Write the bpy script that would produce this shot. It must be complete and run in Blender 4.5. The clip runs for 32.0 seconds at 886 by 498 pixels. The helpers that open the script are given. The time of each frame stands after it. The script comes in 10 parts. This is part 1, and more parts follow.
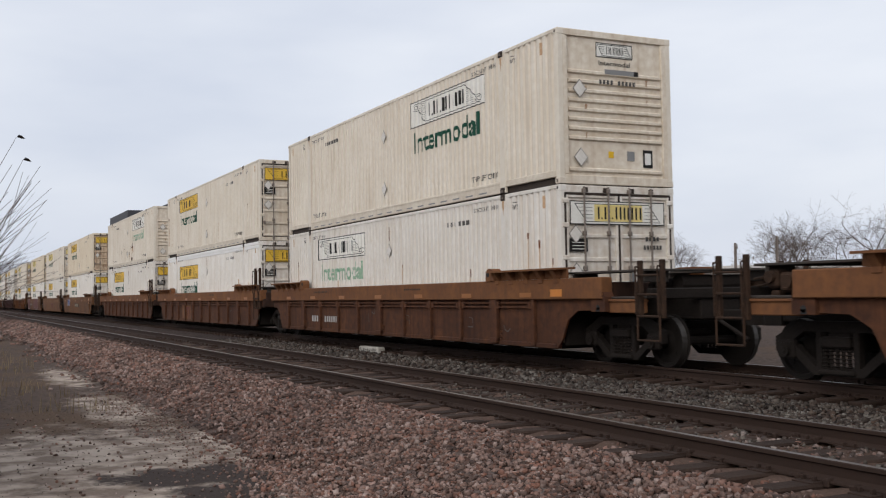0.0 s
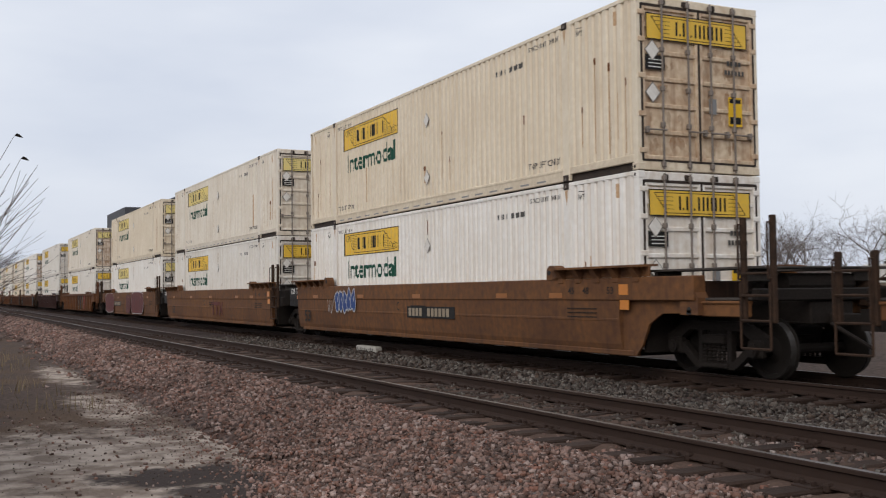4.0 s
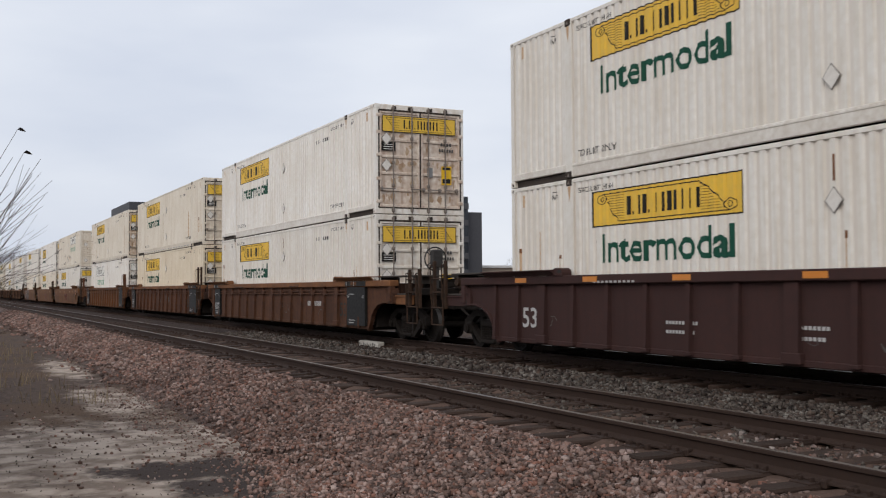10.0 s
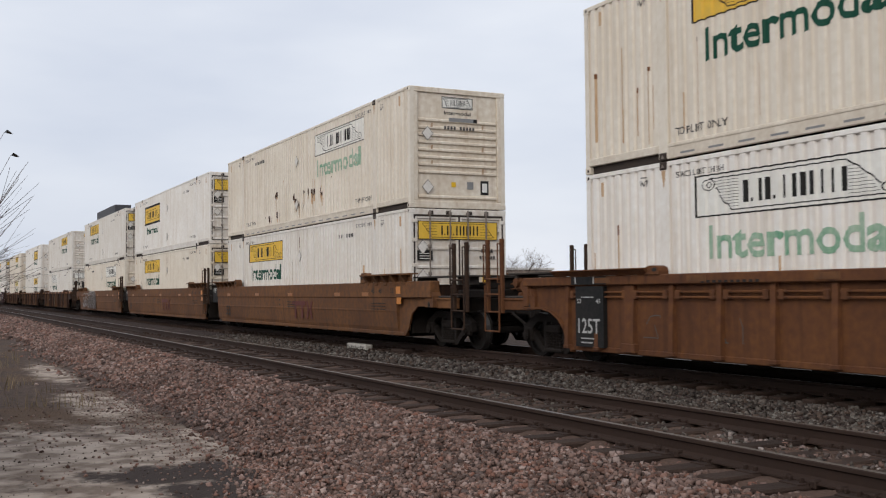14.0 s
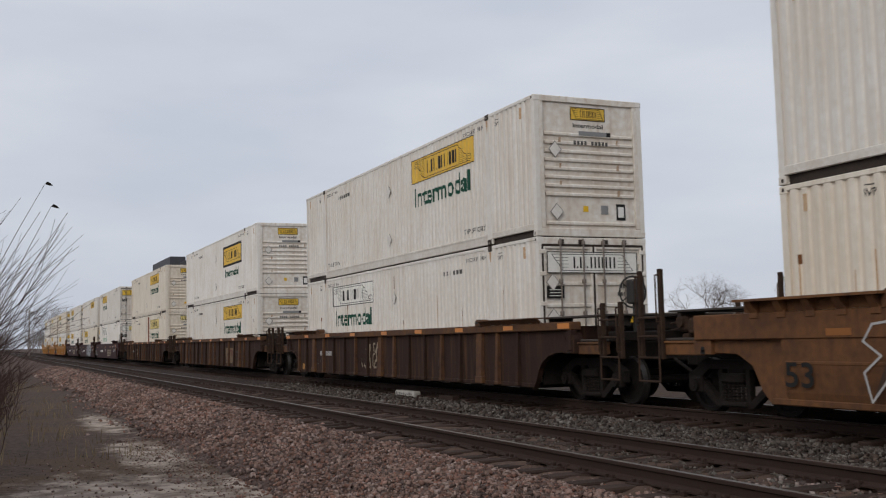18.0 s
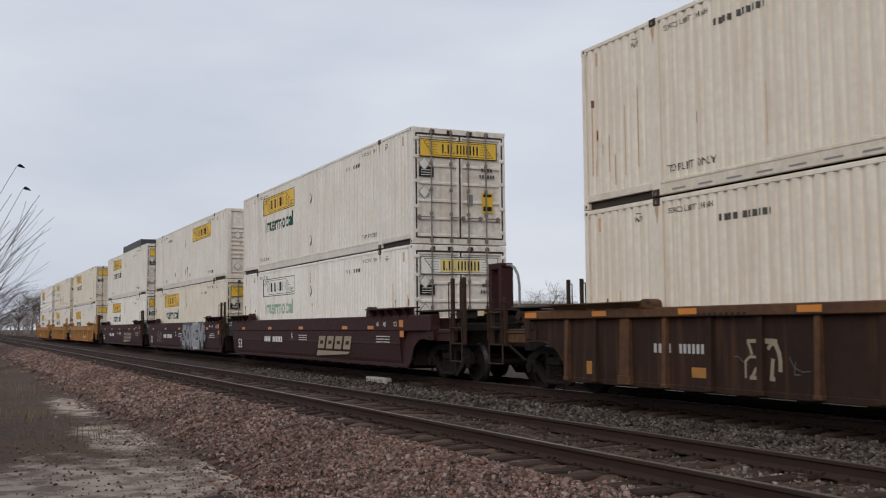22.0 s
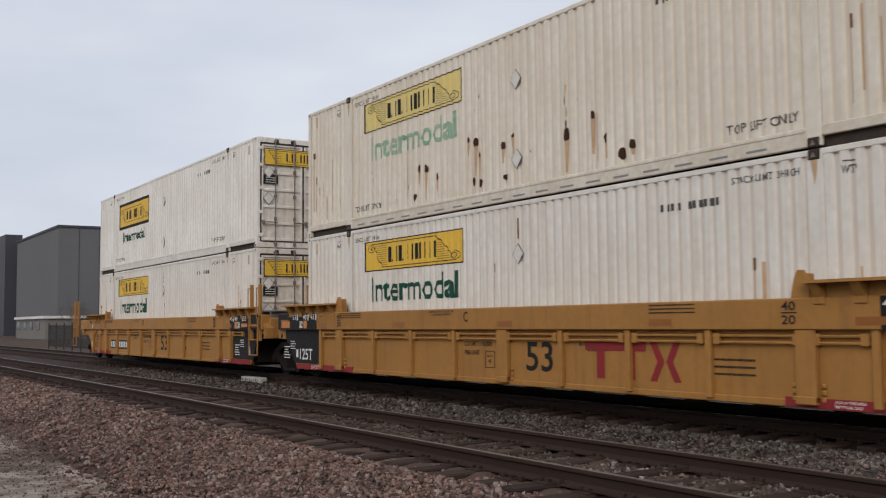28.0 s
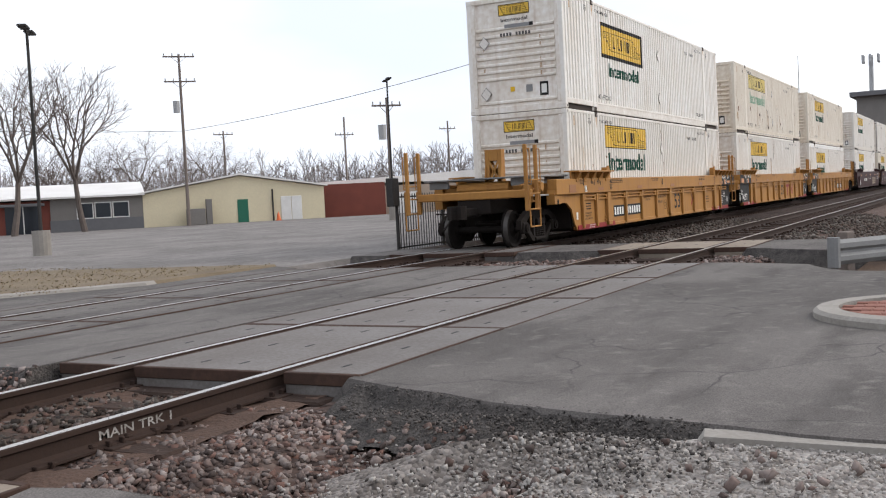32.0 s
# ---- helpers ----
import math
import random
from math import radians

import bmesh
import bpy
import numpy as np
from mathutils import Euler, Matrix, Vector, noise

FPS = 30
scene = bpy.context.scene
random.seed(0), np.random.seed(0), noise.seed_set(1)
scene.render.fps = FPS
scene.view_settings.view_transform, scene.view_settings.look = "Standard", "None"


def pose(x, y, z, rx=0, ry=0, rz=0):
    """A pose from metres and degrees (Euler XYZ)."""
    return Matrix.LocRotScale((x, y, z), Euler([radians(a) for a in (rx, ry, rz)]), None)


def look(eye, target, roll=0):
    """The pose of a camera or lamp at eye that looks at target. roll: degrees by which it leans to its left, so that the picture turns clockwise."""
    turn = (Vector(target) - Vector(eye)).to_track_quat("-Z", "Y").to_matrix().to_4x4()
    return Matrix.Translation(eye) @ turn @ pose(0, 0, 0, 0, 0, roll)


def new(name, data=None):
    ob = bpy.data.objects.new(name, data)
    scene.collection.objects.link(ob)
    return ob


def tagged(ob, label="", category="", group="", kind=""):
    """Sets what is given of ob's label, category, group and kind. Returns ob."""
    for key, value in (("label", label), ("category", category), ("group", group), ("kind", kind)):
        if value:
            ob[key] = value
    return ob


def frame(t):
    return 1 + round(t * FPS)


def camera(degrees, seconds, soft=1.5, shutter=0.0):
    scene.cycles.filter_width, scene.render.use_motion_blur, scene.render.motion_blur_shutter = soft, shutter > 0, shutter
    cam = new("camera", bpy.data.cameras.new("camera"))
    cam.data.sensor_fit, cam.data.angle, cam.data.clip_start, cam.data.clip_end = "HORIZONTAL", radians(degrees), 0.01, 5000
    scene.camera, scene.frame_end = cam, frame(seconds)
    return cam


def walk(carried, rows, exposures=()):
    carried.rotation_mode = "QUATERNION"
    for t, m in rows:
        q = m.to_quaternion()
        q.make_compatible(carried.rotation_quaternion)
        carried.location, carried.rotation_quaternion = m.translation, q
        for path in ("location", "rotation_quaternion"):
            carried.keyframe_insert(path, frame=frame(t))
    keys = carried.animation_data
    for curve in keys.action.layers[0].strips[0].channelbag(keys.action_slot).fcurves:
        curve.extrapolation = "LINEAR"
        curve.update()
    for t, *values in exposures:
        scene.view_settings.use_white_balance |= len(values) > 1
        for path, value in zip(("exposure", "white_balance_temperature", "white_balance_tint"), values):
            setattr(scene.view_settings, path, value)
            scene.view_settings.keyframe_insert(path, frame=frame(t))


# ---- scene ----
# World: x runs along the tracks the way the train goes, y away from the camera, z = 0 on the rail heads.
cam = camera(46.50, 32.0, 1.15, 0.06)


def aim(yaw, pitch, roll, x, y, z):
    """A camera pose: yaw in degrees from the way back along the track towards the train's side."""
    a, b = radians(yaw), radians(pitch)
    return look((x, y, z), (x - math.cos(a) * math.cos(b), y + math.sin(a) * math.cos(b), z + math.sin(b)), roll)


walk(cam, [
    (0, aim(26.17, 2.52, -0.92, -0.01, -0.12, 1.253)),
    (0.5, aim(26.19, 2.50, -0.87, -0.01, -0.12, 1.257)),
    (1, aim(26.28, 2.51, -0.71, -0.01, -0.11, 1.254)),
    (1.5, aim(26.43, 2.46, -0.72, -0.01, -0.12, 1.258)),
    (2, aim(26.44, 2.55, -0.62, -0.00, -0.12, 1.259)),
    (2.5, aim(26.32, 2.39, -0.60, -0.02, -0.12, 1.266)),
    (4.5, aim(26.32, 2.45, -0.59, -0.06, -0.12, 1.286)),
    (5, aim(26.27, 2.39, -0.63, -0.08, -0.11, 1.293)),
    (5.5, aim(26.07, 2.45, -0.59, -0.09, -0.11, 1.295)),
    (6, aim(26.09, 2.44, -0.40, -0.11, -0.12, 1.296)),
    (6.5, aim(26.15, 2.41, -0.50, -0.08, -0.11, 1.292)),
    (7, aim(26.06, 2.44, -0.48, -0.07, -0.11, 1.287)),
    (7.5, aim(26.04, 2.35, -0.45, -0.05, -0.11, 1.287)),
    (8, aim(26.19, 2.43, -0.49, -0.04, -0.11, 1.281)),
    (8.5, aim(26.37, 2.50, -0.39, -0.03, -0.12, 1.271)),
    (9, aim(26.35, 2.31, -0.39, -0.01, -0.11, 1.271)),
    (9.5, aim(26.28, 2.22, -0.35, -0.02, -0.12, 1.270)),
    (10, aim(26.11, 2.22, -0.34, -0.01, -0.11, 1.273)),
    (10.5, aim(26.06, 2.21, -0.35, -0.02, -0.11, 1.274)),
    (11, aim(26.28, 2.38, -0.33, -0.03, -0.12, 1.275)),
    (11.5, aim(26.60, 2.56, -0.36, -0.02, -0.12, 1.278)),
    (12, aim(26.98, 2.70, -0.37, -0.02, -0.12, 1.280)),
    (12.5, aim(27.23, 2.66, -0.27, -0.02, -0.13, 1.278)),
    (13, aim(27.19, 2.50, -0.30, -0.01, -0.13, 1.285)),
    (13.5, aim(26.97, 2.37, -0.36, -0.02, -0.13, 1.275)),
    (15.5, aim(26.59, 2.62, -1.24, -0.03, -0.09, 1.270)),
    (16, aim(26.43, 3.40, -1.37, -0.02, -0.08, 1.268)),
    (16.5, aim(25.60, 4.04, -1.37, -0.02, -0.05, 1.262)),
    (17, aim(24.66, 4.24, -1.52, -0.02, 0.01, 1.261)),
    (17.5, aim(24.19, 4.48, -1.54, -0.02, 0.04, 1.254)),
    (18, aim(24.00, 4.97, -1.36, -0.02, 0.02, 1.244)),
    (18.5, aim(23.83, 5.07, -1.42, 0.03, 0.03, 1.230)),
    (19, aim(23.84, 5.04, -1.50, 0.08, 0.03, 1.214)),
    (19.5, aim(24.11, 4.87, -1.48, 0.12, 0.04, 1.195)),
    (20, aim(24.51, 4.76, -1.41, 0.17, 0.03, 1.173)),
    (20.5, aim(24.84, 4.77, -0.96, 0.08, 0.01, 1.213)),
    (21, aim(25.18, 4.80, -0.48, -0.00, -0.02, 1.248)),
    (21.5, aim(25.34, 4.48, -0.58, 0.02, 0.00, 1.253)),
    (22, aim(25.49, 4.23, -0.56, 0.03, 0.00, 1.255)),
    (22.5, aim(25.39, 4.13, -0.46, 0.04, 0.00, 1.250)),
    (23, aim(25.32, 3.92, -0.49, 0.06, 0.01, 1.251)),
    (23.5, aim(25.28, 3.88, -0.47, 0.07, 0.00, 1.252)),
    (24, aim(25.54, 3.99, -0.47, 0.09, 0.02, 1.253)),
    (24.5, aim(25.83, 4.20, -0.49, 0.09, -0.00, 1.256)),
    (26.5, aim(33.31, 5.69, -0.46, 0.08, -0.07, 1.267)),
    (27, aim(33.69, 5.30, -0.43, 0.08, -0.03, 1.258)),
    (27.5, aim(32.68, 4.86, -0.36, 0.03, -0.00, 1.255)),
    (28, aim(32.16, 4.13, -0.52, 0.01, 0.06, 1.243)),
    (28.5, aim(32.45, 3.80, -0.30, -0.11, 0.09, 1.249)),
    (29, aim(38.28, 3.59, -0.89, -0.34, 0.30, 1.264)),
    (29.5, aim(52.68, 2.13, 0.66, -0.19, 0.53, 1.272)),
    (30, aim(74.73, 0.70, 1.05, -0.12, 0.71, 1.262)),
    (30.5, aim(108.30, -0.28, -1.46, -0.04, 0.85, 1.242)),
    (31, aim(138.28, -0.02, -1.28, 0.01, 1.03, 1.219)),
    (31.5, aim(149.09, -2.45, -2.29, 0.18, 1.05, 1.199)),
    (32, aim(152.03, -2.90, -2.96, 0.22, 1.04, 1.231)),
], exposures=[(0, 0.0), (16, 0.0), (17, -0.12), (17.8, -0.29), (21, -0.29), (22, -0.20), (24.5, -0.12), (27, -0.34), (28, -0.13), (29, -0.08), (30, 0.15), (31, 0.45), (31.5, 0.50), (32, 0.56)])

# ---- sky and sun: an overcast winter day ----
world = bpy.data.worlds.new("overcast_sky")
scene.world = world
world.use_nodes = True
wn, wl = world.node_tree.nodes, world.node_tree.links
wn.clear()
w_out = wn.new("ShaderNodeOutputWorld")
w_bg = wn.new("ShaderNodeBackground")
w_sky = wn.new("ShaderNodeTexSky")
w_sky.sky_type, w_sky.sun_disc = "NISHITA", False
w_sky.sun_elevation, w_sky.sun_rotation = radians(35), radians(142)
w_sky.dust_density, w_sky.ozone_density = 4.0, 1.0
w_geo = wn.new("ShaderNodeTexCoord")
w_map = wn.new("ShaderNodeMapping")
w_map.inputs["Scale"].default_value = (1.0, 1.0, 3.5)
w_noise = wn.new("ShaderNodeTexNoise")
w_noise.inputs["Scale"].default_value, w_noise.inputs["Detail"].default_value = 1.6, 5.0
w_ramp = wn.new("ShaderNodeValToRGB")
w_ramp.color_ramp.elements[0].position, w_ramp.color_ramp.elements[0].color = 0.34, (6.65, 7.2, 8.42, 1)
w_ramp.color_ramp.elements[1].position, w_ramp.color_ramp.elements[1].color = 0.66, (9.12, 9.45, 10.12, 1)
w_mix = wn.new("ShaderNodeMixRGB")
w_mix.inputs[0].default_value = 0.90
w_bg.inputs["Strength"].default_value = 0.10
wl.new(w_geo.outputs["Generated"], w_map.inputs["Vector"])
wl.new(w_map.outputs["Vector"], w_noise.inputs["Vector"])
wl.new(w_noise.outputs["Fac"], w_ramp.inputs[0])
wl.new(w_sky.outputs[0], w_mix.inputs[1])
wl.new(w_ramp.outputs[0], w_mix.inputs[2])
wl.new(w_mix.outputs[0], w_bg.inputs["Color"])
wl.new(w_bg.outputs[0], w_out.inputs["Surface"])

sun_data = bpy.data.lights.new("sun", "SUN")
sun_data.energy, sun_data.angle, sun_data.color = 1.25, radians(40), (1.0, 0.935, 0.86)
sun = new("sun", sun_data)
sun.matrix_basis = look((62, -80, 70), (0, 0, 0))


# ---- materials ----
def material(name, base, dark=None, rough=0.7, metal=0.0, scale=3.0, fine=40.0, bump=0.15, amount=0.5, tint=False, streaks=0.0, streak_color=(0.16, 0.08, 0.04), random_shift=0.0, bump_size=0.02, wash=None):
    """A painted, stony or rusty surface: base and dark mixed by coarse and fine noise, with relief; tint multiplies by the object's colour, whose alpha mixes in the washed tone."""
    m = bpy.data.materials.new(name)
    m.use_nodes = True
    n, l = m.node_tree.nodes, m.node_tree.links
    bsdf = n["Principled BSDF"]
    bsdf.inputs["Metallic"].default_value = metal
    bsdf.inputs["Specular IOR Level"].default_value = 0.18 if rough > 0.58 else 0.4
    dark = dark or tuple(0.6 * c for c in base)
    co = n.new("ShaderNodeTexCoord")
    obj = co.outputs["Object"]
    big, small = n.new("ShaderNodeTexNoise"), n.new("ShaderNodeTexNoise")
    for node, s, d in ((big, scale, 4.0), (small, fine, 3.0)):
        node.inputs["Scale"].default_value, node.inputs["Detail"].default_value = s, d
        l.new(obj, node.inputs["Vector"])
    add = n.new("ShaderNodeMath")
    add.operation = "MULTIPLY"
    l.new(big.outputs["Fac"], add.inputs[0])
    l.new(small.outputs["Fac"], add.inputs[1])
    ramp = n.new("ShaderNodeMapRange")
    ramp.inputs["From Min"].default_value, ramp.inputs["From Max"].default_value = 0.12, 0.42
    ramp.inputs["To Min"].default_value, ramp.inputs["To Max"].default_value = amount, 0.0
    l.new(add.outputs[0], ramp.inputs["Value"])
    mix = n.new("ShaderNodeMixRGB")
    mix.inputs[1].default_value, mix.inputs[2].default_value = (*base, 1), (*dark, 1)
    l.new(ramp.outputs[0], mix.inputs[0])
    color = mix.outputs[0]
    if streaks:
        mp = n.new("ShaderNodeMapping")
        mp.inputs["Scale"].default_value = (5.0, 5.0, 0.35)
        sn = n.new("ShaderNodeTexNoise")
        sn.inputs["Scale"].default_value, sn.inputs["Detail"].default_value = 1.3, 6.0
        sr = n.new("ShaderNodeMapRange")
        sr.inputs["From Min"].default_value, sr.inputs["From Max"].default_value = 0.52, 0.80
        sr.inputs["To Max"].default_value = streaks
        sm = n.new("ShaderNodeMixRGB")
        sm.inputs[2].default_value = (*streak_color, 1)
        l.new(obj, mp.inputs["Vector"])
        l.new(mp.outputs[0], sn.inputs["Vector"])
        l.new(sn.outputs["Fac"], sr.inputs["Value"])
        l.new(sr.outputs[0], sm.inputs[0])
        l.new(color, sm.inputs[1])
        color = sm.outputs[0]
    info = None
    if tint or random_shift:
        info = n.new("ShaderNodeObjectInfo")
    if wash:
        wm = n.new("ShaderNodeMixRGB")
        wm.inputs[2].default_value = (*wash, 1)
        l.new(info.outputs["Alpha"], wm.inputs[0])
        l.new(color, wm.inputs[1])
        color = wm.outputs[0]
    if tint:
        tm = n.new("ShaderNodeMixRGB")
        tm.blend_type = "MULTIPLY"
        tm.inputs[0].default_value = 1.0
        l.new(color, tm.inputs[1])
        l.new(info.outputs["Color"], tm.inputs[2])
        color = tm.outputs[0]
    if random_shift:
        hs = n.new("ShaderNodeHueSaturation")
        rr = n.new("ShaderNodeMapRange")
        rr.inputs["To Min"].default_value, rr.inputs["To Max"].default_value = 1 - random_shift, 1 + random_shift
        l.new(info.outputs["Random"], rr.inputs["Value"])
        l.new(rr.outputs[0], hs.inputs["Value"])
        l.new(color, hs.inputs["Color"])
        color = hs.outputs[0]
    l.new(color, bsdf.inputs["Base Color"])
    rg = n.new("ShaderNodeMapRange")
    rg.inputs["To Min"].default_value, rg.inputs["To Max"].default_value = max(0.05, rough - 0.12), min(1.0, rough + 0.12)
    l.new(small.outputs["Fac"], rg.inputs["Value"])
    l.new(rg.outputs[0], bsdf.inputs["Roughness"])
    if bump:
        bp = n.new("ShaderNodeBump")
        bp.inputs["Strength"].default_value, bp.inputs["Distance"].default_value = bump, bump_size
        l.new(small.outputs["Fac"], bp.inputs["Height"])
        l.new(bp.outputs[0], bsdf.inputs["Normal"])
    return m


def stone_material(name, colors, rough=0.9):
    """Loose stones: every stone takes its own tone."""
    m = bpy.data.materials.new(name)
    m.use_nodes = True
    n, l = m.node_tree.nodes, m.node_tree.links
    bsdf = n["Principled BSDF"]
    geo = n.new("ShaderNodeNewGeometry")
    ramp = n.new("ShaderNodeValToRGB")
    ramp.color_ramp.interpolation = "LINEAR"
    els = ramp.color_ramp.elements
    while len(els) < len(colors):
        els.new(0.5)
    for i, c in enumerate(colors):
        els[i].position, els[i].color = i / (len(colors) - 1), (*c, 1)
    l.new(geo.outputs["Random Per Island"], ramp.inputs[0])
    co = n.new("ShaderNodeTexCoord")
    tex = n.new("ShaderNodeTexNoise")
    tex.inputs["Scale"].default_value, tex.inputs["Detail"].default_value = 60.0, 3.0
    l.new(co.outputs["Object"], tex.inputs["Vector"])
    mm = n.new("ShaderNodeMixRGB")
    mm.blend_type = "OVERLAY"
    mm.inputs[0].default_value = 0.35
    l.new(ramp.outputs[0], mm.inputs[1])
    l.new(tex.outputs["Fac"], mm.inputs[2])
    broad = n.new("ShaderNodeTexNoise")
    broad.inputs["Scale"].default_value, broad.inputs["Detail"].default_value = 0.55, 4.0
    l.new(co.outputs["Object"], broad.inputs["Vector"])
    soot = n.new("ShaderNodeMapRange")
    soot.inputs["From Min"].default_value, soot.inputs["From Max"].default_value = 0.38, 0.66
    soot.inputs["To Min"].default_value, soot.inputs["To Max"].default_value = 0.80, 1.18
    l.new(broad.outputs["Fac"], soot.inputs["Value"])
    stain = n.new("ShaderNodeVectorMath")
    stain.operation = "SCALE"
    l.new(mm.outputs[0], stain.inputs[0])
    l.new(soot.outputs[0], stain.inputs["Scale"])
    l.new(stain.outputs[0], bsdf.inputs["Base Color"])
    bsdf.inputs["Roughness"].default_value = rough
    bsdf.inputs["Specular IOR Level"].default_value = 0.15
    return m


def gravel_material(name, colors, cell=14.0, bump=0.9):
    """Ballast or gravel too far off to be loose stones: cells of differing tone with relief."""
    m = bpy.data.materials.new(name)
    m.use_nodes = True
    n, l = m.node_tree.nodes, m.node_tree.links
    bsdf = n["Principled BSDF"]
    co = n.new("ShaderNodeTexCoord")
    vor = n.new("ShaderNodeTexVoronoi")
    vor.inputs["Scale"].default_value = cell
    l.new(co.outputs["Object"], vor.inputs["Vector"])
    sep = n.new("ShaderNodeSeparateColor")
    l.new(vor.outputs["Color"], sep.inputs[0])
    ramp = n.new("ShaderNodeValToRGB")
    els = ramp.color_ramp.elements
    while len(els) < len(colors):
        els.new(0.5)
    for i, c in enumerate(colors):
        els[i].position, els[i].color = i / (len(colors) - 1), (*c, 1)
    l.new(sep.outputs[0], ramp.inputs[0])
    big = n.new("ShaderNodeTexNoise")
    big.inputs["Scale"].default_value, big.inputs["Detail"].default_value = 0.7, 5.0
    l.new(co.outputs["Object"], big.inputs["Vector"])
    mm = n.new("ShaderNodeMixRGB")
    mm.blend_type = "OVERLAY"
    mm.inputs[0].default_value = 0.6
    l.new(ramp.outputs[0], mm.inputs[1])
    l.new(big.outputs["Fac"], mm.inputs[2])
    l.new(mm.outputs[0], bsdf.inputs["Base Color"])
    bsdf.inputs["Roughness"].default_value = 0.95
    bsdf.inputs["Specular IOR Level"].default_value = 0.15
    bp = n.new("ShaderNodeBump")
    bp.inputs["Strength"].default_value, bp.inputs["Distance"].default_value = bump, 0.04
    bp.invert = True
    l.new(vor.outputs["Distance"], bp.inputs["Height"])
    l.new(bp.outputs[0], bsdf.inputs["Normal"])
    return m


def dirt_material(name):
    """Trackside earth: dark damp soil, pale dried mud and patches of dead grass."""
    m = bpy.data.materials.new(name)
    m.use_nodes = True
    n, l = m.node_tree.nodes, m.node_tree.links
    bsdf = n["Principled BSDF"]
    co = n.new("ShaderNodeTexCoord")

    def tex(s, d, lo, hi):
        t = n.new("ShaderNodeTexNoise")
        t.inputs["Scale"].default_value, t.inputs["Detail"].default_value = s, d
        l.new(co.outputs["Object"], t.inputs["Vector"])
        r = n.new("ShaderNodeMapRange")
        r.inputs["From Min"].default_value, r.inputs["From Max"].default_value = lo, hi
        l.new(t.outputs["Fac"], r.inputs["Value"])
        return r.outputs[0]

    def mix(a, b, f):
        x = n.new("ShaderNodeMixRGB")
        for i, v in ((1, a), (2, b)):
            if isinstance(v, tuple):
                x.inputs[i].default_value = (*v, 1)
            else:
                l.new(v, x.inputs[i])
        l.new(f, x.inputs[0])
        return x.outputs[0]
    soil = mix((0.042, 0.029, 0.0235), (0.094, 0.065, 0.051), tex(9.0, 6.0, 0.35, 0.65))
    grass = mix((0.108, 0.069, 0.044), (0.058, 0.038, 0.027), tex(30.0, 4.0, 0.35, 0.65))
    base = mix(soil, grass, tex(0.5, 5.0, 0.50, 0.62))
    # pale dried mud in a few lobes, its edges broken up by noise
    warp = tex(1.6, 6.0, 0.0, 1.0)
    crumb = tex(11.0, 5.0, 0.0, 1.0)

    def math_node(op, a, b):
        x = n.new("ShaderNodeMath")
        x.operation = op
        for i, v in ((0, a), (1, b)):
            if isinstance(v, float):
                x.inputs[i].default_value = v
            else:
                l.new(v, x.inputs[i])
        return x.outputs[0]

    def lobes(spots, soft):
        best = None
        for cx, cy, rx, ry in spots:
            mp = n.new("ShaderNodeMapping")
            mp.inputs["Location"].default_value = (-cx / rx, -cy / ry, 0)
            mp.inputs["Scale"].default_value = (1 / rx, 1 / ry, 0)
            ln = n.new("ShaderNodeVectorMath")
            ln.operation = "LENGTH"
            l.new(co.outputs["Object"], mp.inputs["Vector"])
            l.new(mp.outputs[0], ln.inputs[0])
            best = ln.outputs["Value"] if best is None else math_node("MINIMUM", best, ln.outputs["Value"])
        v = math_node("ADD", best, math_node("MULTIPLY", math_node("SUBTRACT", warp, 0.5), 2.2))
        v = math_node("ADD", v, math_node("MULTIPLY", math_node("SUBTRACT", crumb, 0.5), 0.9))
        r = n.new("ShaderNodeMapRange")
        r.inputs["From Min"].default_value, r.inputs["From Max"].default_value = 1.0 + soft, 1.0 - soft
        l.new(v, r.inputs["Value"])
        return r.outputs[0]
    pale = mix((0.37, 0.308, 0.256), (0.172, 0.132, 0.106), tex(2.6, 8.0, 0.42, 0.60))
    base = mix(base, pale, lobes(((-12.6, 1.4, 2.9, 1.4), (-12.9, 2.9, 2.3, 0.75), (-10.6, 2.0, 2.2, 1.2), (-18.5, 2.65, 2.8, 0.5), (-27.0, 2.7, 3.0, 0.4), (-8.7, 2.1, 0.8, 0.8), (-10.0, 0.2, 1.6, 1.0)), 0.35))
    base = mix(base, (0.045, 0.034, 0.030), lobes(((-11.1, 2.25, 0.6, 0.85), (-9.9, 2.35, 0.8, 0.45), (-10.8, 2.85, 0.5, 0.4)), 0.25))
    l.new(base, bsdf.inputs["Base Color"])
    bsdf.inputs["Roughness"].default_value = 0.95
    bsdf.inputs["Specular IOR Level"].default_value = 0.15
    t2 = n.new("ShaderNodeTexNoise")
    t2.inputs["Scale"].default_value, t2.inputs["Detail"].default_value = 25.0, 6.0
    l.new(co.outputs["Object"], t2.inputs["Vector"])
    bp = n.new("ShaderNodeBump")
    bp.inputs["Strength"].default_value, bp.inputs["Distance"].default_value = 0.5, 0.03
    l.new(t2.outputs["Fac"], bp.inputs["Height"])
    l.new(bp.outputs[0], bsdf.inputs["Normal"])
    return m


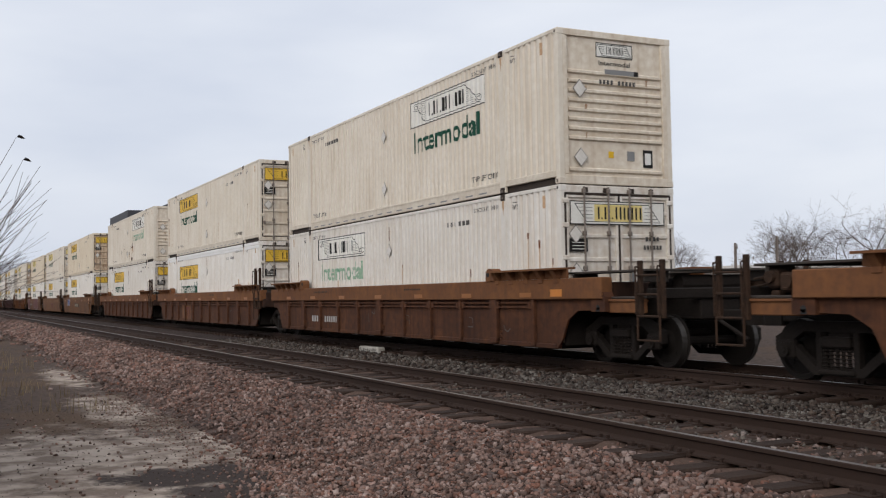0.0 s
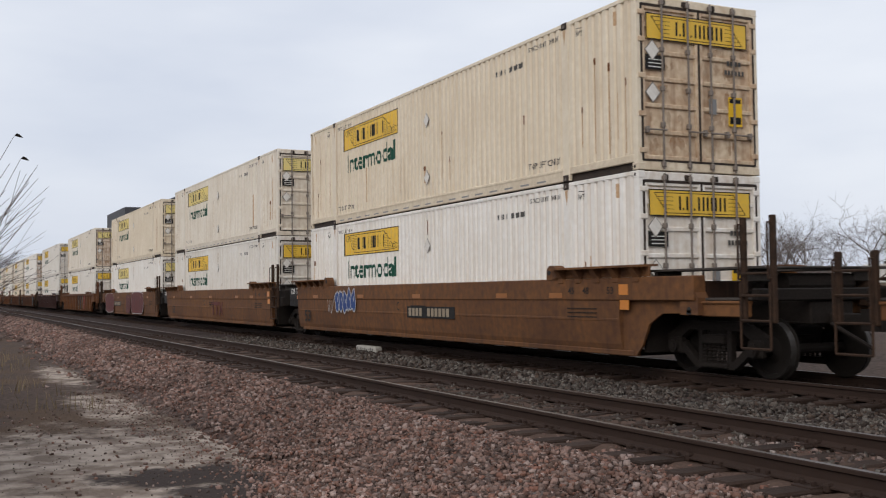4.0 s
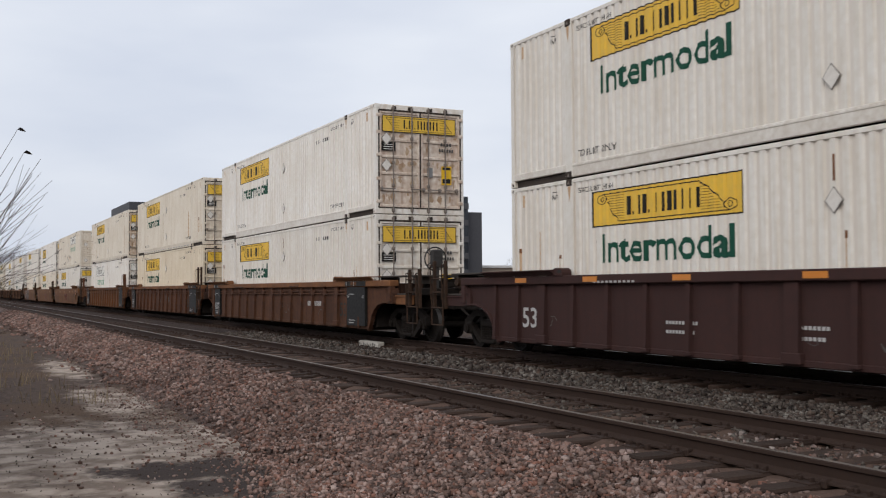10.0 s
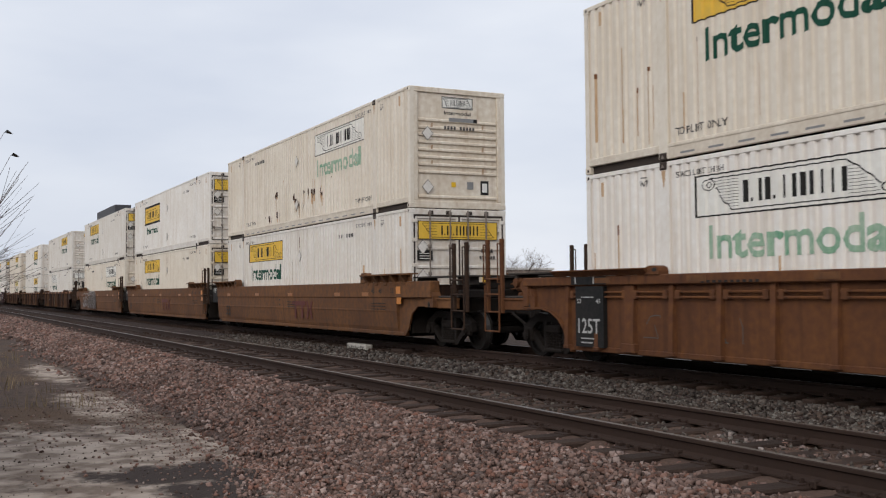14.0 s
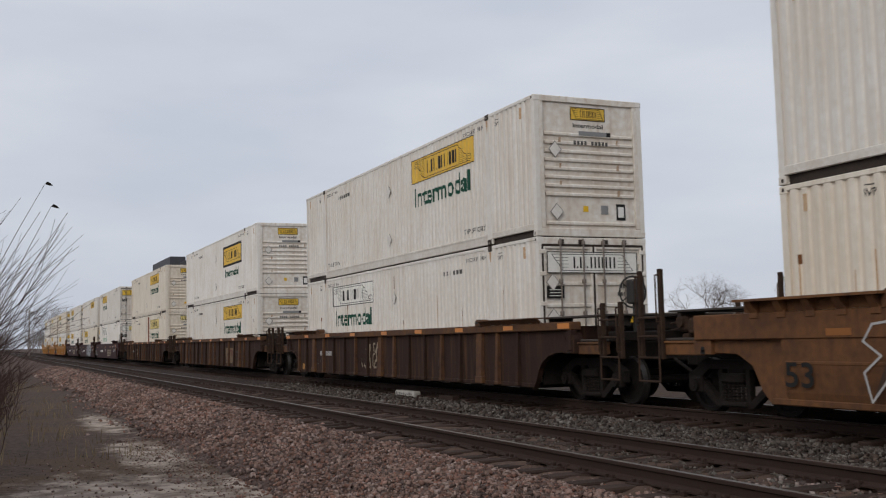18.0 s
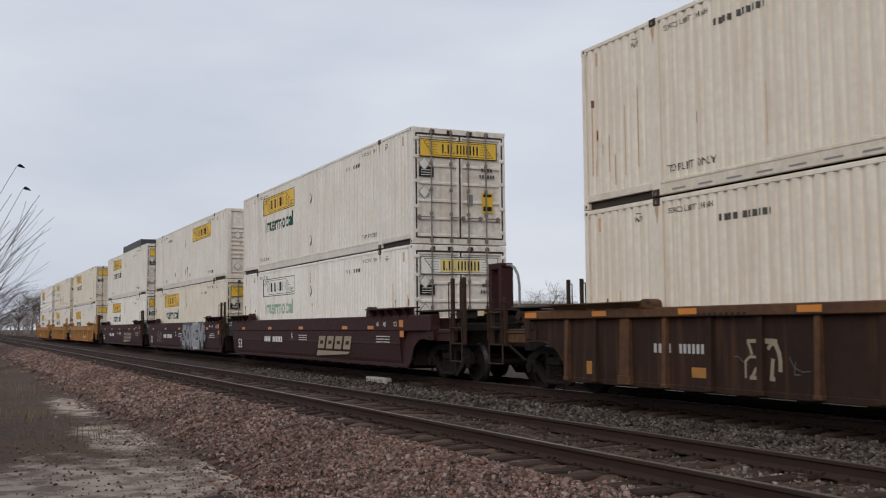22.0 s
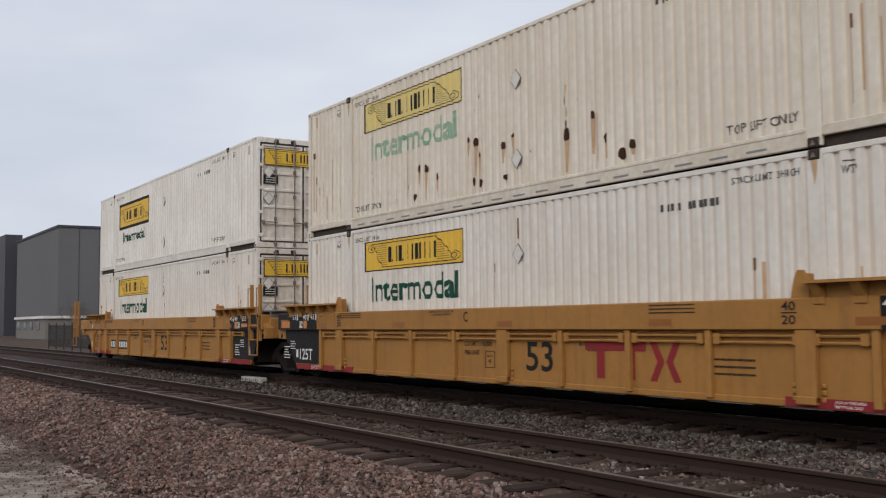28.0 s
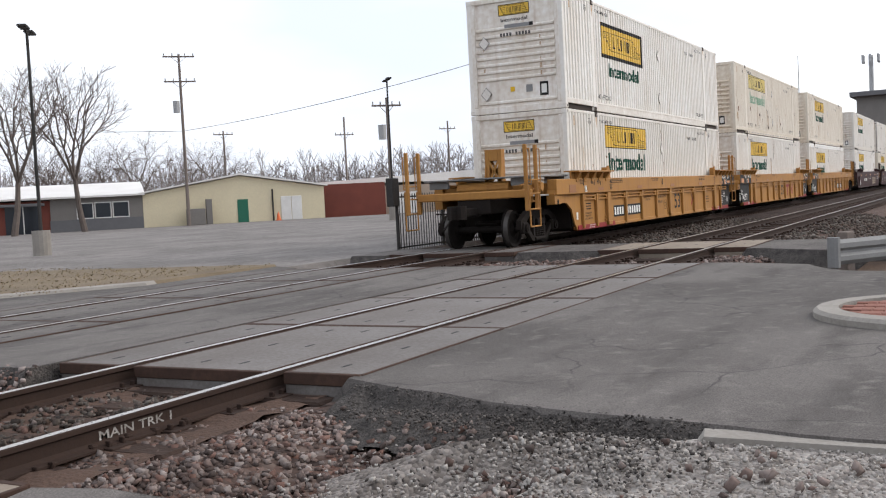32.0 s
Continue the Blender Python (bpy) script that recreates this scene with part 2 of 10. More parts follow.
def asphalt_material(name, pale, dark):
    """Old road surface: broad worn and oily areas, fine aggregate, wandering sealed cracks."""
    m = bpy.data.materials.new(name)
    m.use_nodes = True
    n, l = m.node_tree.nodes, m.node_tree.links
    bsdf = n["Principled BSDF"]
    co = n.new("ShaderNodeTexCoord")

    def noise_fac(s, d, lo, hi, stretch=None):
        t = n.new("ShaderNodeTexNoise")
        t.inputs["Scale"].default_value, t.inputs["Detail"].default_value = s, d
        if stretch:
            mp = n.new("ShaderNodeMapping")
            mp.inputs["Scale"].default_value = stretch
            mp.inputs["Rotation"].default_value = (0, 0, 0.25)
            l.new(co.outputs["Object"], mp.inputs["Vector"])
            l.new(mp.outputs[0], t.inputs["Vector"])
        else:
            l.new(co.outputs["Object"], t.inputs["Vector"])
        r = n.new("ShaderNodeMapRange")
        r.inputs["From Min"].default_value, r.inputs["From Max"].default_value = lo, hi
        l.new(t.outputs["Fac"], r.inputs["Value"])
        return t, r.outputs[0]

    def blend(a, b, f, mode="MIX"):
        x = n.new("ShaderNodeMixRGB")
        x.blend_type = mode
        for i, v in ((0, f), (1, a), (2, b)):
            if isinstance(v, tuple):
                x.inputs[i].default_value = (*v, 1)
            elif isinstance(v, float):
                x.inputs[i].default_value = v
            else:
                l.new(v, x.inputs[i])
        return x.outputs[0]
    col = blend(pale, dark, noise_fac(0.28, 6.0, 0.42, 0.60)[1])
    col = blend(col, tuple(0.80 * c for c in dark), noise_fac(1.3, 7.0, 0.50, 0.72, (0.5, 1.6, 1.0))[1])
    col = blend(col, tuple(1.3 * c for c in pale), noise_fac(5.0, 7.0, 0.55, 0.80)[1])
    grain, fac = noise_fac(95.0, 3.0, 0.30, 0.70)
    col = blend(col, fac, 0.32, "OVERLAY")
    wob = n.new("ShaderNodeTexNoise")
    wob.inputs["Scale"].default_value, wob.inputs["Detail"].default_value = 1.5, 5.0
    l.new(co.outputs["Object"], wob.inputs["Vector"])
    mixv = n.new("ShaderNodeMixRGB")
    mixv.inputs[0].default_value = 0.35
    l.new(co.outputs["Object"], mixv.inputs[1])
    l.new(wob.outputs["Color"], mixv.inputs[2])
    vor = n.new("ShaderNodeTexVoronoi")
    vor.feature = "DISTANCE_TO_EDGE"
    vor.inputs["Scale"].default_value = 0.8
    l.new(mixv.outputs[0], vor.inputs["Vector"])
    cr = n.new("ShaderNodeMapRange")
    cr.inputs["From Min"].default_value, cr.inputs["From Max"].default_value = 0.002, 0.009
    cr.inputs["To Min"].default_value, cr.inputs["To Max"].default_value = 0.55, 0.0
    l.new(vor.outputs["Distance"], cr.inputs["Value"])
    gate = n.new("ShaderNodeMath")
    gate.operation = "MULTIPLY"
    l.new(cr.outputs[0], gate.inputs[0])
    l.new(noise_fac(0.5, 3.0, 0.45, 0.55)[1], gate.inputs[1])
    col = blend(col, (0.025, 0.024, 0.024), gate.outputs[0])
    l.new(col, bsdf.inputs["Base Color"])
    bsdf.inputs["Roughness"].default_value = 0.9
    bsdf.inputs["Specular IOR Level"].default_value = 0.2
    bp = n.new("ShaderNodeBump")
    bp.inputs["Strength"].default_value, bp.inputs["Distance"].default_value = 0.4, 0.01
    l.new(grain.outputs["Fac"], bp.inputs["Height"])
    l.new(bp.outputs[0], bsdf.inputs["Normal"])
    return m


def plain(name, color, rough=0.6, metal=0.0):
    """Paint of a mark or letter, a shade uneven."""
    return material(name, color, tuple(0.75 * c for c in color), rough, metal, 6.0, 60.0, 0.05, 0.35)


M = {}
M["container"] = material("container_white_paint", (0.775, 0.742, 0.682), (0.60, 0.535, 0.44), 0.55, 0, 0.8, 7.0, 0.05, 0.6, tint=True, streaks=0.45, streak_color=(0.44, 0.335, 0.225))
# recessed faces of the corrugation, tanner and darker than the outer ones
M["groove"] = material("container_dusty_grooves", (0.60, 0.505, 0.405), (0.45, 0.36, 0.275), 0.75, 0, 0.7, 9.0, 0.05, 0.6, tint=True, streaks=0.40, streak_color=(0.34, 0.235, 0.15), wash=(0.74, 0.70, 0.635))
M["door_white"] = material("container_door_paint", (0.78, 0.74, 0.67), (0.50, 0.40, 0.29), 0.6, 0, 1.3, 8.0, 0.06, 0.65, tint=True, streaks=0.5, streak_color=(0.36, 0.22, 0.12))
M["rail_dirty"] = material("container_side_rail_paint", (0.73, 0.69, 0.62), (0.52, 0.45, 0.37), 0.65, 0, 1.5, 12.0, 0.08, 0.7, tint=True)
M["band_white"] = material("container_top_rail_paint", (0.80, 0.785, 0.75), (0.66, 0.62, 0.55), 0.5, 0, 1.0, 10.0, 0.04, 0.5, tint=True)
M["roof"] = material("container_roof_paint", (0.62, 0.60, 0.56), (0.4, 0.37, 0.33), 0.7, 0, 1.0, 10.0)
M["black_steel"] = material("black_casting_steel", (0.035, 0.03, 0.028), (0.09, 0.06, 0.04), 0.7, 0.2, 4.0, 40.0)
M["rod"] = material("door_rod_steel", (0.25, 0.22, 0.195), (0.12, 0.08, 0.055), 0.6, 0.3, 4.0, 40.0)
# shade inside eyes and key-holes, painted flat; also the marks on crossing panels
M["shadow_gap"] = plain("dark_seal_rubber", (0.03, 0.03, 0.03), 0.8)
M["yellow"] = material("logo_yellow_paint", (0.75, 0.47, 0.045), (0.58, 0.37, 0.06), 0.5, 0, 2.0, 12.0, 0.03, 0.5)
M["pale_yellow"] = material("faded_logo_yellow_paint", (0.74, 0.59, 0.20), (0.62, 0.52, 0.28), 0.6, 0, 2.0, 12.0, 0.03, 0.6)
M["white_panel"] = material("logo_white_paint", (0.78, 0.77, 0.72), (0.62, 0.59, 0.52), 0.5, 0, 2.0, 12.0, 0.03, 0.5)
M["ink"] = plain("black_lettering_paint", (0.017, 0.016, 0.015))
M["green"] = plain("green_lettering_paint", (0.0095, 0.070, 0.044))
M["faded_green"] = material("faded_green_lettering_paint", (0.16, 0.34, 0.22), (0.45, 0.52, 0.42), 0.7, 0, 2.0, 12.0, 0.03, 0.8)
M["grey_ink"] = plain("grey_stencil_paint", (0.085, 0.08, 0.075))
M["white_ink"] = plain("white_lettering_paint", (0.75, 0.74, 0.70))
M["placard"] = material("placard_holder_metal", (0.72, 0.69, 0.64), (0.52, 0.47, 0.41), 0.5, 0.05, 3.0, 20.0)
M["placard_edge"] = plain("placard_holder_rim", (0.22, 0.20, 0.18), 0.6)
M["rust"] = material("rust_bleed", (0.20, 0.085, 0.035), (0.09, 0.04, 0.02), 0.9, 0, 5.0, 30.0)
M["rust_run"] = material("rust_run_stain", (0.46, 0.29, 0.16), (0.60, 0.48, 0.34), 0.85, 0, 4.0, 20.0)
M["rust_dark"] = material("dark_rust_scab", (0.040, 0.021, 0.014), (0.085, 0.038, 0.02), 0.95, 0, 6.0, 40.0, 0.2)
M["brown_panel"] = material("brown_repair_panel", (0.22, 0.09, 0.05), (0.14, 0.06, 0.04), 0.8)
M["decal_yellow"] = plain("yellow_warning_decal", (0.75, 0.46, 0.03))
M["decal_grey"] = plain("grey_decal", (0.24, 0.24, 0.24))
M["ttx_yellow"] = material("railcar_yellow_paint", (0.385, 0.188, 0.050), (0.285, 0.134, 0.040), 0.6, 0, 1.2, 10.0, 0.08, 0.6, streaks=0.45, streak_color=(0.18, 0.088, 0.036), random_shift=0.03)
M["ttx_orange"] = material("railcar_weathered_orange_paint", (0.182, 0.082, 0.032), (0.080, 0.038, 0.0215), 0.75, 0, 0.55, 7.0, 0.1, 0.95, streaks=0.75, streak_color=(0.066, 0.034, 0.022), random_shift=0.05)
M["ttx_rust"] = material("railcar_rusty_orange_paint", (0.112, 0.046, 0.0225), (0.044, 0.020, 0.0135), 0.85, 0, 0.8, 7.0, 0.12, 0.95, streaks=0.9, streak_color=(0.036, 0.0165, 0.0120), random_shift=0.06)
M["ttx_dark"] = material("railcar_grimy_brown_paint", (0.040, 0.0200, 0.0138), (0.021, 0.0128, 0.0102), 0.85, 0, 1.0, 8.0, 0.12, 0.8, streaks=0.75, streak_color=(0.112, 0.053, 0.025), random_shift=0.08)
# paler than the side plates: light caught by the chord put into its paint
M["ttx_rust_chord"] = material("railcar_worn_orange_chord_paint", (0.20, 0.088, 0.036), (0.11, 0.048, 0.026), 0.8, 0, 1.2, 9.0, 0.1, 0.8, streaks=0.4, streak_color=(0.07, 0.034, 0.022), random_shift=0.05)
M["ttx_dark_chord"] = material("railcar_worn_brown_chord_paint", (0.130, 0.062, 0.027), (0.055, 0.030, 0.022), 0.8, 0, 1.2, 9.0, 0.1, 0.9, streaks=0.4, streak_color=(0.05, 0.03, 0.022), random_shift=0.08)
M["ttx_brown"] = material("railcar_brown_paint", (0.052, 0.0245, 0.0215), (0.034, 0.018, 0.0165), 0.8, 0, 1.0, 8.0, 0.1, 0.7, streaks=0.4, streak_color=(0.024, 0.015, 0.0135), random_shift=0.05)
M["maroon"] = material("railcar_maroon_paint", (0.044, 0.0145, 0.0145), (0.027, 0.0115, 0.011), 0.65, 0, 1.0, 9.0, 0.08, 0.6, streaks=0.3, streak_color=(0.020, 0.011, 0.010), random_shift=0.06)
M["black_paint"] = material("railcar_black_paint", (0.011, 0.011, 0.011), (0.024, 0.020, 0.017), 0.6, 0, 1.5, 12.0)
M["red_paint"] = material("railcar_red_stripe_paint", (0.27, 0.025, 0.028), (0.17, 0.03, 0.03), 0.6, 0, 2.0, 12.0)
M["reflector"] = plain("orange_reflector", (0.56, 0.20, 0.028), 0.35)
M["dull_reflector"] = plain("dull_orange_reflector", (0.27, 0.098, 0.018), 0.45)
M["truck_steel"] = material("grimy_truck_steel", (0.0135, 0.011, 0.0098), (0.026, 0.019, 0.015), 0.85, 0.1, 3.0, 30.0, 0.2)
M["wheel_steel"] = material("worn_wheel_steel", (0.0140, 0.0112, 0.0095), (0.0085, 0.0068, 0.006), 0.85, 0.1, 4.0, 40.0)
M["tread"] = plain("worn_wheel_tread", (0.085, 0.078, 0.072), 0.5, 0.7)
M["graffiti_white"] = plain("white_spray_paint", (0.44, 0.43, 0.42))
M["graffiti_black"] = plain("black_spray_paint", (0.016, 0.015, 0.017))
M["graffiti_blue"] = plain("blue_spray_paint", (0.026, 0.062, 0.20))
M["graffiti_dim"] = plain("thin_dark_spray_haze", (0.054, 0.033, 0.0225))
M["tan_ink"] = plain("tan_lettering_paint", (0.30, 0.24, 0.17))
M["old_patch"] = material("old_tan_patch_paint", (0.215, 0.150, 0.092), (0.110, 0.070, 0.042), 0.8, 0, 2.5, 14.0, 0.06, 0.9, streaks=0.5, streak_color=(0.07, 0.04, 0.025))
M["rust_wash"] = material("rust_washed_paint", (0.34, 0.20, 0.11), (0.50, 0.39, 0.28), 0.85, 0, 3.0, 16.0, 0.08, 0.9, streaks=0.7, streak_color=(0.16, 0.075, 0.035))
M["graffiti_red"] = plain("dark_red_spray_paint", (0.105, 0.026, 0.022))
M["graffiti_silver"] = material("silver_spray_paint", (0.33, 0.335, 0.35), (0.17, 0.17, 0.18), 0.5, 0.2, 2.0, 12.0, 0.05, 0.8)
M["rail_side"] = material("rusty_rail_steel", (0.040, 0.024, 0.018), (0.022, 0.0145, 0.012), 0.85, 0.0, 3.0, 30.0, 0.15)
M["rail_top"] = material("worn_rail_head", (0.145, 0.124, 0.108), (0.062, 0.047, 0.040), 0.40, 0.5, 2.0, 30.0, 0.03, 0.6)
# brighter, smoother copy of the rail head: sky sheen put into its colour
M["rail_shine"] = material("polished_rail_head", (0.46, 0.43, 0.40), (0.26, 0.22, 0.19), 0.30, 0.9, 2.0, 30.0, 0.02, 0.6)
M["shoulder"] = gravel_material("ballast_shoulder", [(0.040, 0.028, 0.024), (0.080, 0.053, 0.043), (0.110, 0.082, 0.070), (0.088, 0.047, 0.035), (0.140, 0.115, 0.104)], 16.0)
M["tie"] = material("creosoted_tie_wood", (0.055, 0.034, 0.0255), (0.023, 0.0148, 0.0115), 0.9, 0, 2.0, 25.0, 0.6, 0.8, random_shift=0.25)
M["ballast"] = gravel_material("track_ballast", [(0.020, 0.015, 0.0135), (0.040, 0.028, 0.0245), (0.058, 0.043, 0.038), (0.046, 0.0255, 0.0205), (0.075, 0.063, 0.058)], 16.0)
M["stones"] = stone_material("ballast_stones", [(0.046, 0.030, 0.025), (0.185, 0.104, 0.080), (0.235, 0.163, 0.139), (0.096, 0.060, 0.048), (0.210, 0.104, 0.076), (0.330, 0.252, 0.222), (0.126, 0.085, 0.070), (0.062, 0.044, 0.038), (0.262, 0.172, 0.142), (0.090, 0.065, 0.058)])
# darker than the shoulder stones
M["track_stones"] = stone_material("grimy_track_ballast_stones", [(0.018, 0.014, 0.012), (0.070, 0.054, 0.046), (0.105, 0.090, 0.077), (0.036, 0.027, 0.023), (0.080, 0.055, 0.043), (0.165, 0.150, 0.132), (0.050, 0.041, 0.035)])
M["fresh_stones"] = stone_material("clean_ballast_stones", [(0.045, 0.034, 0.030), (0.160, 0.112, 0.096), (0.220, 0.178, 0.160), (0.088, 0.060, 0.051), (0.172, 0.098, 0.078), (0.300, 0.258, 0.236), (0.120, 0.092, 0.082), (0.060, 0.046, 0.041)])
M["litter"] = stone_material("ground_litter", [(0.035, 0.026, 0.021), (0.075, 0.055, 0.043), (0.05, 0.036, 0.028), (0.20, 0.16, 0.13), (0.10, 0.072, 0.055)])
M["chips"] = stone_material("pale_limestone_chips", [(0.215, 0.194, 0.177), (0.345, 0.317, 0.290), (0.42, 0.392, 0.360), (0.27, 0.241, 0.219)])
M["dirt"] = dirt_material("trackside_earth")
M["asphalt"] = asphalt_material("worn_asphalt", (0.130, 0.117, 0.108), (0.082, 0.073, 0.067))
M["lot_asphalt"] = asphalt_material("pale_lot_asphalt", (0.205, 0.187, 0.174), (0.150, 0.136, 0.126))
M["asphalt_dark"] = material("broken_dark_asphalt", (0.105, 0.093, 0.085), (0.030, 0.027, 0.025), 0.9, 0, 7.0, 45.0, 0.9, 1.0, bump_size=0.03)
M["concrete"] = material("crossing_panel_concrete", (0.178, 0.166, 0.157), (0.108, 0.092, 0.082), 0.85, 0, 0.7, 30.0, 0.2, 0.9, random_shift=0.08)
M["path_concrete"] = material("tan_crossing_concrete", (0.27, 0.225, 0.18), (0.17, 0.135, 0.105), 0.85, 0, 0.9, 30.0, 0.2, 0.8, random_shift=0.06)
M["rust_edge"] = material("rusty_panel_edge_steel", (0.072, 0.041, 0.030), (0.036, 0.022, 0.017), 0.85, 0.0, 2.0, 20.0, 0.2, 0.8)
M["end_grime"] = material("sooty_railcar_end_paint", (0.027, 0.018, 0.0135), (0.062, 0.033, 0.020), 0.9, 0, 2.0, 14.0, 0.15, 0.8)
M["grating"] = material("grimy_walkway_grating", (0.075, 0.065, 0.058), (0.035, 0.028, 0.024), 0.8, 0.2, 2.0, 20.0, 0.15)
M["ttx_soot"] = material("railcar_sooty_rust_paint", (0.098, 0.043, 0.023), (0.042, 0.021, 0.0145), 0.85, 0, 1.0, 8.0, 0.12, 0.85, streaks=0.7, streak_color=(0.038, 0.018, 0.013), random_shift=0.06)
M["ttx_amber"] = material("railcar_dirty_orange_paint", (0.150, 0.062, 0.024), (0.075, 0.031, 0.018), 0.8, 0, 0.8, 8.0, 0.12, 0.85, streaks=0.7, streak_color=(0.045, 0.021, 0.014), random_shift=0.06)
M["worn_white"] = material("worn_white_rail_paint", (0.46, 0.44, 0.41), (0.10, 0.08, 0.07), 0.8, 0, 12.0, 90.0, 0.1, 0.85)
M["faint_white"] = material("faint_white_rail_paint", (0.20, 0.18, 0.165), (0.06, 0.048, 0.042), 0.8, 0, 12.0, 90.0, 0.1, 0.9)
M["door_rusty"] = material("rust_bled_door_paint", (0.70, 0.62, 0.52), (0.36, 0.22, 0.14), 0.75, 0, 2.2, 9.0, 0.06, 0.7, tint=True, streaks=0.8, streak_color=(0.22, 0.11, 0.06))
M["fines"] = material("rust_brown_track_dirt", (0.112, 0.070, 0.052), (0.052, 0.033, 0.025), 0.95, 0, 2.0, 30.0, 0.8, 0.8)
M["kerb"] = material("kerb_concrete", (0.306, 0.2848, 0.255), (0.187, 0.1658, 0.1445), 0.9, 0, 2.0, 30.0, 0.25, 0.7)
M["paver"] = material("red_brick_paver", (0.27, 0.125, 0.095), (0.19, 0.09, 0.07), 0.85, 0, 3.0, 30.0, 0.3, 0.6, random_shift=0.12)
M["dead_grass"] = material("dead_grass_turf", (0.205, 0.160, 0.108), (0.120, 0.092, 0.062), 0.95, 0, 1.0, 35.0, 0.8, 0.8)
M["straw"] = stone_material("dry_grass_blades", [(0.14, 0.105, 0.056), (0.231, 0.175, 0.098), (0.182, 0.133, 0.077)])
M["bark"] = material("bare_tree_bark", (0.150, 0.124, 0.108), (0.085, 0.068, 0.06), 0.95, 0, 4.0, 30.0, 0.3, 0.7)
M["twigs"] = material("bare_twigs", (0.155, 0.125, 0.112), (0.10, 0.08, 0.072), 0.95, 0, 4.0, 30.0, 0.0, 0.7)
# paler copy of the twigs: distance haze put into the colour
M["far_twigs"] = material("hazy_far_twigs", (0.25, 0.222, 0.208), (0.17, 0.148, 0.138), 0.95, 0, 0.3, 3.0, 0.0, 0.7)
M["shrub"] = material("reddish_brush_twigs", (0.066, 0.040, 0.034), (0.042, 0.027, 0.023), 0.95, 0, 4.0, 30.0, 0.0, 0.7)
M["leaf"] = plain("withered_dark_leaf", (0.03, 0.024, 0.02), 0.9)
M["galvanised"] = material("galvanised_steel", (0.38, 0.38, 0.38), (0.25, 0.25, 0.25), 0.5, 0.6, 3.0, 30.0, 0.08)
M["weathered_steel"] = material("weathered_grey_steel", (0.24, 0.24, 0.235), (0.15, 0.15, 0.15), 0.7, 0.2, 2.0, 30.0, 0.1)
M["dark_metal"] = material("dark_painted_steel", (0.035, 0.033, 0.032), (0.06, 0.055, 0.05), 0.6, 0.2, 3.0, 30.0)
M["pole_wood"] = material("weathered_pole_wood", (0.20, 0.165, 0.145), (0.12, 0.098, 0.085), 0.95, 0, 3.0, 30.0, 0.3)
M["wall_grey"] = material("dark_grey_precast_wall", (0.155, 0.153, 0.158), (0.12, 0.118, 0.122), 0.85, 0, 0.06, 4.0, 0.05, 0.6)
M["wall_black"] = material("black_cladding_wall", (0.062, 0.062, 0.068), (0.085, 0.085, 0.092), 0.6, 0, 0.1, 4.0, 0.05)
M["tan_wall"] = material("tan_precast_wall", (0.36, 0.29, 0.23), (0.27, 0.22, 0.18), 0.85, 0, 0.3, 6.0, 0.05)
M["glass_dark"] = plain("dark_window_glass", (0.02, 0.024, 0.03), 0.08)
M["brick_red"] = material("red_brick_wall", (0.20, 0.062, 0.045), (0.13, 0.045, 0.035), 0.9, 0, 0.8, 14.0, 0.2, 0.7)
M["white_trim"] = material("white_painted_trim", (0.72, 0.71, 0.68), (0.5, 0.48, 0.45), 0.6, 0, 2.0, 20.0)
M["block_white"] = material("dirty_white_block_paint", (0.46, 0.44, 0.40), (0.24, 0.21, 0.18), 0.8, 0, 3.0, 20.0, 0.2, 0.8)
M["cream"] = material("cream_metal_siding", (0.66, 0.58, 0.40), (0.52, 0.45, 0.32), 0.6, 0, 0.4, 10.0)
M["roof_white"] = material("white_metal_roof", (0.74, 0.72, 0.69), (0.5, 0.46, 0.42), 0.5, 0, 0.4, 8.0)
M["roof_grey"] = material("grey_metal_roof", (0.24, 0.245, 0.25), (0.17, 0.17, 0.175), 0.6, 0, 0.4, 8.0)
M["siding_grey"] = material("grey_stucco_wall", (0.21, 0.195, 0.18), (0.14, 0.13, 0.12), 0.85, 0, 0.6, 12.0)
M["door_green"] = plain("green_door_paint", (0.03, 0.14, 0.09))
M["car_red"] = plain("red_car_paint", (0.28, 0.015, 0.02), 0.25)
M["car_dark"] = plain("dark_car_paint", (0.02, 0.022, 0.03), 0.25)
M["cone"] = plain("orange_cone_plastic", (0.75, 0.16, 0.05), 0.5)
M["signal_black"] = plain("signal_black_enamel", (0.02, 0.02, 0.02), 0.5)
lamp_red = bpy.data.materials.new("lit_red_signal_lens")
lamp_red.use_nodes = True
lamp_red.node_tree.nodes["Principled BSDF"].inputs["Base Color"].default_value = (0.7, 0.02, 0.04, 1)
lamp_red.node_tree.nodes["Principled BSDF"].inputs["Emission Color"].default_value = (1.0, 0.04, 0.08, 1)
lamp_red.node_tree.nodes["Principled BSDF"].inputs["Emission Strength"].default_value = 2.2
M["lamp_red"] = lamp_red
M["lens_dark"] = plain("unlit_red_lens", (0.10, 0.012, 0.015), 0.2)


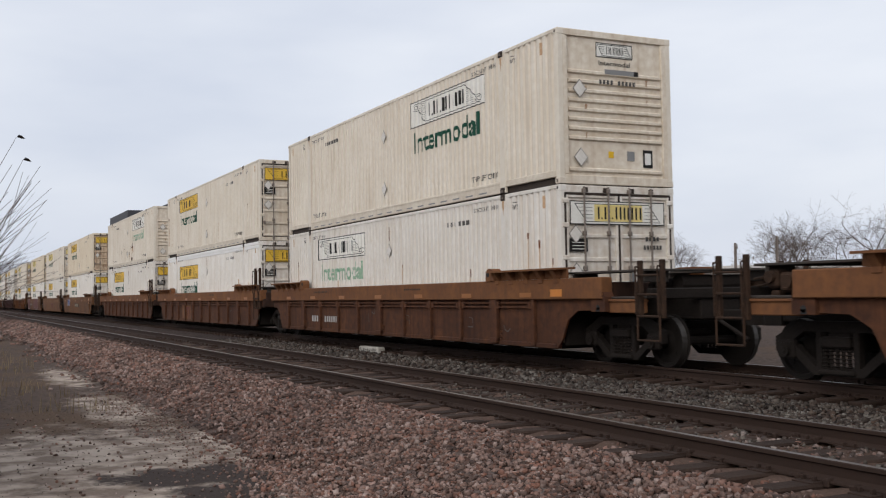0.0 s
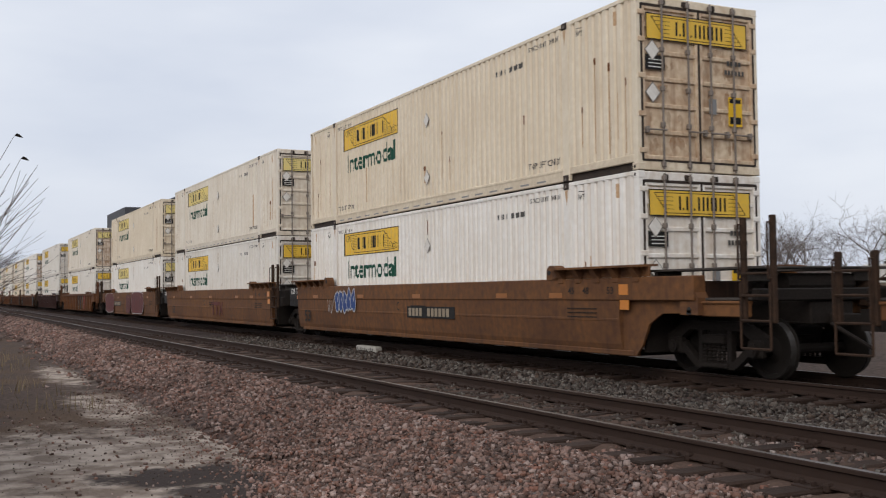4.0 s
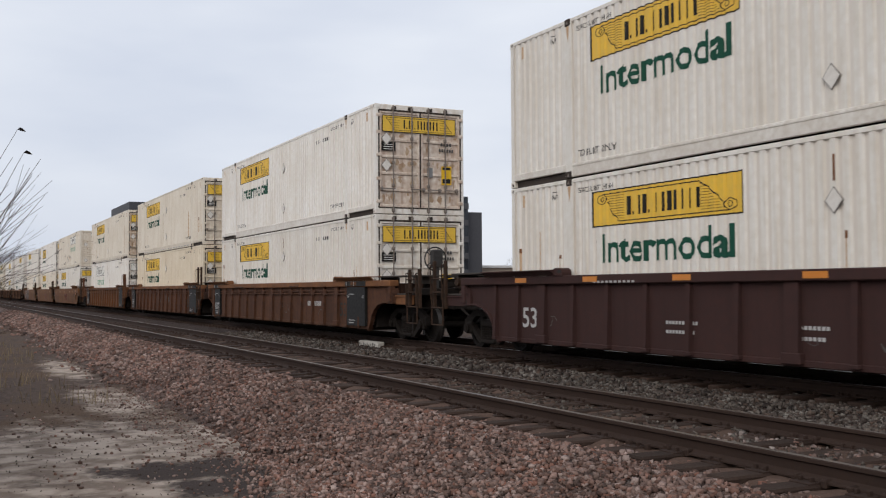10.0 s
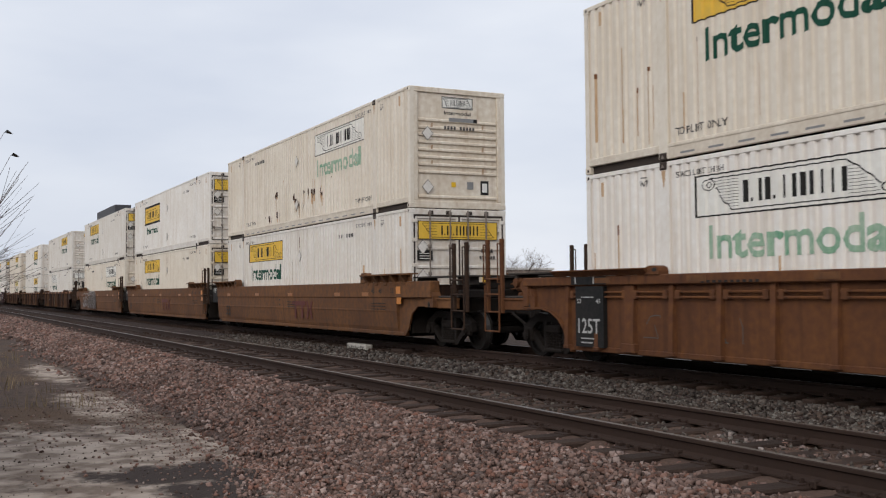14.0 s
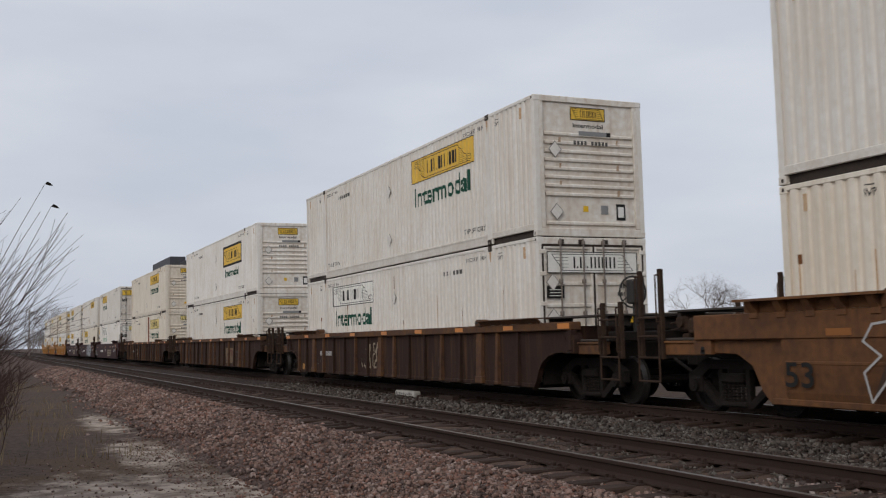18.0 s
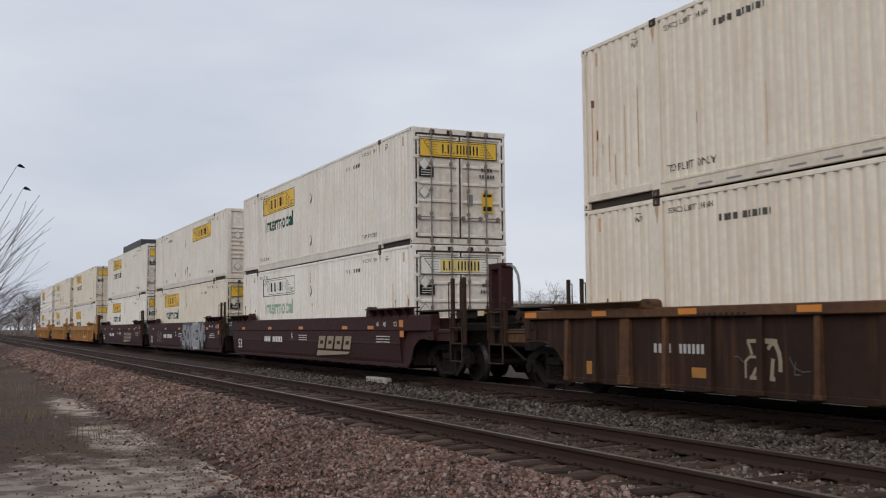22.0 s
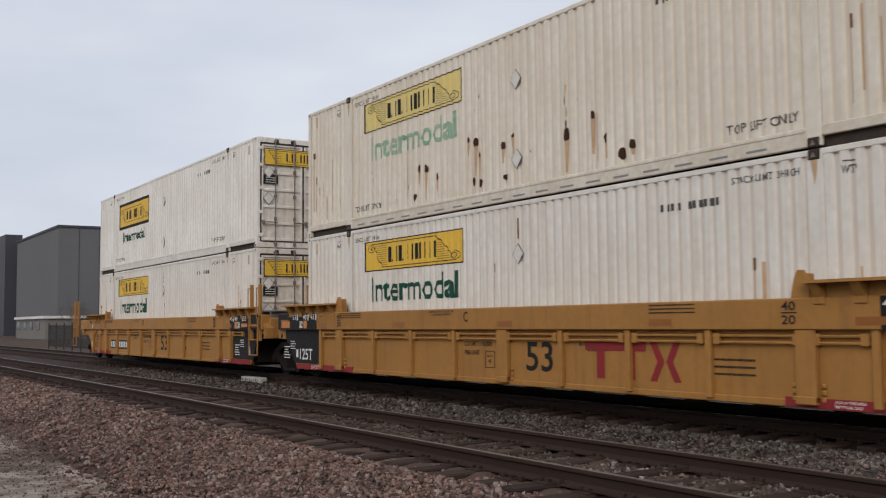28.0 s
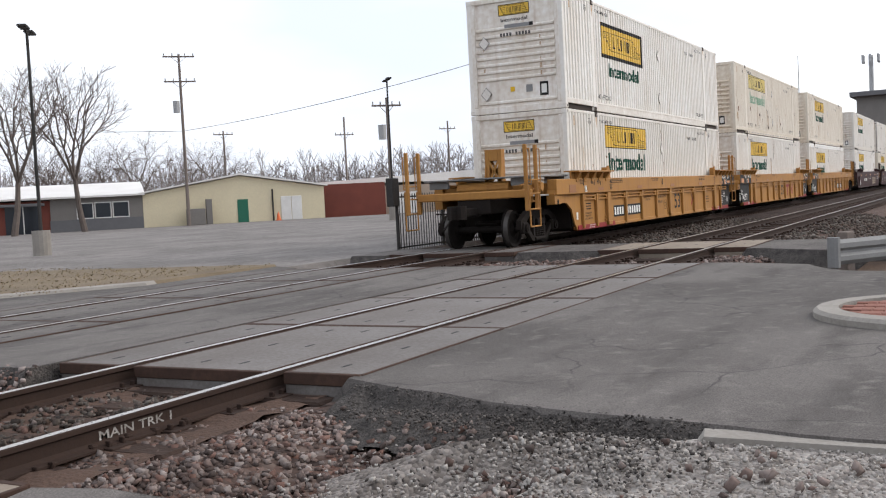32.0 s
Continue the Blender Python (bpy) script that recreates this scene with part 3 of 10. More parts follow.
# ---- mesh helpers ----
class Geo:
    """Collects boxes, bars and prisms for one mesh."""

    def __init__(self):
        self.v, self.f, self.m = [], [], []

    def add(self, verts, faces, m=0):
        k = len(self.v)
        self.v.extend(verts)
        self.f.extend([tuple(i + k for i in f) for f in faces])
        self.m.extend([m] * len(faces))
        return self

    def box(self, x0, x1, y0, y1, z0, z1, c=0.0, m=0):
        x0, x1, y0, y1, z0, z1 = min(x0, x1), max(x0, x1), min(y0, y1), max(y0, y1), min(z0, z1), max(z0, z1)
        if not c:
            v = [(x, y, z) for x in (x0, x1) for y in (y0, y1) for z in (z0, z1)]
            return self.add(v, [(0, 1, 3, 2), (4, 6, 7, 5), (0, 4, 5, 1), (2, 3, 7, 6), (0, 2, 6, 4), (1, 5, 7, 3)], m)
        c = min(c, 0.45 * min(x1 - x0, y1 - y0, z1 - z0))
        v, ids = [], {}
        for sx in (0, 1):
            for sy in (0, 1):
                for sz in (0, 1):
                    p = (x1 if sx else x0, y1 if sy else y0, z1 if sz else z0)
                    d = (-c if sx else c, -c if sy else c, -c if sz else c)
                    for ax in range(3):
                        ids[sx, sy, sz, ax] = len(v)
                        v.append(tuple(p[i] + (0 if i == ax else d[i]) for i in range(3)))
        f = []
        for ax in range(3):
            o = [i for i in range(3) if i != ax]
            for s in (0, 1):
                q = []
                for a, b in ((0, 0), (1, 0), (1, 1), (0, 1)):
                    k = [0, 0, 0]
                    k[ax], k[o[0]], k[o[1]] = s, a, b
                    q.append(ids[(*k, ax)])
                flip = (s == 0) == (ax != 1)
                f.append(tuple(reversed(q)) if flip else tuple(q))
            for a in (0, 1):
                for b in (0, 1):
                    k0, k1 = [0, 0, 0], [0, 0, 0]
                    k0[o[0]], k0[o[1]], k1[o[0]], k1[o[1]] = a, b, a, b
                    k1[ax] = 1
                    f.append((ids[(*k0, o[0])], ids[(*k1, o[0])], ids[(*k1, o[1])], ids[(*k0, o[1])]))
        for sx in (0, 1):
            for sy in (0, 1):
                for sz in (0, 1):
                    f.append(tuple(ids[sx, sy, sz, a] for a in range(3)))
        return self.add(v, f, m)

    def tube(self, a, b, r, n=8, r2=None, m=0, caps=True):
        a, b = Vector(a), Vector(b)
        r2 = r if r2 is None else r2
        d = (b - a).normalized()
        s = d.orthogonal().normalized()
        t = d.cross(s)
        v = []
        for p, q in ((a, r), (b, r2)):
            for i in range(n):
                w = 2 * math.pi * i / n
                v.append(tuple(p + s * (q * math.cos(w)) + t * (q * math.sin(w))))
        f = [(i, (i + 1) % n, n + (i + 1) % n, n + i) for i in range(n)]
        if caps:
            f += [tuple(reversed(range(n))), tuple(range(n, 2 * n))]
        return self.add(v, f, m)

    def prism(self, outline, axis, lo, hi, m=0):
        """An outline in the two other axes, drawn out along the axis from lo to hi."""
        n = len(outline)
        v = []
        for s in (lo, hi):
            for a, b in outline:
                v.append({"x": (s, a, b), "y": (a, s, b), "z": (a, b, s)}[axis])
        f = [(i, (i + 1) % n, n + (i + 1) % n, n + i) for i in range(n)]
        f += [tuple(reversed(range(n))), tuple(range(n, 2 * n))]
        return self.add(v, f, m)

    def ring(self, c, axis, r, tube_r, n=20, k=6, m=0):
        v, f = [], []
        for i in range(n):
            a = 2 * math.pi * i / n
            for j in range(k):
                b = 2 * math.pi * j / k
                q, h = r + tube_r * math.cos(b), tube_r * math.sin(b)
                p = {"x": (h, q * math.cos(a), q * math.sin(a)), "y": (q * math.cos(a), h, q * math.sin(a)), "z": (q * math.cos(a), q * math.sin(a), h)}[axis]
                v.append(tuple(c[t] + p[t] for t in range(3)))
        for i in range(n):
            for j in range(k):
                f.append((i * k + j, ((i + 1) % n) * k + j, ((i + 1) % n) * k + (j + 1) % k, i * k + (j + 1) % k))
        return self.add(v, f, m)

    def mesh(self, name, mats):
        me = bpy.data.meshes.new(name)
        me.from_pydata(self.v, [], self.f)
        for x in mats:
            me.materials.append(x)
        if len(mats) > 1:
            me.polygons.foreach_set("material_index", self.m)
        bm = bmesh.new()
        bm.from_mesh(me)
        bmesh.ops.recalc_face_normals(bm, faces=bm.faces)
        bm.to_mesh(me)
        bm.free()
        return me


def part(name, geo, mats, parent, label=""):
    """One mesh object under a thing or a part."""
    me = geo if isinstance(geo, bpy.types.Mesh) else geo.mesh(name, mats if isinstance(mats, (list, tuple)) else [mats])
    ob = new(name, me)
    ob.parent = parent
    if label:
        ob["label"] = label
    return ob


def thing(name, label, category, m=None, group="", kind=""):
    ob = new(name)
    ob.empty_display_size = 0.2
    if m is not None:
        ob.matrix_basis = m
    return tagged(ob, label, category, group, kind)


def single(name, geo, mats, label, category, group="", kind="", m=None):
    """A thing or a piece of the setting that is one mesh."""
    ob = part(name, geo, mats, None)
    if m is not None:
        ob.matrix_basis = m
    return tagged(ob, label, category, group, kind)


LETTERS = {}


def letters(text, height, width=None, bold=0.012):
    """The outline of a line of text as (vertices, faces) in x and z, its lower left corner at 0, its capitals of that height."""
    key = (text, height, width, bold)
    if key not in LETTERS:
        cu = bpy.data.curves.new("lettering", "FONT")
        cu.body, cu.size, cu.resolution_u, cu.offset = text, 1.0, 3, bold
        ob = bpy.data.objects.new("lettering", cu)
        me = bpy.data.meshes.new_from_object(ob)
        co = [(v.co.x, v.co.y) for v in me.vertices]
        fs = [tuple(p.vertices) for p in me.polygons]
        x0, x1 = min(c[0] for c in co), max(c[0] for c in co)
        z0, z1 = min(c[1] for c in co), max(c[1] for c in co)
        k = height / 0.69
        kx = k if width is None else width / (x1 - x0)
        LETTERS[key] = ([((c[0] - x0) * kx, c[1] * k) for c in co], fs)
        bpy.data.objects.remove(ob)
        bpy.data.meshes.remove(me)
        bpy.data.curves.remove(cu)
    return LETTERS[key]


# ---- ground, tracks and crossing ----
TRACK1 = 6.53
RAIL = 0.7525          # from a track's centre to the middle of a rail head


def smooth(a, b, x):
    t = max(0.0, min(1.0, (x - a) / (b - a)))
    return t * t * (3 - 2 * t)


def bed(x, y):
    """Height of the ballast: flat under the tracks, falling to the trackside earth."""
    z = -0.185 - 0.04 * math.exp(-((y - 8.95) / 0.9) ** 2)
    for yc in (6.53, 11.405):
        z -= 0.040 * smooth(0.72, 0.55, abs(y - yc)) + (0.012 + 0.033 * smooth(-1.5, -4.0, x)) * smooth(1.45, 1.2, abs(y - yc))
    z -= 0.03 * smooth(9.3, 9.9, y) * smooth(10.6, 10.3, y)
    if y < 5.1:
        z -= 0.42 * smooth(5.1, 2.9, y)
    if y > 13.0:
        z -= 0.35 * smooth(13.0, 14.6, y)
    return z


def lie(x, y):
    """Height of the natural ground round the tracks."""
    near = -0.63 + 0.13 * smooth(1.0, -6.0, y) + 0.42 * smooth(-5.0, 4.5, x) * (1 if y < 9 else 0) * smooth(60, 5, abs(y - 3))
    far = -0.55 + 0.40 * smooth(13.5, 22.0, y) + 0.28 * smooth(-30.0, 8.0, x)
    f = smooth(6.0, 12.0, y)
    z = near * (1 - f) + far * f
    z = min(z, -0.12)
    if 3.2 < y < 14.4:
        z = min(z, bed(x, y) - 0.06)
    return z + 0.02 * noise.noise((x * 0.8, y * 0.8, 0)) * smooth(300, 20, abs(x))


def axis_steps(bounds):
    out = []
    for a, b, s in bounds:
        n = max(1, round((b - a) / s))
        out += [a + (b - a) * i / n for i in range(n)]
    return out + [bounds[-1][1]]


def sheet_mesh(name, xs, ys, height, mat, keep=None):
    v = [(x, y, height(x, y)) for x in xs for y in ys]
    n = len(ys)
    f = [(i * n + j, (i + 1) * n + j, (i + 1) * n + j + 1, i * n + j + 1) for i in range(len(xs) - 1) for j in range(n - 1)
         if keep is None or keep((xs[i] + xs[i + 1]) / 2, (ys[j] + ys[j + 1]) / 2)]
    me = bpy.data.meshes.new(name)
    me.from_pydata(v, [], f)
    me.materials.append(mat)
    me.polygons.foreach_set("use_smooth", [True] * len(f))
    return me


GX = axis_steps([(-3000, -800, 400), (-800, -200, 60), (-200, -40, 8), (-40, -16, 1.5), (-16, 9, 0.4), (9, 40, 1.5), (40, 200, 8), (200, 800, 60), (800, 3000, 400)])
GY = axis_steps([(-3000, -300, 450), (-300, -40, 26), (-40, -8, 3), (-8, 15, 0.45), (15, 40, 1.5), (40, 200, 10), (200, 3000, 400)])
single("ground", sheet_mesh("ground", GX, GY, lie, M["dirt"]), None, "dark trackside earth with dead grass reaching to the horizon", "ground", kind="structure")
BX = axis_steps([(-700, -60, 8), (-60, -20, 1.0), (-20, 8, 0.25), (8, 60, 1.0), (60, 500, 8)])
BY = axis_steps([(2.9, 14.6, 0.2)])


def bed_rough(x, y):
    k = smooth(60, 10, abs(x))
    toe = 0.20 * smooth(3.45 + 0.45 * noise.noise((x * 0.7, 2.0, 8)) + 0.25 * noise.noise((x * 2.9, y * 2.9, 9)), 2.95, y) if y < 4.2 else 0.0
    return bed(x, y) - toe + k * (0.035 * noise.noise((x * 2.3, y * 2.3, 3)) + 0.02 * noise.noise((x * 7, y * 7, 5)))


bed_mesh = sheet_mesh("ballast_bed", BX, BY, bed_rough, M["shoulder"])
bed_mesh.materials.append(M["ballast"])
for poly in bed_mesh.polygons:
    poly.material_index = 1 if poly.center.y > 5.75 + 0.2 * noise.noise((poly.center.x * 1.3, 0, 0)) else 0
single("ballast_bed", bed_mesh, None, "pinkish grey crushed stone ballast under both tracks", "ballast", kind="structure")


# rails
def rail_mesh():
    half = [(0.0, 0.0), (0.030, -0.002), (0.036, -0.010), (0.036, -0.036), (0.012, -0.050), (0.009, -0.120), (0.030, -0.140), (0.072, -0.152), (0.072, -0.166), (0.0, -0.166)]
    prof = half[1:-1] + [(-a, b) for a, b in reversed(half[1:-1])]
    xs = axis_steps([(-700, -100, 60), (-100, -4, 8), (-4, 20, 8), (20, 60, 8), (60, 500, 40)])
    n = len(prof)
    g = Geo()
    v = [(x, a, b) for x in xs for a, b in prof]
    top = n - 1
    for i in range(len(xs) - 1):
        for j in range(n):
            k = (j + 1) % n
            g.f.append((i * n + j, (i + 1) * n + j, (i + 1) * n + k, i * n + k))
            # the stretch by the crossing takes the head with painted-in sheen
            g.m.append((2 if -4.5 < xs[i] < 55 else 1) if j == top else 0)
    g.v = v
    return g.mesh("rail", [M["rail_side"], M["rail_top"], M["rail_shine"]])


RAIL_MESH = rail_mesh()
TRACKS = (("near", TRACK1), ("far", 11.405))
for name, yc in TRACKS:
    track = thing("railway_track", "rusty steel rails with polished heads on dark wooden ties, " + ("nearer main line" if name == "near" else "line the train runs on"), "track", kind="structure")
    for s in (-1, 1):
        ob = part("rail", RAIL_MESH, None, track, "rusty rail with polished running surface")
        ob.matrix_basis = Matrix.Translation((0, yc + s * RAIL, 0))
    # ties, each a piece near the camera, joined far away
    shapes = []
    for k in range(4):
        r = random.Random(k)
        g = Geo()
        g.box(-0.115 + r.uniform(-.008, .008), 0.115 + r.uniform(-.008, .008), -1.30 + r.uniform(-.04, .04), 1.30 + r.uniform(-.04, .04), -0.36, -0.172, 0.018)
        for s in (-1, 1):
            g.box(-0.10, 0.10, s * RAIL - 0.17, s * RAIL + 0.17, -0.176, -0.160, 0.004, 1)
            for a in (-0.055, 0.055):
                for b in (-0.095, 0.095):
                    g.box(a - 0.012, a + 0.012, s * RAIL + b - 0.02, s * RAIL + b + 0.02, -0.165, -0.125, 0.005, 1)
            if k < 2:
                g.box(-0.17, -0.115, s * RAIL - 0.08, s * RAIL + 0.08, -0.20, -0.13, 0.012, 1)
                g.box(0.115, 0.17, s * RAIL - 0.08, s * RAIL + 0.08, -0.20, -0.13, 0.012, 1)
        shapes.append(g.mesh("tie", [M["tie"], M["rail_side"]]))
    x, k = -39.0, 0
    while x < 36:
        if not (6.4 < x < 16.3):
            ob = part("tie", shapes[k % 4], None, track)
            ob.matrix_basis = Matrix.Translation((x, yc + 0.03 * math.sin(k * 5.1), 0.012 * math.sin(k * 2.7))) @ Matrix.Rotation(0.02 * math.sin(k * 3.3), 4, "Z")
        x += 0.52
        k += 1
    g = Geo()
    for a, b in ((-220, -39.5), (36.2, 200)):
        x = a
        while x < b:
            g.box(x - 0.115, x + 0.115, yc - 1.3, yc + 1.3, -0.36, -0.172)
            x += 0.52
    far = part("distant_ties", g, M["tie"], track)
    far["kind"] = "stuff"


# ---- the train: 24 platforms with double-stacked 53-foot containers ----
SPEED = 16.31          # metres a second towards +x
TRAIN_Y = 11.405       # centre of the far track
LONG, HALF, TALL = 16.154, 1.295, 2.896
PITCH, DEEP = 0.2085, 0.034
POSTS = (-14.05, -2.10)


def wave(x):
    """How far the corrugated side wall lies behind its outer face at x."""
    if x > -0.13 or x < -LONG + 0.13 or any(abs(x - p) < 0.115 for p in POSTS):
        return 0.0
    u = ((-x) % PITCH) / PITCH
    if u < 0.46:
        return 0.0
    if u < 0.58:
        return DEEP * (u - 0.46) / 0.12
    if u < 0.88:
        return DEEP
    return DEEP * (1 - (u - 0.88) / 0.12)


def breaks(x0, x1):
    """The places between x0 and x1 where the side wall bends."""
    xs = {x0, x1}
    for k in range(int(LONG / PITCH) + 2):
        for u in (0.0, 0.46, 0.58, 0.88):
            xs.add(-(k + u) * PITCH)
    for p in (*POSTS, -LONG - 0.115 + 0.13 - 0.0, 0.0):
        for e in (-0.1151, -0.1149, 0.1149, 0.1151):
            xs.add(p + e)
    xs.update((-0.1301, -0.1299, -LONG + 0.1299, -LONG + 0.1301))
    return sorted(x for x in xs if x0 <= x <= x1)


def wall_strip(g, x0, x1, z0, z1, proud=0.004, m=0):
    """Paint on the near side wall between two heights, following the corrugation."""
    xs = breaks(x0, x1)
    v = [(x, -HALF + wave(x) - proud, z) for x in xs for z in (z0, z1)]
    g.add(v, [(2 * i, 2 * i + 2, 2 * i + 3, 2 * i + 1) for i in range(len(xs) - 1)], m)
    return g


def wall_text(text, x, z, height, width, mat, proud=0.006, bold=0.008):
    """Lettering that follows the corrugation of the near side wall."""
    co, fs = letters(text, height, width, bold)
    bm = bmesh.new()
    vs = [bm.verts.new((x + a, 0, z + b)) for a, b in co]
    for f in fs:
        try:
            bm.faces.new([vs[i] for i in f])
        except ValueError:
            pass
    x1 = x + max(a for a, b in co)
    for b in breaks(x, x1)[1:-1]:
        bmesh.ops.bisect_plane(bm, geom=bm.verts[:] + bm.edges[:] + bm.faces[:], plane_co=(b, 0, 0), plane_no=(1, 0, 0))
    for v in bm.verts:
        v.co.y = -HALF + wave(v.co.x) - proud
    me = bpy.data.meshes.new("lettering")
    bm.to_mesh(me)
    bm.free()
    me.materials.append(mat)
    return me


def flat_text(g, text, x, z, height, width, y, m=0, axis="x"):
    """Lettering on a flat face: in x and z at y, or in y and z at x = y for axis "y"."""
    co, fs = letters(text, height, width)
    g.add([(x + a, y, z + b) if axis == "x" else (y, x + a, z + b) for a, b in co], fs, m)
    return g


MESH = {}


def cached(key, make):
    if key not in MESH:
        MESH[key] = make()
    return MESH[key]


def make_top_band():
    """The wide smooth top rail of some containers: two pressed bands."""
    g = Geo()
    x0, x1 = -LONG + 0.12, -0.12
    g.box(x0, x1, -HALF - 0.010, -HALF + 0.03, TALL - 0.12, TALL - 0.004, 0.012)
    g.box(x0, x1, -HALF - 0.004, -HALF + 0.03, TALL - 0.235, TALL - 0.125, 0.012)
    return g.mesh("top_band", [M["band_white"]])


def make_wall():
    g = Geo()
    xs = breaks(-LONG + 0.10, -0.10)
    for i in range(len(xs) - 1):
        a, b = xs[i], xs[i + 1]
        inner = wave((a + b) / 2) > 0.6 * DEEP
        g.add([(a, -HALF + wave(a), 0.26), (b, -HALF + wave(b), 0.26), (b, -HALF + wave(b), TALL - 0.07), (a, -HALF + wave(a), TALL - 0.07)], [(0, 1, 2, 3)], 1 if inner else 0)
    g.box(-LONG + 0.1, -0.1, -HALF + 0.04, -HALF + 0.07, 0.2, TALL - 0.05)
    g.box(-LONG + 0.1, -0.1, -HALF - 0.006, -HALF + 0.06, TALL - 0.075, TALL, 0.01)
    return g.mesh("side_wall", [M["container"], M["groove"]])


def make_bottom_rail(slots=True):
    g = Geo()
    g.box(POSTS[0] + 0.11, POSTS[1] - 0.11, -HALF - 0.008, -HALF + 0.05, 0.02, 0.26, 0.012)
    g.box(POSTS[0] + 0.11, POSTS[1] - 0.11, -HALF - 0.016, -HALF, 0.20, 0.235, 0.004)
    for x0, x1 in ((-LONG + 0.12, POSTS[0] - 0.11), (POSTS[1] + 0.11, -0.12)):
        g.box(x0, x1, -HALF - 0.008, -HALF + 0.05, 0.13, 0.26, 0.01)
        # black backing under the end rail: the recess's shadow put into colour
        g.box(x0, x1, -HALF + 0.06, -HALF + 0.10, 0.0, 0.13, 0, 1)
    x = POSTS[0] + 0.4
    while slots and x < POSTS[1] - 0.6:
        g.box(x, x + 0.32, -HALF - 0.0105, -HALF, 0.07, 0.10, 0, 2)
        x += 0.62
    return g.mesh("bottom_rail", [M["rail_dirty"], M["black_steel"], M["decal_grey"]])


def make_frame():
    g = Geo()
    g.box(-LONG + 0.05, -0.05, -HALF + 0.06, HALF - 0.06, 0.12, 0.2)
    for i in range(26):
        x = -0.4 - i * 0.615
        g.box(x - 0.04, x + 0.04, -HALF + 0.1, HALF - 0.1, 0.02, 0.12)
    return g.mesh("floor_frame", [M["black_steel"]])


def make_roof():
    g = Geo()
    xs = [-LONG + 0.05 + i * (LONG - 0.1) / 64 for i in range(65)]
    for i in range(64):
        z0, z1 = TALL - 0.02 - (0.02 if i % 2 else 0), TALL - 0.02 - (0.02 if (i + 1) % 2 else 0)
        g.add([(xs[i], -HALF + 0.05, z0), (xs[i + 1], -HALF + 0.05, z1), (xs[i + 1], HALF - 0.05, z1), (xs[i], HALF - 0.05, z0)], [(0, 1, 2, 3)])
    g.box(-LONG + 0.05, -0.05, -HALF + 0.06, HALF - 0.06, TALL - 0.08, TALL - 0.06)
    return g.mesh("roof", [M["roof"]])


def make_post():
    g = Geo()
    g.box(-0.11, 0.11, -0.014, 0.05, 0.02, TALL - 0.01, 0.01)
    return g.mesh("lift_post", [M["container"]])


def make_lift_casting():
    g = Geo()
    g.box(-0.085, 0.085, -0.030, 0.10, 0.0, 0.125, 0.012)
    g.prism([(-0.035, 0.03), (0.035, 0.03), (0.0, 0.09)], "y", -0.034, -0.028, 1)
    return g.mesh("lift_casting", [M["black_steel"], M["rod"]])


def make_corner_post():
    g = Geo()
    g.box(-0.13, 0.0, 0.0, 0.12, 0.0, TALL, 0.012)
    g.box(-0.15, 0.006, -0.006, 0.14, 0.0, 0.12, 0.012, 1)
    g.box(-0.15, 0.006, -0.006, 0.14, TALL - 0.12, TALL, 0.012)
    g.box(-0.105, -0.055, -0.008, 0.0, 0.03, 0.085, 0.01, 2)
    g.box(-0.105, -0.055, -0.008, 0.0, TALL - 0.085, TALL - 0.03, 0.01, 2)
    return g.mesh("corner_post", [M["container"], M["rail_dirty"], M["black_steel"]])


def make_door(side, face="door_white"):
    """A door leaf in the end at x = 0, side -1 towards the camera, +1 beyond."""
    g = Geo()
    y0, y1 = (-1.19, -0.012) if side < 0 else (0.012, 1.19)
    g.box(-0.05, -0.028, y0, y1, 0.16, 2.74)
    for y in (y0, y1 - 0.07):
        g.box(-0.045, 0.006, y, y + 0.07, 0.16, 2.74, 0.014)
    e = y0 if side < 0 else y1
    for z in (0.32, 0.92, 1.55, 2.15, 2.60):
        g.box(-0.03, 0.022, e - 0.07, e + 0.07, z - 0.045, z + 0.045, 0.012)
    return g.mesh("door", [M[face]])


def make_door_rib(face):
    return Geo().box(-0.045, 0.004, -0.569, 0.569, -0.03, 0.05, 0.014).mesh("door_rib", [M[face]])


def make_rod():
    g = Geo()
    g.tube((0.045, 0, 0.02), (0.045, 0, 2.86), 0.019, 8)
    for z in (0.10, 0.75, 1.35, 2.0, 2.78):
        g.box(0.0, 0.07, -0.035, 0.035, z - 0.045, z + 0.045, 0.01)
    return g.mesh("lock_rod", [M["rod"]])


def make_handle():
    g = Geo()
    g.tube((0.075, -0.05, 0), (0.075, 0.38, 0), 0.016, 6)
    g.box(0.0, 0.085, 0.30, 0.36, -0.06, 0.05, 0.01)
    return g.mesh("door_handle", [M["rod"]])


def make_door_frame():
    g = Geo()
    g.box(-0.10, 0.0, -1.19, 1.19, 2.745, 2.89, 0.012)
    g.box(-0.10, 0.0, -1.19, 1.19, 0.0, 0.155, 0.012)
    g.box(-0.06, 0.009, -0.022, 0.022, 0.16, 2.74, 0, 1)
    g.box(-0.02, 0.009, -1.20, 1.20, 2.705, 2.752, 0, 1)
    g.box(-0.02, 0.009, -1.20, 1.20, 0.148, 0.178, 0, 1)
    for s in (-1, 1):
        g.box(-0.02, 0.009, s * 1.172, s * 1.212, 0.16, 2.74, 0, 1)
    for y in (-0.75, -0.3, 0.3, 0.75):
        g.box(-0.02, 0.03, y - 0.05, y + 0.05, 2.76, 2.85, 0.01, 1)
    return g.mesh("door_frame", [M["door_white"], M["black_steel"]])


def make_nose():
    """The closed end at x = 0 with its pressed ribs."""
    g = Geo()
    g.box(-0.07, -0.04, -1.19, 1.19, 0.05, TALL - 0.05)
    return g.mesh("nose_wall", [M["door_white"]])


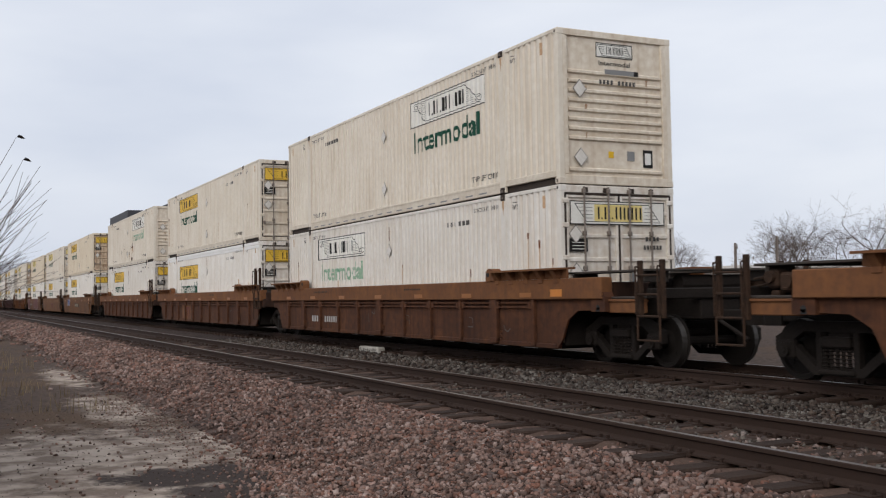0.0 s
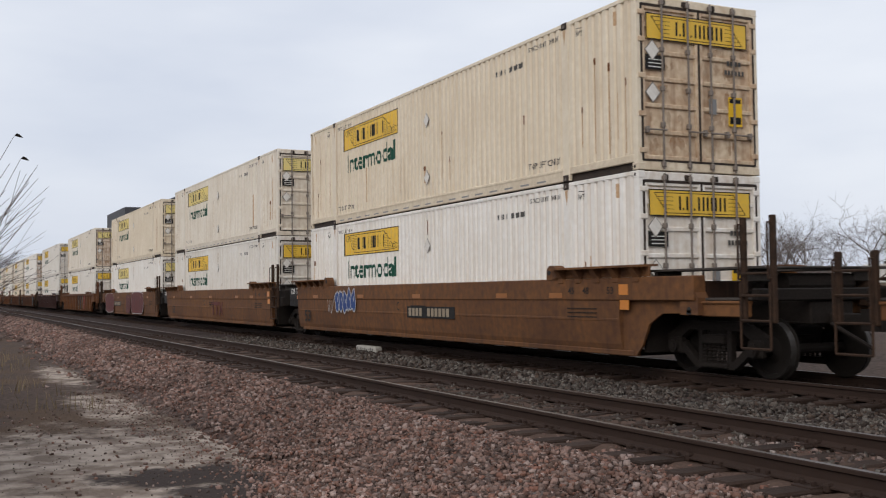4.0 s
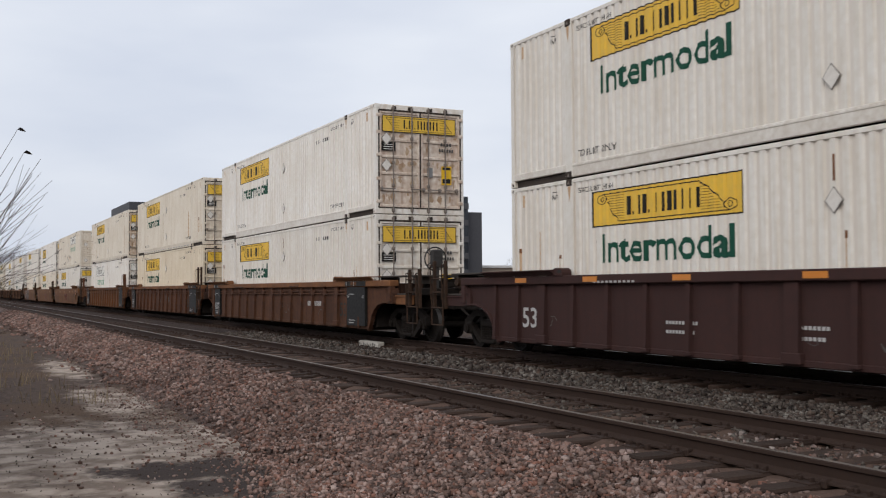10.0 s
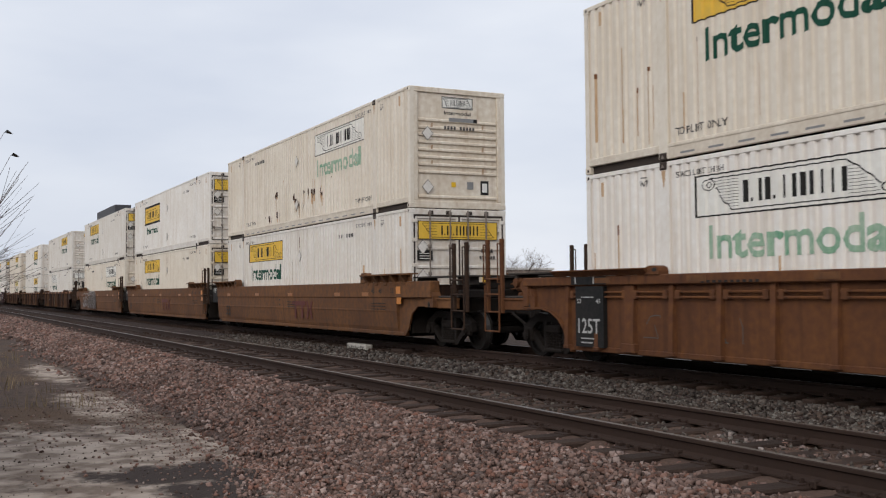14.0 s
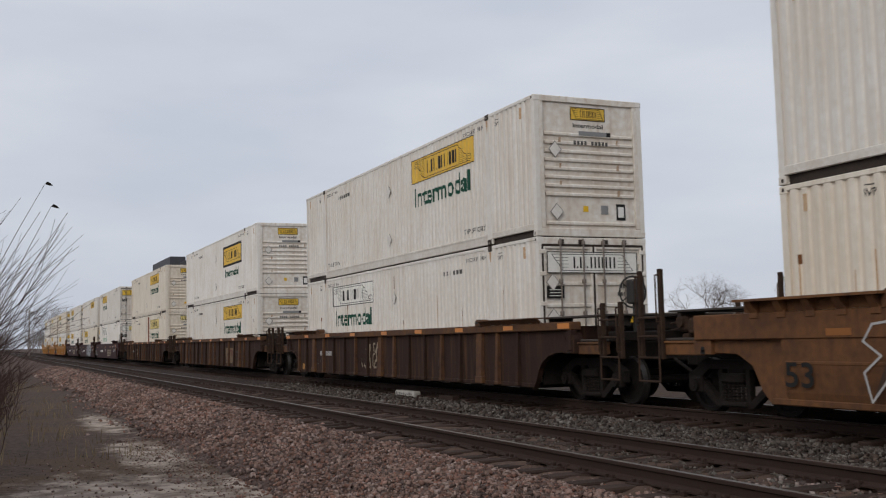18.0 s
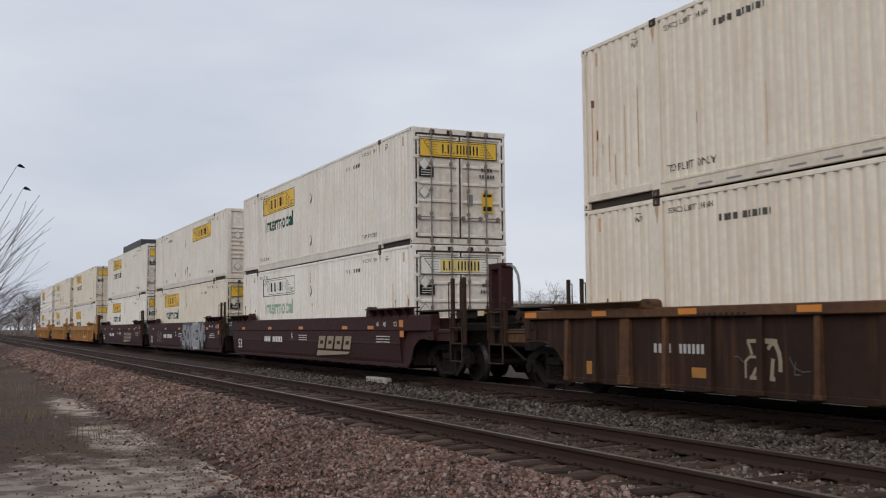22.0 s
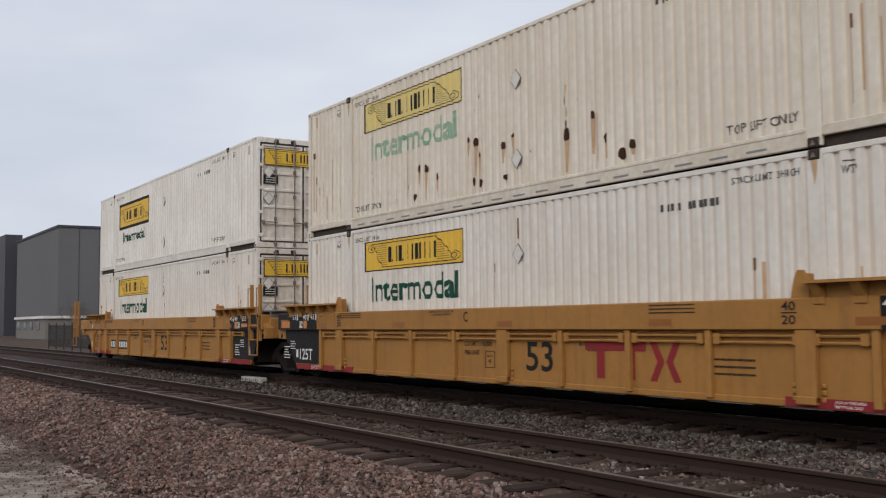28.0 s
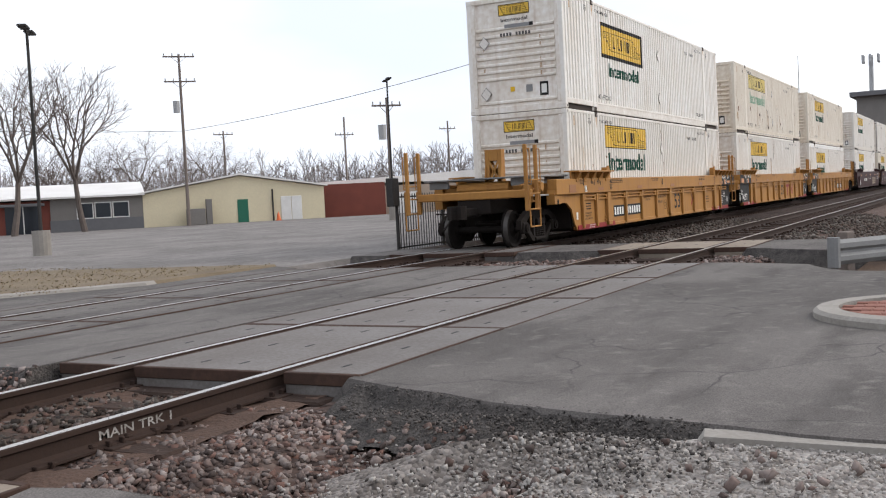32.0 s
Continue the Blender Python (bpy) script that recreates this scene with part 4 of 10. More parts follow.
def make_nose_rail(h):
    return Geo().box(-0.05, 0.0, -1.19, 1.19, 0.0, h, 0.012).mesh("nose_rail", [M["door_white"]])


def make_nose_rib():
    return Geo().prism([(-0.045, -0.05), (0.0, -0.022), (0.0, 0.022), (-0.045, 0.05)], "y", -1.06, 1.06).mesh("nose_rib", [M["door_white"]])


def make_placard(turned=False):
    """A diamond placard holder that hangs on the near side wall, or on the end wall when turned."""
    g = Geo()
    r = 0.155
    d = [(0, -r * 1.15), (r, 0), (0, r * 1.15), (-r, 0)]
    e = [(0.88 * a, 0.88 * b) for a, b in d]
    if turned:
        g.prism(d, "x", 0.006, 0.014, 1)
        g.prism(e, "x", 0.010, 0.019)
    else:
        g.prism(d, "y", -0.014, -0.004, 1)
        g.prism(e, "y", -0.019, -0.010)
    return g.mesh("placard_holder", [M["placard"], M["placard_edge"]])




def line_quad(p, q, w):
    """The four corners of a painted line in x and z."""
    n = math.hypot(q[0] - p[0], q[1] - p[1]) or 1
    ux, uz = (q[0] - p[0]) / n, (q[1] - p[1]) / n
    px, pz, ex, ez = -uz * w / 2, ux * w / 2, ux * w / 4, uz * w / 4
    return [(p[0] + px - ex, p[1] + pz - ez), (p[0] - px - ex, p[1] - pz - ez), (q[0] - px + ex, q[1] - pz + ez), (q[0] + px + ex, q[1] + pz + ez)]


def wall_paint(name, polys, mats):
    """Painted shapes (corners, material, layer) in x and z that follow the corrugation of the near side wall."""
    v, f, m = [], [], []
    for pts, mat, layer in polys:
        lo, hi = min(p[0] for p in pts), max(p[0] for p in pts)
        cuts = [c for c in breaks(lo, hi) if lo < c < hi]
        pieces = []
        rest = list(pts)
        for c in cuts:
            left, right = [], []
            for (ax, az), (bx, bz) in zip(rest, rest[1:] + rest[:1]):
                (left if ax <= c else right).append((ax, az))
                if (ax - c) * (bx - c) < 0:
                    z = az + (bz - az) * (c - ax) / (bx - ax)
                    left.append((c, z))
                    right.append((c, z))
            if len(left) > 2:
                pieces.append(left)
            rest = right
            if len(rest) < 3:
                break
        if len(rest) > 2:
            pieces.append(rest)
        for piece in pieces:
            k = len(v)
            v.extend([(x, -HALF + wave(x) - 0.003 - 0.0012 * layer, z) for x, z in piece])
            f.append(tuple(range(k, k + len(piece))))
            m.append(mat)
    me = bpy.data.meshes.new(name)
    me.from_pydata(v, [], f)
    for x in mats:
        me.materials.append(x)
    me.polygons.foreach_set("material_index", m)
    return me


def name_bars(x, width):
    """Plain upright bars (from, to, share of the height) that stand where a painted name stands."""
    out, k = [], width / 1.93
    for a, b, up in ((0.10, 0.17, 1.0), (0.24, 0.29, 0.16), (0.37, 0.44, 1.0), (0.52, 0.59, 1.0), (0.66, 0.71, 0.16), (0.82, 0.89, 1.0), (0.99, 1.06, 1.0), (1.15, 1.22, 1.0),
                     (1.31, 1.38, 1.0), (1.47, 1.54, 1.0), (1.64, 1.71, 1.0), (1.82, 1.89, 1.0)):
        out.append((x + a * k, x + b * k, up))
    return out


def make_side_logo(x0, style):
    """The painted panel with its scroll and lettering blocks, from x0, on the near side wall."""
    boxed = style == "boxed"
    x1 = x0 + (3.72 if boxed else 3.75)
    z0, z1 = (1.50, 2.44) if boxed else (1.98, 2.60)
    w = 0.10 if boxed else 0.022
    polys = []

    def rect(a, b, c, d, mat, layer):
        polys.append(([(a, c), (b, c), (b, d), (a, d)], mat, layer))

    def line(pts, wd, layer=2):
        for p, q in zip(pts, pts[1:]):
            polys.append((line_quad(p, q, wd), 1, layer))
    rect(x0, x1, z0, z1, 0, 0)
    for a, b, c, d in ((x0, x1, z0, z0 + w), (x0, x1, z1 - w, z1), (x0, x0 + w, z0 + w, z1 - w), (x1 - w, x1, z0 + w, z1 - w)):
        rect(a, b, c, d, 1, 1)
    # scroll: a slanted sheet with rolled ends
    zc, hh = (z0 + z1) / 2, 0.24
    zt, zb = zc + hh, zc - hh
    line([(x0 + 0.30, zt), (x1 - 0.95, zt)], 0.016)
    line([(x0 + 0.78, zb), (x1 - 0.30, zb)], 0.016)
    line([(x0 + 0.44, zt - 0.14), (x0 + 0.62, zb + 0.12), (x0 + 0.78, zb)], 0.02)
    line([(x1 - 0.95, zt), (x1 - 0.72, zt - 0.13), (x1 - 0.42, zb + 0.13)], 0.02)
    for cx, cz in ((x0 + 0.30, zt - 0.085), (x1 - 0.28, zb + 0.085)):
        for k in (1.0, 0.5):
            line([(cx + 0.13 * k * math.cos(0.449 * i), cz + 0.085 * k * math.sin(0.449 * i)) for i in range(15)], 0.014)
    for k in range(10):
        z = zt - 0.045 - 0.043 * k
        f = (zt - z) / (2 * hh)
        line([(x0 + 0.34 + 0.40 * f, z), (x0 + 0.88, z)], 0.007)
        line([(x1 - 0.90, z), (x1 - 0.90 + 0.52 * f, z)], 0.007)
    # plain blocks where the name stands
    hb = 0.155
    for a, b, up in name_bars((x0 + x1) / 2 - 0.965, 1.93):
        rect(a, b, zc - hb, zc - hb + 2 * hb * up, 1, 3)
    face = {"yellow": "yellow", "boxed": "yellow", "pale": "pale_yellow", "white": "white_panel"}[style]
    return wall_paint("logo_panel", polys, [M[face], M["ink"]])


def make_end_logo(style, y0, y1, z0, z1, gold=False):
    """The smaller painted panel on a door or nose end."""
    g = Geo()
    x = 0.0105
    g.box(x - 0.003, x, y0, y1, z0, z1, 0, 0)
    w = 0.018
    for a, b, c, d in ((y0, y1, z0, z0 + w), (y0, y1, z1 - w, z1), (y0, y0 + w, z0, z1), (y1 - w, y1, z0, z1)):
        g.box(x, x + 0.002, a, b, c, d, 0, 1)
    n = y1 - y0
    zc, hb = (z0 + z1) / 2, 0.26 * (z1 - z0)
    for a, b, up in name_bars(y0 + 0.26 * n, 0.50 * n):
        g.box(x, x + 0.003, a, b, zc - hb, zc - hb + 2 * hb * up, 0, 1)
    zt, zb = zc + 1.45 * hb, zc - 1.45 * hb
    for p, q in (((y0 + 0.05 * n, zt), (y0 + 0.17 * n, zb)), ((y1 - 0.17 * n, zt), (y1 - 0.05 * n, zb)), ((y0 + 0.05 * n, zt), (y1 - 0.17 * n, zt)), ((y0 + 0.17 * n, zb), (y1 - 0.05 * n, zb))):
        g.prism(line_quad(p, q, 0.012), "x", x, x + 0.002, 1)
    for k in range(1, 5):
        z = zt + (zb - zt) * k / 5
        a, b = y0 + (0.05 + 0.12 * k / 5) * n, y1 - (0.17 - 0.12 * k / 5) * n
        g.box(x, x + 0.0015, a, y0 + 0.23 * n, z - 0.004, z + 0.004, 0, 1)
        g.box(x, x + 0.0015, y1 - 0.22 * n, b, z - 0.004, z + 0.004, 0, 1)
    if gold and style == "white":
        g.box(x, x + 0.001, y0 + 0.25 * n, y1 - 0.24 * n, zb + 0.01, zt - 0.01, 0, 2)
    face = {"yellow": "yellow", "boxed": "yellow", "pale": "pale_yellow", "white": "white_panel"}[style]
    return g.mesh("end_logo_panel", [M[face], M["ink"], M["pale_yellow"]])


def make_decals():
    """Warning and number decals on a door end, each by itself."""
    x, out = 0.007, []
    g = Geo().box(x, x + 0.003, -1.12, -0.72, 1.66, 1.90)
    for z in (1.70, 1.76, 1.82):
        g.box(x + 0.003, x + 0.005, -1.06, -0.78, z, z + 0.015, 0, 1)
    out.append(g.mesh("black_decal", [M["black_paint"], M["white_ink"]]))
    out.append(Geo().box(x, x + 0.003, 0.20, 0.36, 1.00, 1.26).mesh("grey_decal", [M["decal_grey"]]))
    g = Geo().box(x, x + 0.003, 0.62, 0.92, 0.82, 1.32)
    g.box(x + 0.003, x + 0.005, 0.65, 0.89, 1.22, 1.29, 0, 1)
    g.box(x + 0.003, x + 0.005, 0.65, 0.89, 0.86, 0.98, 0, 1)
    out.append(g.mesh("yellow_decal", [M["decal_yellow"], M["black_paint"]]))
    g = Geo()
    for i in range(4):
        g.box(x, x + 0.003, 0.60 + 0.085 * i, 0.66 + 0.085 * i, 1.86, 1.94)
    for i in range(6):
        g.box(x, x + 0.003, 0.55 + 0.075 * i, 0.60 + 0.075 * i, 1.70, 1.78)
    out.append(g.mesh("number_bars", [M["grey_ink"]]))
    return out


def make_nose_decals():
    x, out = 0.002, []
    out.append(Geo().box(x, x + 0.003, -0.25, 0.42, 2.10, 2.19).mesh("grey_decal", [M["decal_grey"]]))
    out.append(Geo().box(x, x + 0.004, 0.42, 0.52, 2.10, 2.19).mesh("black_decal", [M["black_paint"]]))
    g = Geo()
    for i in range(10):
        if i != 4:
            g.box(x, x + 0.003, -0.38 + 0.085 * i, -0.325 + 0.085 * i, 1.90, 1.985)
    out.append(g.mesh("number_bars", [M["grey_ink"]]))
    out.append(Geo().box(-0.036, -0.032, 0.25, 0.42, 0.48, 0.66).mesh("grey_decal", [M["decal_grey"]]))
    out.append(Geo().box(-0.036, -0.030, 0.62, 0.84, 0.36, 0.70).box(-0.030, -0.028, 0.66, 0.80, 0.42, 0.64, 0, 1).mesh("document_box", [M["black_paint"], M["white_ink"]]))
    out.append(Geo().box(-0.036, -0.032, -0.18, -0.06, 0.52, 0.64).mesh("yellow_decal", [M["decal_yellow"]]))
    return out


def make_nose_stain(seed):
    r = random.Random(seed)
    g = Geo()
    for y in (-0.78 + r.uniform(-.1, .1), 0.62 + r.uniform(-.1, .1)):
        for i in range(7):
            z = 0.92 + i * 0.178
            if r.random() < 0.4:
                w, h = r.uniform(0.015, 0.04), r.uniform(0.05, 0.13)
                g.prism([(y - w, z - h / 2), (y + w * 0.6, z - h / 2), (y + w, z + h / 2), (y - w * 0.7, z + h / 2)], "x", 0.001, 0.0035)
    return g.mesh("grime_runs", [M["rust_wash"]])


def make_door_stain(seed):
    """Ragged rust stains on the door panels between their ribs."""
    r = random.Random(seed + 50)
    g = Geo()
    for z0, z1 in ((0.25, 0.59), (0.67, 1.03), (1.11, 1.47), (1.55, 1.91), (1.99, 2.15)):
        for y0, y1 in ((-1.11, -0.09), (0.09, 1.11)):
            for k in range(r.choice((4, 6, 9)) if z0 < 1.2 else r.choice((2, 4, 6))):
                y, w, h = r.uniform(y0 + 0.05, y1 - 0.05), r.uniform(0.02, 0.09), (z1 - z0) * r.uniform(0.2, 0.9)
                top = z1 - r.uniform(0.0, 0.3) * (z1 - z0)
                n = 11
                pts = [(min(y1, max(y0, y + w * r.uniform(0.4, 1.2) * math.cos(6.283 * i / n))), min(z1, max(z0, top - h / 2 + h / 2 * r.uniform(0.6, 1.2) * math.sin(6.283 * i / n)))) for i in range(n)]
                g.add([(-0.0265 + 0.0003 * k, a, b) for a, b in pts], [tuple(range(n))])
    return g.mesh("rust_stain", [M["rust_wash"]])


def make_stencils(nose_front):
    """The small stencilled lines of the near side; what cannot be read stands as bars."""
    out = []
    for text, x, z, h, w in (("TOP LIFT ONLY", POSTS[0] + 0.28, 0.36, 0.115, 1.12), ("TOP LIFT ONLY", POSTS[1] - 1.32, 0.36, 0.115, 1.12),
                             ("STACK LIMIT 3 HIGH", POSTS[0] + 0.28, TALL - 0.27, 0.085, 1.05), ("STACK LIMIT 3 HIGH", POSTS[1] - 1.27, TALL - 0.27, 0.085, 1.05),
                             ("WTP", POSTS[0] - 0.60, TALL - 0.34, 0.10, 0.20), ("WTP", POSTS[1] + 0.36, TALL - 0.34, 0.10, 0.20)):
        out.append(wall_text(text, x, z, h, w, M["grey_ink"]))
    g = Geo()
    x0 = -4.65 if not nose_front else -12.6
    for i in range(11):
        if i != 4:
            wall_strip(g, x0 + 0.1 * i, x0 + 0.06 + 0.1 * i, TALL - 0.50, TALL - 0.40, 0.005)
    for px in (POSTS[0] - 0.60, POSTS[1] + 0.36):
        wall_strip(g, px + 0.02, px + 0.18, TALL - 0.20, TALL - 0.185, 0.005)
    for px in (-0.62, -LONG + 0.45):
        wall_strip(g, px, px + 0.07, TALL - 0.40, TALL - 0.16, 0.006, 1)
    out.append(g.mesh("stencil_marks", [M["grey_ink"], M["rust_run"]]))
    return out


def make_spots(seed):
    """Rust spots with runs below them on the near side wall."""
    r = random.Random(seed)
    polys = []

    def drop(x, z, w, h, mat, layer):
        pts = []
        for i in range(9):
            a = 2 * math.pi * i / 9
            pts.append((x + w / 2 * r.uniform(0.7, 1.15) * math.cos(a), z + h / 2 * r.uniform(0.75, 1.1) * math.sin(a)))
        polys.append((pts, mat, layer))
    if seed == 44:
        # dents whose paint has flaked: place, width and height of the rust, length of its run
        for x, z, w, h, k in ((-11.1, 0.95, 0.11, 0.20, 0.3), (-10.86, 0.92, 0.11, 0.20, 0.6), (-10.45, 0.72, 0.06, 0.16, 0.3), (-12.0, 0.42, 0.05, 0.12, 0.1), (-11.28, 0.42, 0.10, 0.15, 0.1), (-9.4, 1.24, 0.06, 0.12, 0.3), (-9.18, 1.16, 0.15, 0.16, 0.6), (-9.05, 0.92, 0.07, 0.10, 0.5), (-9.22, 0.48, 0.10, 0.18, 0.1), (-9.02, 0.43, 0.14, 0.16, 0.1), (-8.35, 0.98, 0.10, 0.16, 0.3), (-8.09, 1.12, 0.06, 0.10, 0.4), (-8.3, 0.44, 0.10, 0.12, 0.1), (-6.67, 0.90, 0.12, 0.24, 0.6), (-6.04, 1.10, 0.06, 0.14, 0.6), (-5.77, 0.70, 0.10, 0.20, 0.3), (-5.41, 0.42, 0.17, 0.20, 0.1), (-5.19, 0.52, 0.11, 0.16, 0.15)):
            drop(x, z, w, h, 0, 4)
            polys.append(([(x - 0.035, z), (x - 0.012, max(0.28, z - k)), (x + 0.014, max(0.28, z - k)), (x + 0.038, z)], 1, 3))
        for k in range(4):
            drop(-6.68 + r.uniform(-.02, .02), 1.05 + 0.19 * k, 0.022, 0.17, k % 2, 4)
    for c in range({44: 0, 38: 6}.get(seed, 9)):
        cx, cz = r.uniform(-11.8, -5.6), r.choice((0.42, 0.55, 0.70, 0.90, 1.10))
        for i in range(1 if seed == 38 else r.choice((1, 2, 3, 4))):
            x, z = cx + r.uniform(-.28, .28), cz + r.uniform(-.10, .12)
            h = r.uniform(0.10, 0.30)
            drop(x, z, r.uniform(0.05, 0.11), h, 0, 4)
            k = r.uniform(0.15, 0.55)
            lo = max(0.28, z - k)
            polys.append(([(x - 0.030, z), (x - 0.008, lo), (x + 0.012, lo), (x + 0.034, z)], 1, 3))
            if r.random() < 0.5:
                drop(x + r.uniform(-.05, .05), z + r.uniform(0.1, 0.35), 0.02, r.uniform(0.1, 0.3), 1, 3)
    for i in range(14):
        drop(r.uniform(-14, -2), r.uniform(0.5, 2.4), 0.02, r.uniform(0.03, 0.12), r.choice((0, 1)), 4)
    return wall_paint("rust_spots", polys, [M["rust_dark"], M["rust_run"]])


def make_runs(seed):
    """Long pale rust runs near the ends of a worn container."""
    r = random.Random(seed)
    g = Geo()
    for i in range(16):
        x = r.choice((r.uniform(-LONG + 0.2, -LONG + 1.9), r.uniform(-1.9, -0.2), r.uniform(-14, -2)))
        top = r.uniform(0.8, 2.0)
        wall_strip(g, x, x + r.uniform(0.015, 0.035), r.uniform(0.30, 0.6), top, 0.0055, 1)
        if r.random() < 0.5:
            wall_strip(g, x - 0.005, x + 0.04, top, top + r.uniform(0.05, 0.18), 0.006, 0)
    return g.mesh("rust_runs", [M["rust"], M["rust_run"]])


def make_panel():
    g = Geo()
    wall_strip(g, -7.62, -7.02, 0.27, TALL - 0.08, 0.004)
    return g.mesh("repair_panel", [M["brown_panel"]])


FLIP = Matrix.Translation((-LONG, 0, 0)) @ Matrix.Rotation(math.pi, 4, "Z")
TONES = {"white": (0.97, 0.98, 1.0, 1), "bright": (1.06, 1.08, 1.12, 1), "cream": (0.98, 0.95, 0.90, 1), "tan": (0.97, 0.90, 0.78, 1)}


def container(label, door_front, style, tone, word="green", marks="", seed=0, level="upper"):
    """A 53-foot container, its leading end at x = 0; the logo is painted near its closed end."""
    root = thing("shipping_container", label, "container", group="containers on the train")
    ident = Matrix.Identity(4)
    tint = (*TONES[tone][:3], 0.15 if "ridged" in marks else (0.45, 0.75, 0.6)[seed % 3])

    def put(name, key, make, m=ident, parent=root, label=""):
        ob = part(name, cached(key, make), None, parent, label)
        ob.matrix_basis = m
        ob.color = tint
        return ob
    put("side_wall", "wall", make_wall)
    put("side_wall", "wall", make_wall, FLIP)
    slots = tone in ("cream", "tan")
    for m in (ident, FLIP):
        put("bottom_rail", ("brail", slots), lambda: make_bottom_rail(slots), m)
    put("floor_frame", "cframe", make_frame)
    put("roof", "croof", make_roof)
    for p in POSTS:
        at = Matrix.Translation((p, -HALF, 0))
        put("lift_post", "post", make_post, at)
        put("lift_casting", "lcast", make_lift_casting, at, label="black steel lift casting")
        put("lift_casting", "lcast", make_lift_casting, Matrix.Translation((p, -HALF, TALL - 0.125)), label="black steel lift casting")
    for m in (Matrix.Translation((0, -HALF, 0)), Matrix.Translation((-LONG, HALF, 0)) @ Matrix.Rotation(math.pi, 4, "Z"),
              Matrix.Translation((0, HALF, 0)) @ Matrix.Diagonal((1, -1, 1, 1)), Matrix.Translation((-LONG, -HALF, 0)) @ Matrix.Diagonal((-1, 1, 1, 1))):
        put("corner_post", "cpost", make_corner_post, m)
    face = "door_rusty" if "rusty" in marks else "door_white"
    door_at, nose_at = (ident, FLIP) if door_front else (FLIP, ident)
    for s in (-1, 1):
        leaf = put("door", ("door", s, face), lambda s=s: make_door(s, face), door_at)
        for z in (0.20, 0.62, 1.06, 1.50, 1.94, 2.38, 2.68):
            put("door_rib", ("drib", face), lambda: make_door_rib(face), Matrix.Translation((0, 0.601 * s, z)), leaf)
        for y in ((-0.80, -0.26) if s < 0 else (0.22, 0.72)):
            put("lock_rod", "rod", make_rod, Matrix.Translation((0, y, 0)), leaf, "grey steel lock rod")
            put("door_handle", "handle", make_handle, Matrix.Translation((0, y, 0.66)) @ Matrix.Diagonal((1, -1 if y < -0.5 else 1, 1, 1)), leaf)
    put("door_frame", "dframe", make_door_frame, door_at)
    for key, make, at in (("ddecals", make_decals, door_at), ("ndecals", make_nose_decals, nose_at)):
        for k, me in enumerate(cached(key, make)):
            put(me.name.split(".")[0], (key, k), lambda me=me: me, at)
    put("end_logo_panel", ("dlogo", style, word == "faded_green"), lambda: make_end_logo(style, -1.10, 1.05, 2.16, 2.60, word == "faded_green"), door_at, label="painted logo panel across the doors")
    put("placard_holder", "plac_t", lambda: make_placard(True), door_at @ Matrix.Translation((0.0, -0.98, 1.98)))
    put("placard_holder", "plac_t", lambda: make_placard(True), door_at @ Matrix.Translation((0.0, -0.98, 1.28)))
    if "rusty" in marks:
        put("rust_stain", ("dstain", seed % 3), lambda: make_door_stain(seed % 3), door_at, label="brown rust stains over the doors")
    nose = put("nose_wall", "nose", make_nose, nose_at)
    for z, h in ((0.0, 0.17), (TALL - 0.13, 0.13)):
        put("nose_rail", ("nrail", h), lambda: make_nose_rail(h), Matrix.Translation((0, 0, z)), nose)
    for y in (-1.135, 1.135):
        put("nose_stile", "nstile", lambda: Geo().box(-0.05, 0.0, -0.055, 0.055, 0.17, TALL - 0.13, 0.012).mesh("nose_stile", [M["door_white"]]), Matrix.Translation((0, y, 0)), nose)
    for z in (0.27, *(0.86 + 0.178 * i for i in range(8))):
        put("nose_rib", "nrib", make_nose_rib, Matrix.Translation((0, 0, z)), nose)
    put("nose_logo_panel", ("nlogo", style), lambda: make_end_logo(style, -0.42, 0.42, 2.42, 2.70), nose_at @ Matrix.Translation((-0.045, 0, 0)))
    put("nose_lettering", "nword", lambda: flat_text(Geo(), "Intermodal", -0.36, 2.27, 0.09, 0.72, -0.035, 0, "y").mesh("nose_lettering", [M["ink"]]), nose_at)
    put("grime_runs", ("nstain", seed % 3), lambda: make_nose_stain(seed % 3), nose_at)
    for z in (0.50, 1.78):
        put("placard_holder", "plac_t", lambda: make_placard(True), nose_at @ Matrix.Translation((0.0, -0.83, z)))
    # painted side
    lx = -13.35 if door_front else -LONG + 13.35 - 3.75
    drop = Matrix.Translation((0, 0, -0.21 if "band" in marks else 0.0))
    if "band" in marks:
        put("top_band", "band", make_top_band, label="wide smooth white top rail")
    put("logo_panel", ("slogo", style, door_front), lambda: make_side_logo(lx, style), drop, label={"yellow": "yellow logo panel with black scroll", "boxed": "yellow logo panel with thick dark border", "pale": "faded yellow logo panel", "white": "white logo panel with black scroll"}[style])
    if word:
        boxed = style == "boxed"
        put("lettering", ("word", word, boxed, door_front), lambda: wall_text("Intermodal", lx + (0.55 if boxed else 0.26) - (0.0 if door_front else 0.10), 1.03 if boxed else 1.38, 0.34 if boxed else 0.46, 2.72 if boxed else 3.30, M[word], 0.006, 0.025), drop, label="faded green lettering" if word == "faded_green" else "green lettering")
    for i in range(7):
        put("stencil", ("stencil", not door_front, i), lambda i=i: cached(("stencils", not door_front), lambda: make_stencils(not door_front))[i])
    dx = -7.95 if door_front else -LONG + 7.95
    for z in ((2.03, 0.70) if level == "upper" else (2.03,)):
        put("placard_holder", "plac", make_placard, Matrix.Translation((dx, -HALF, z)))
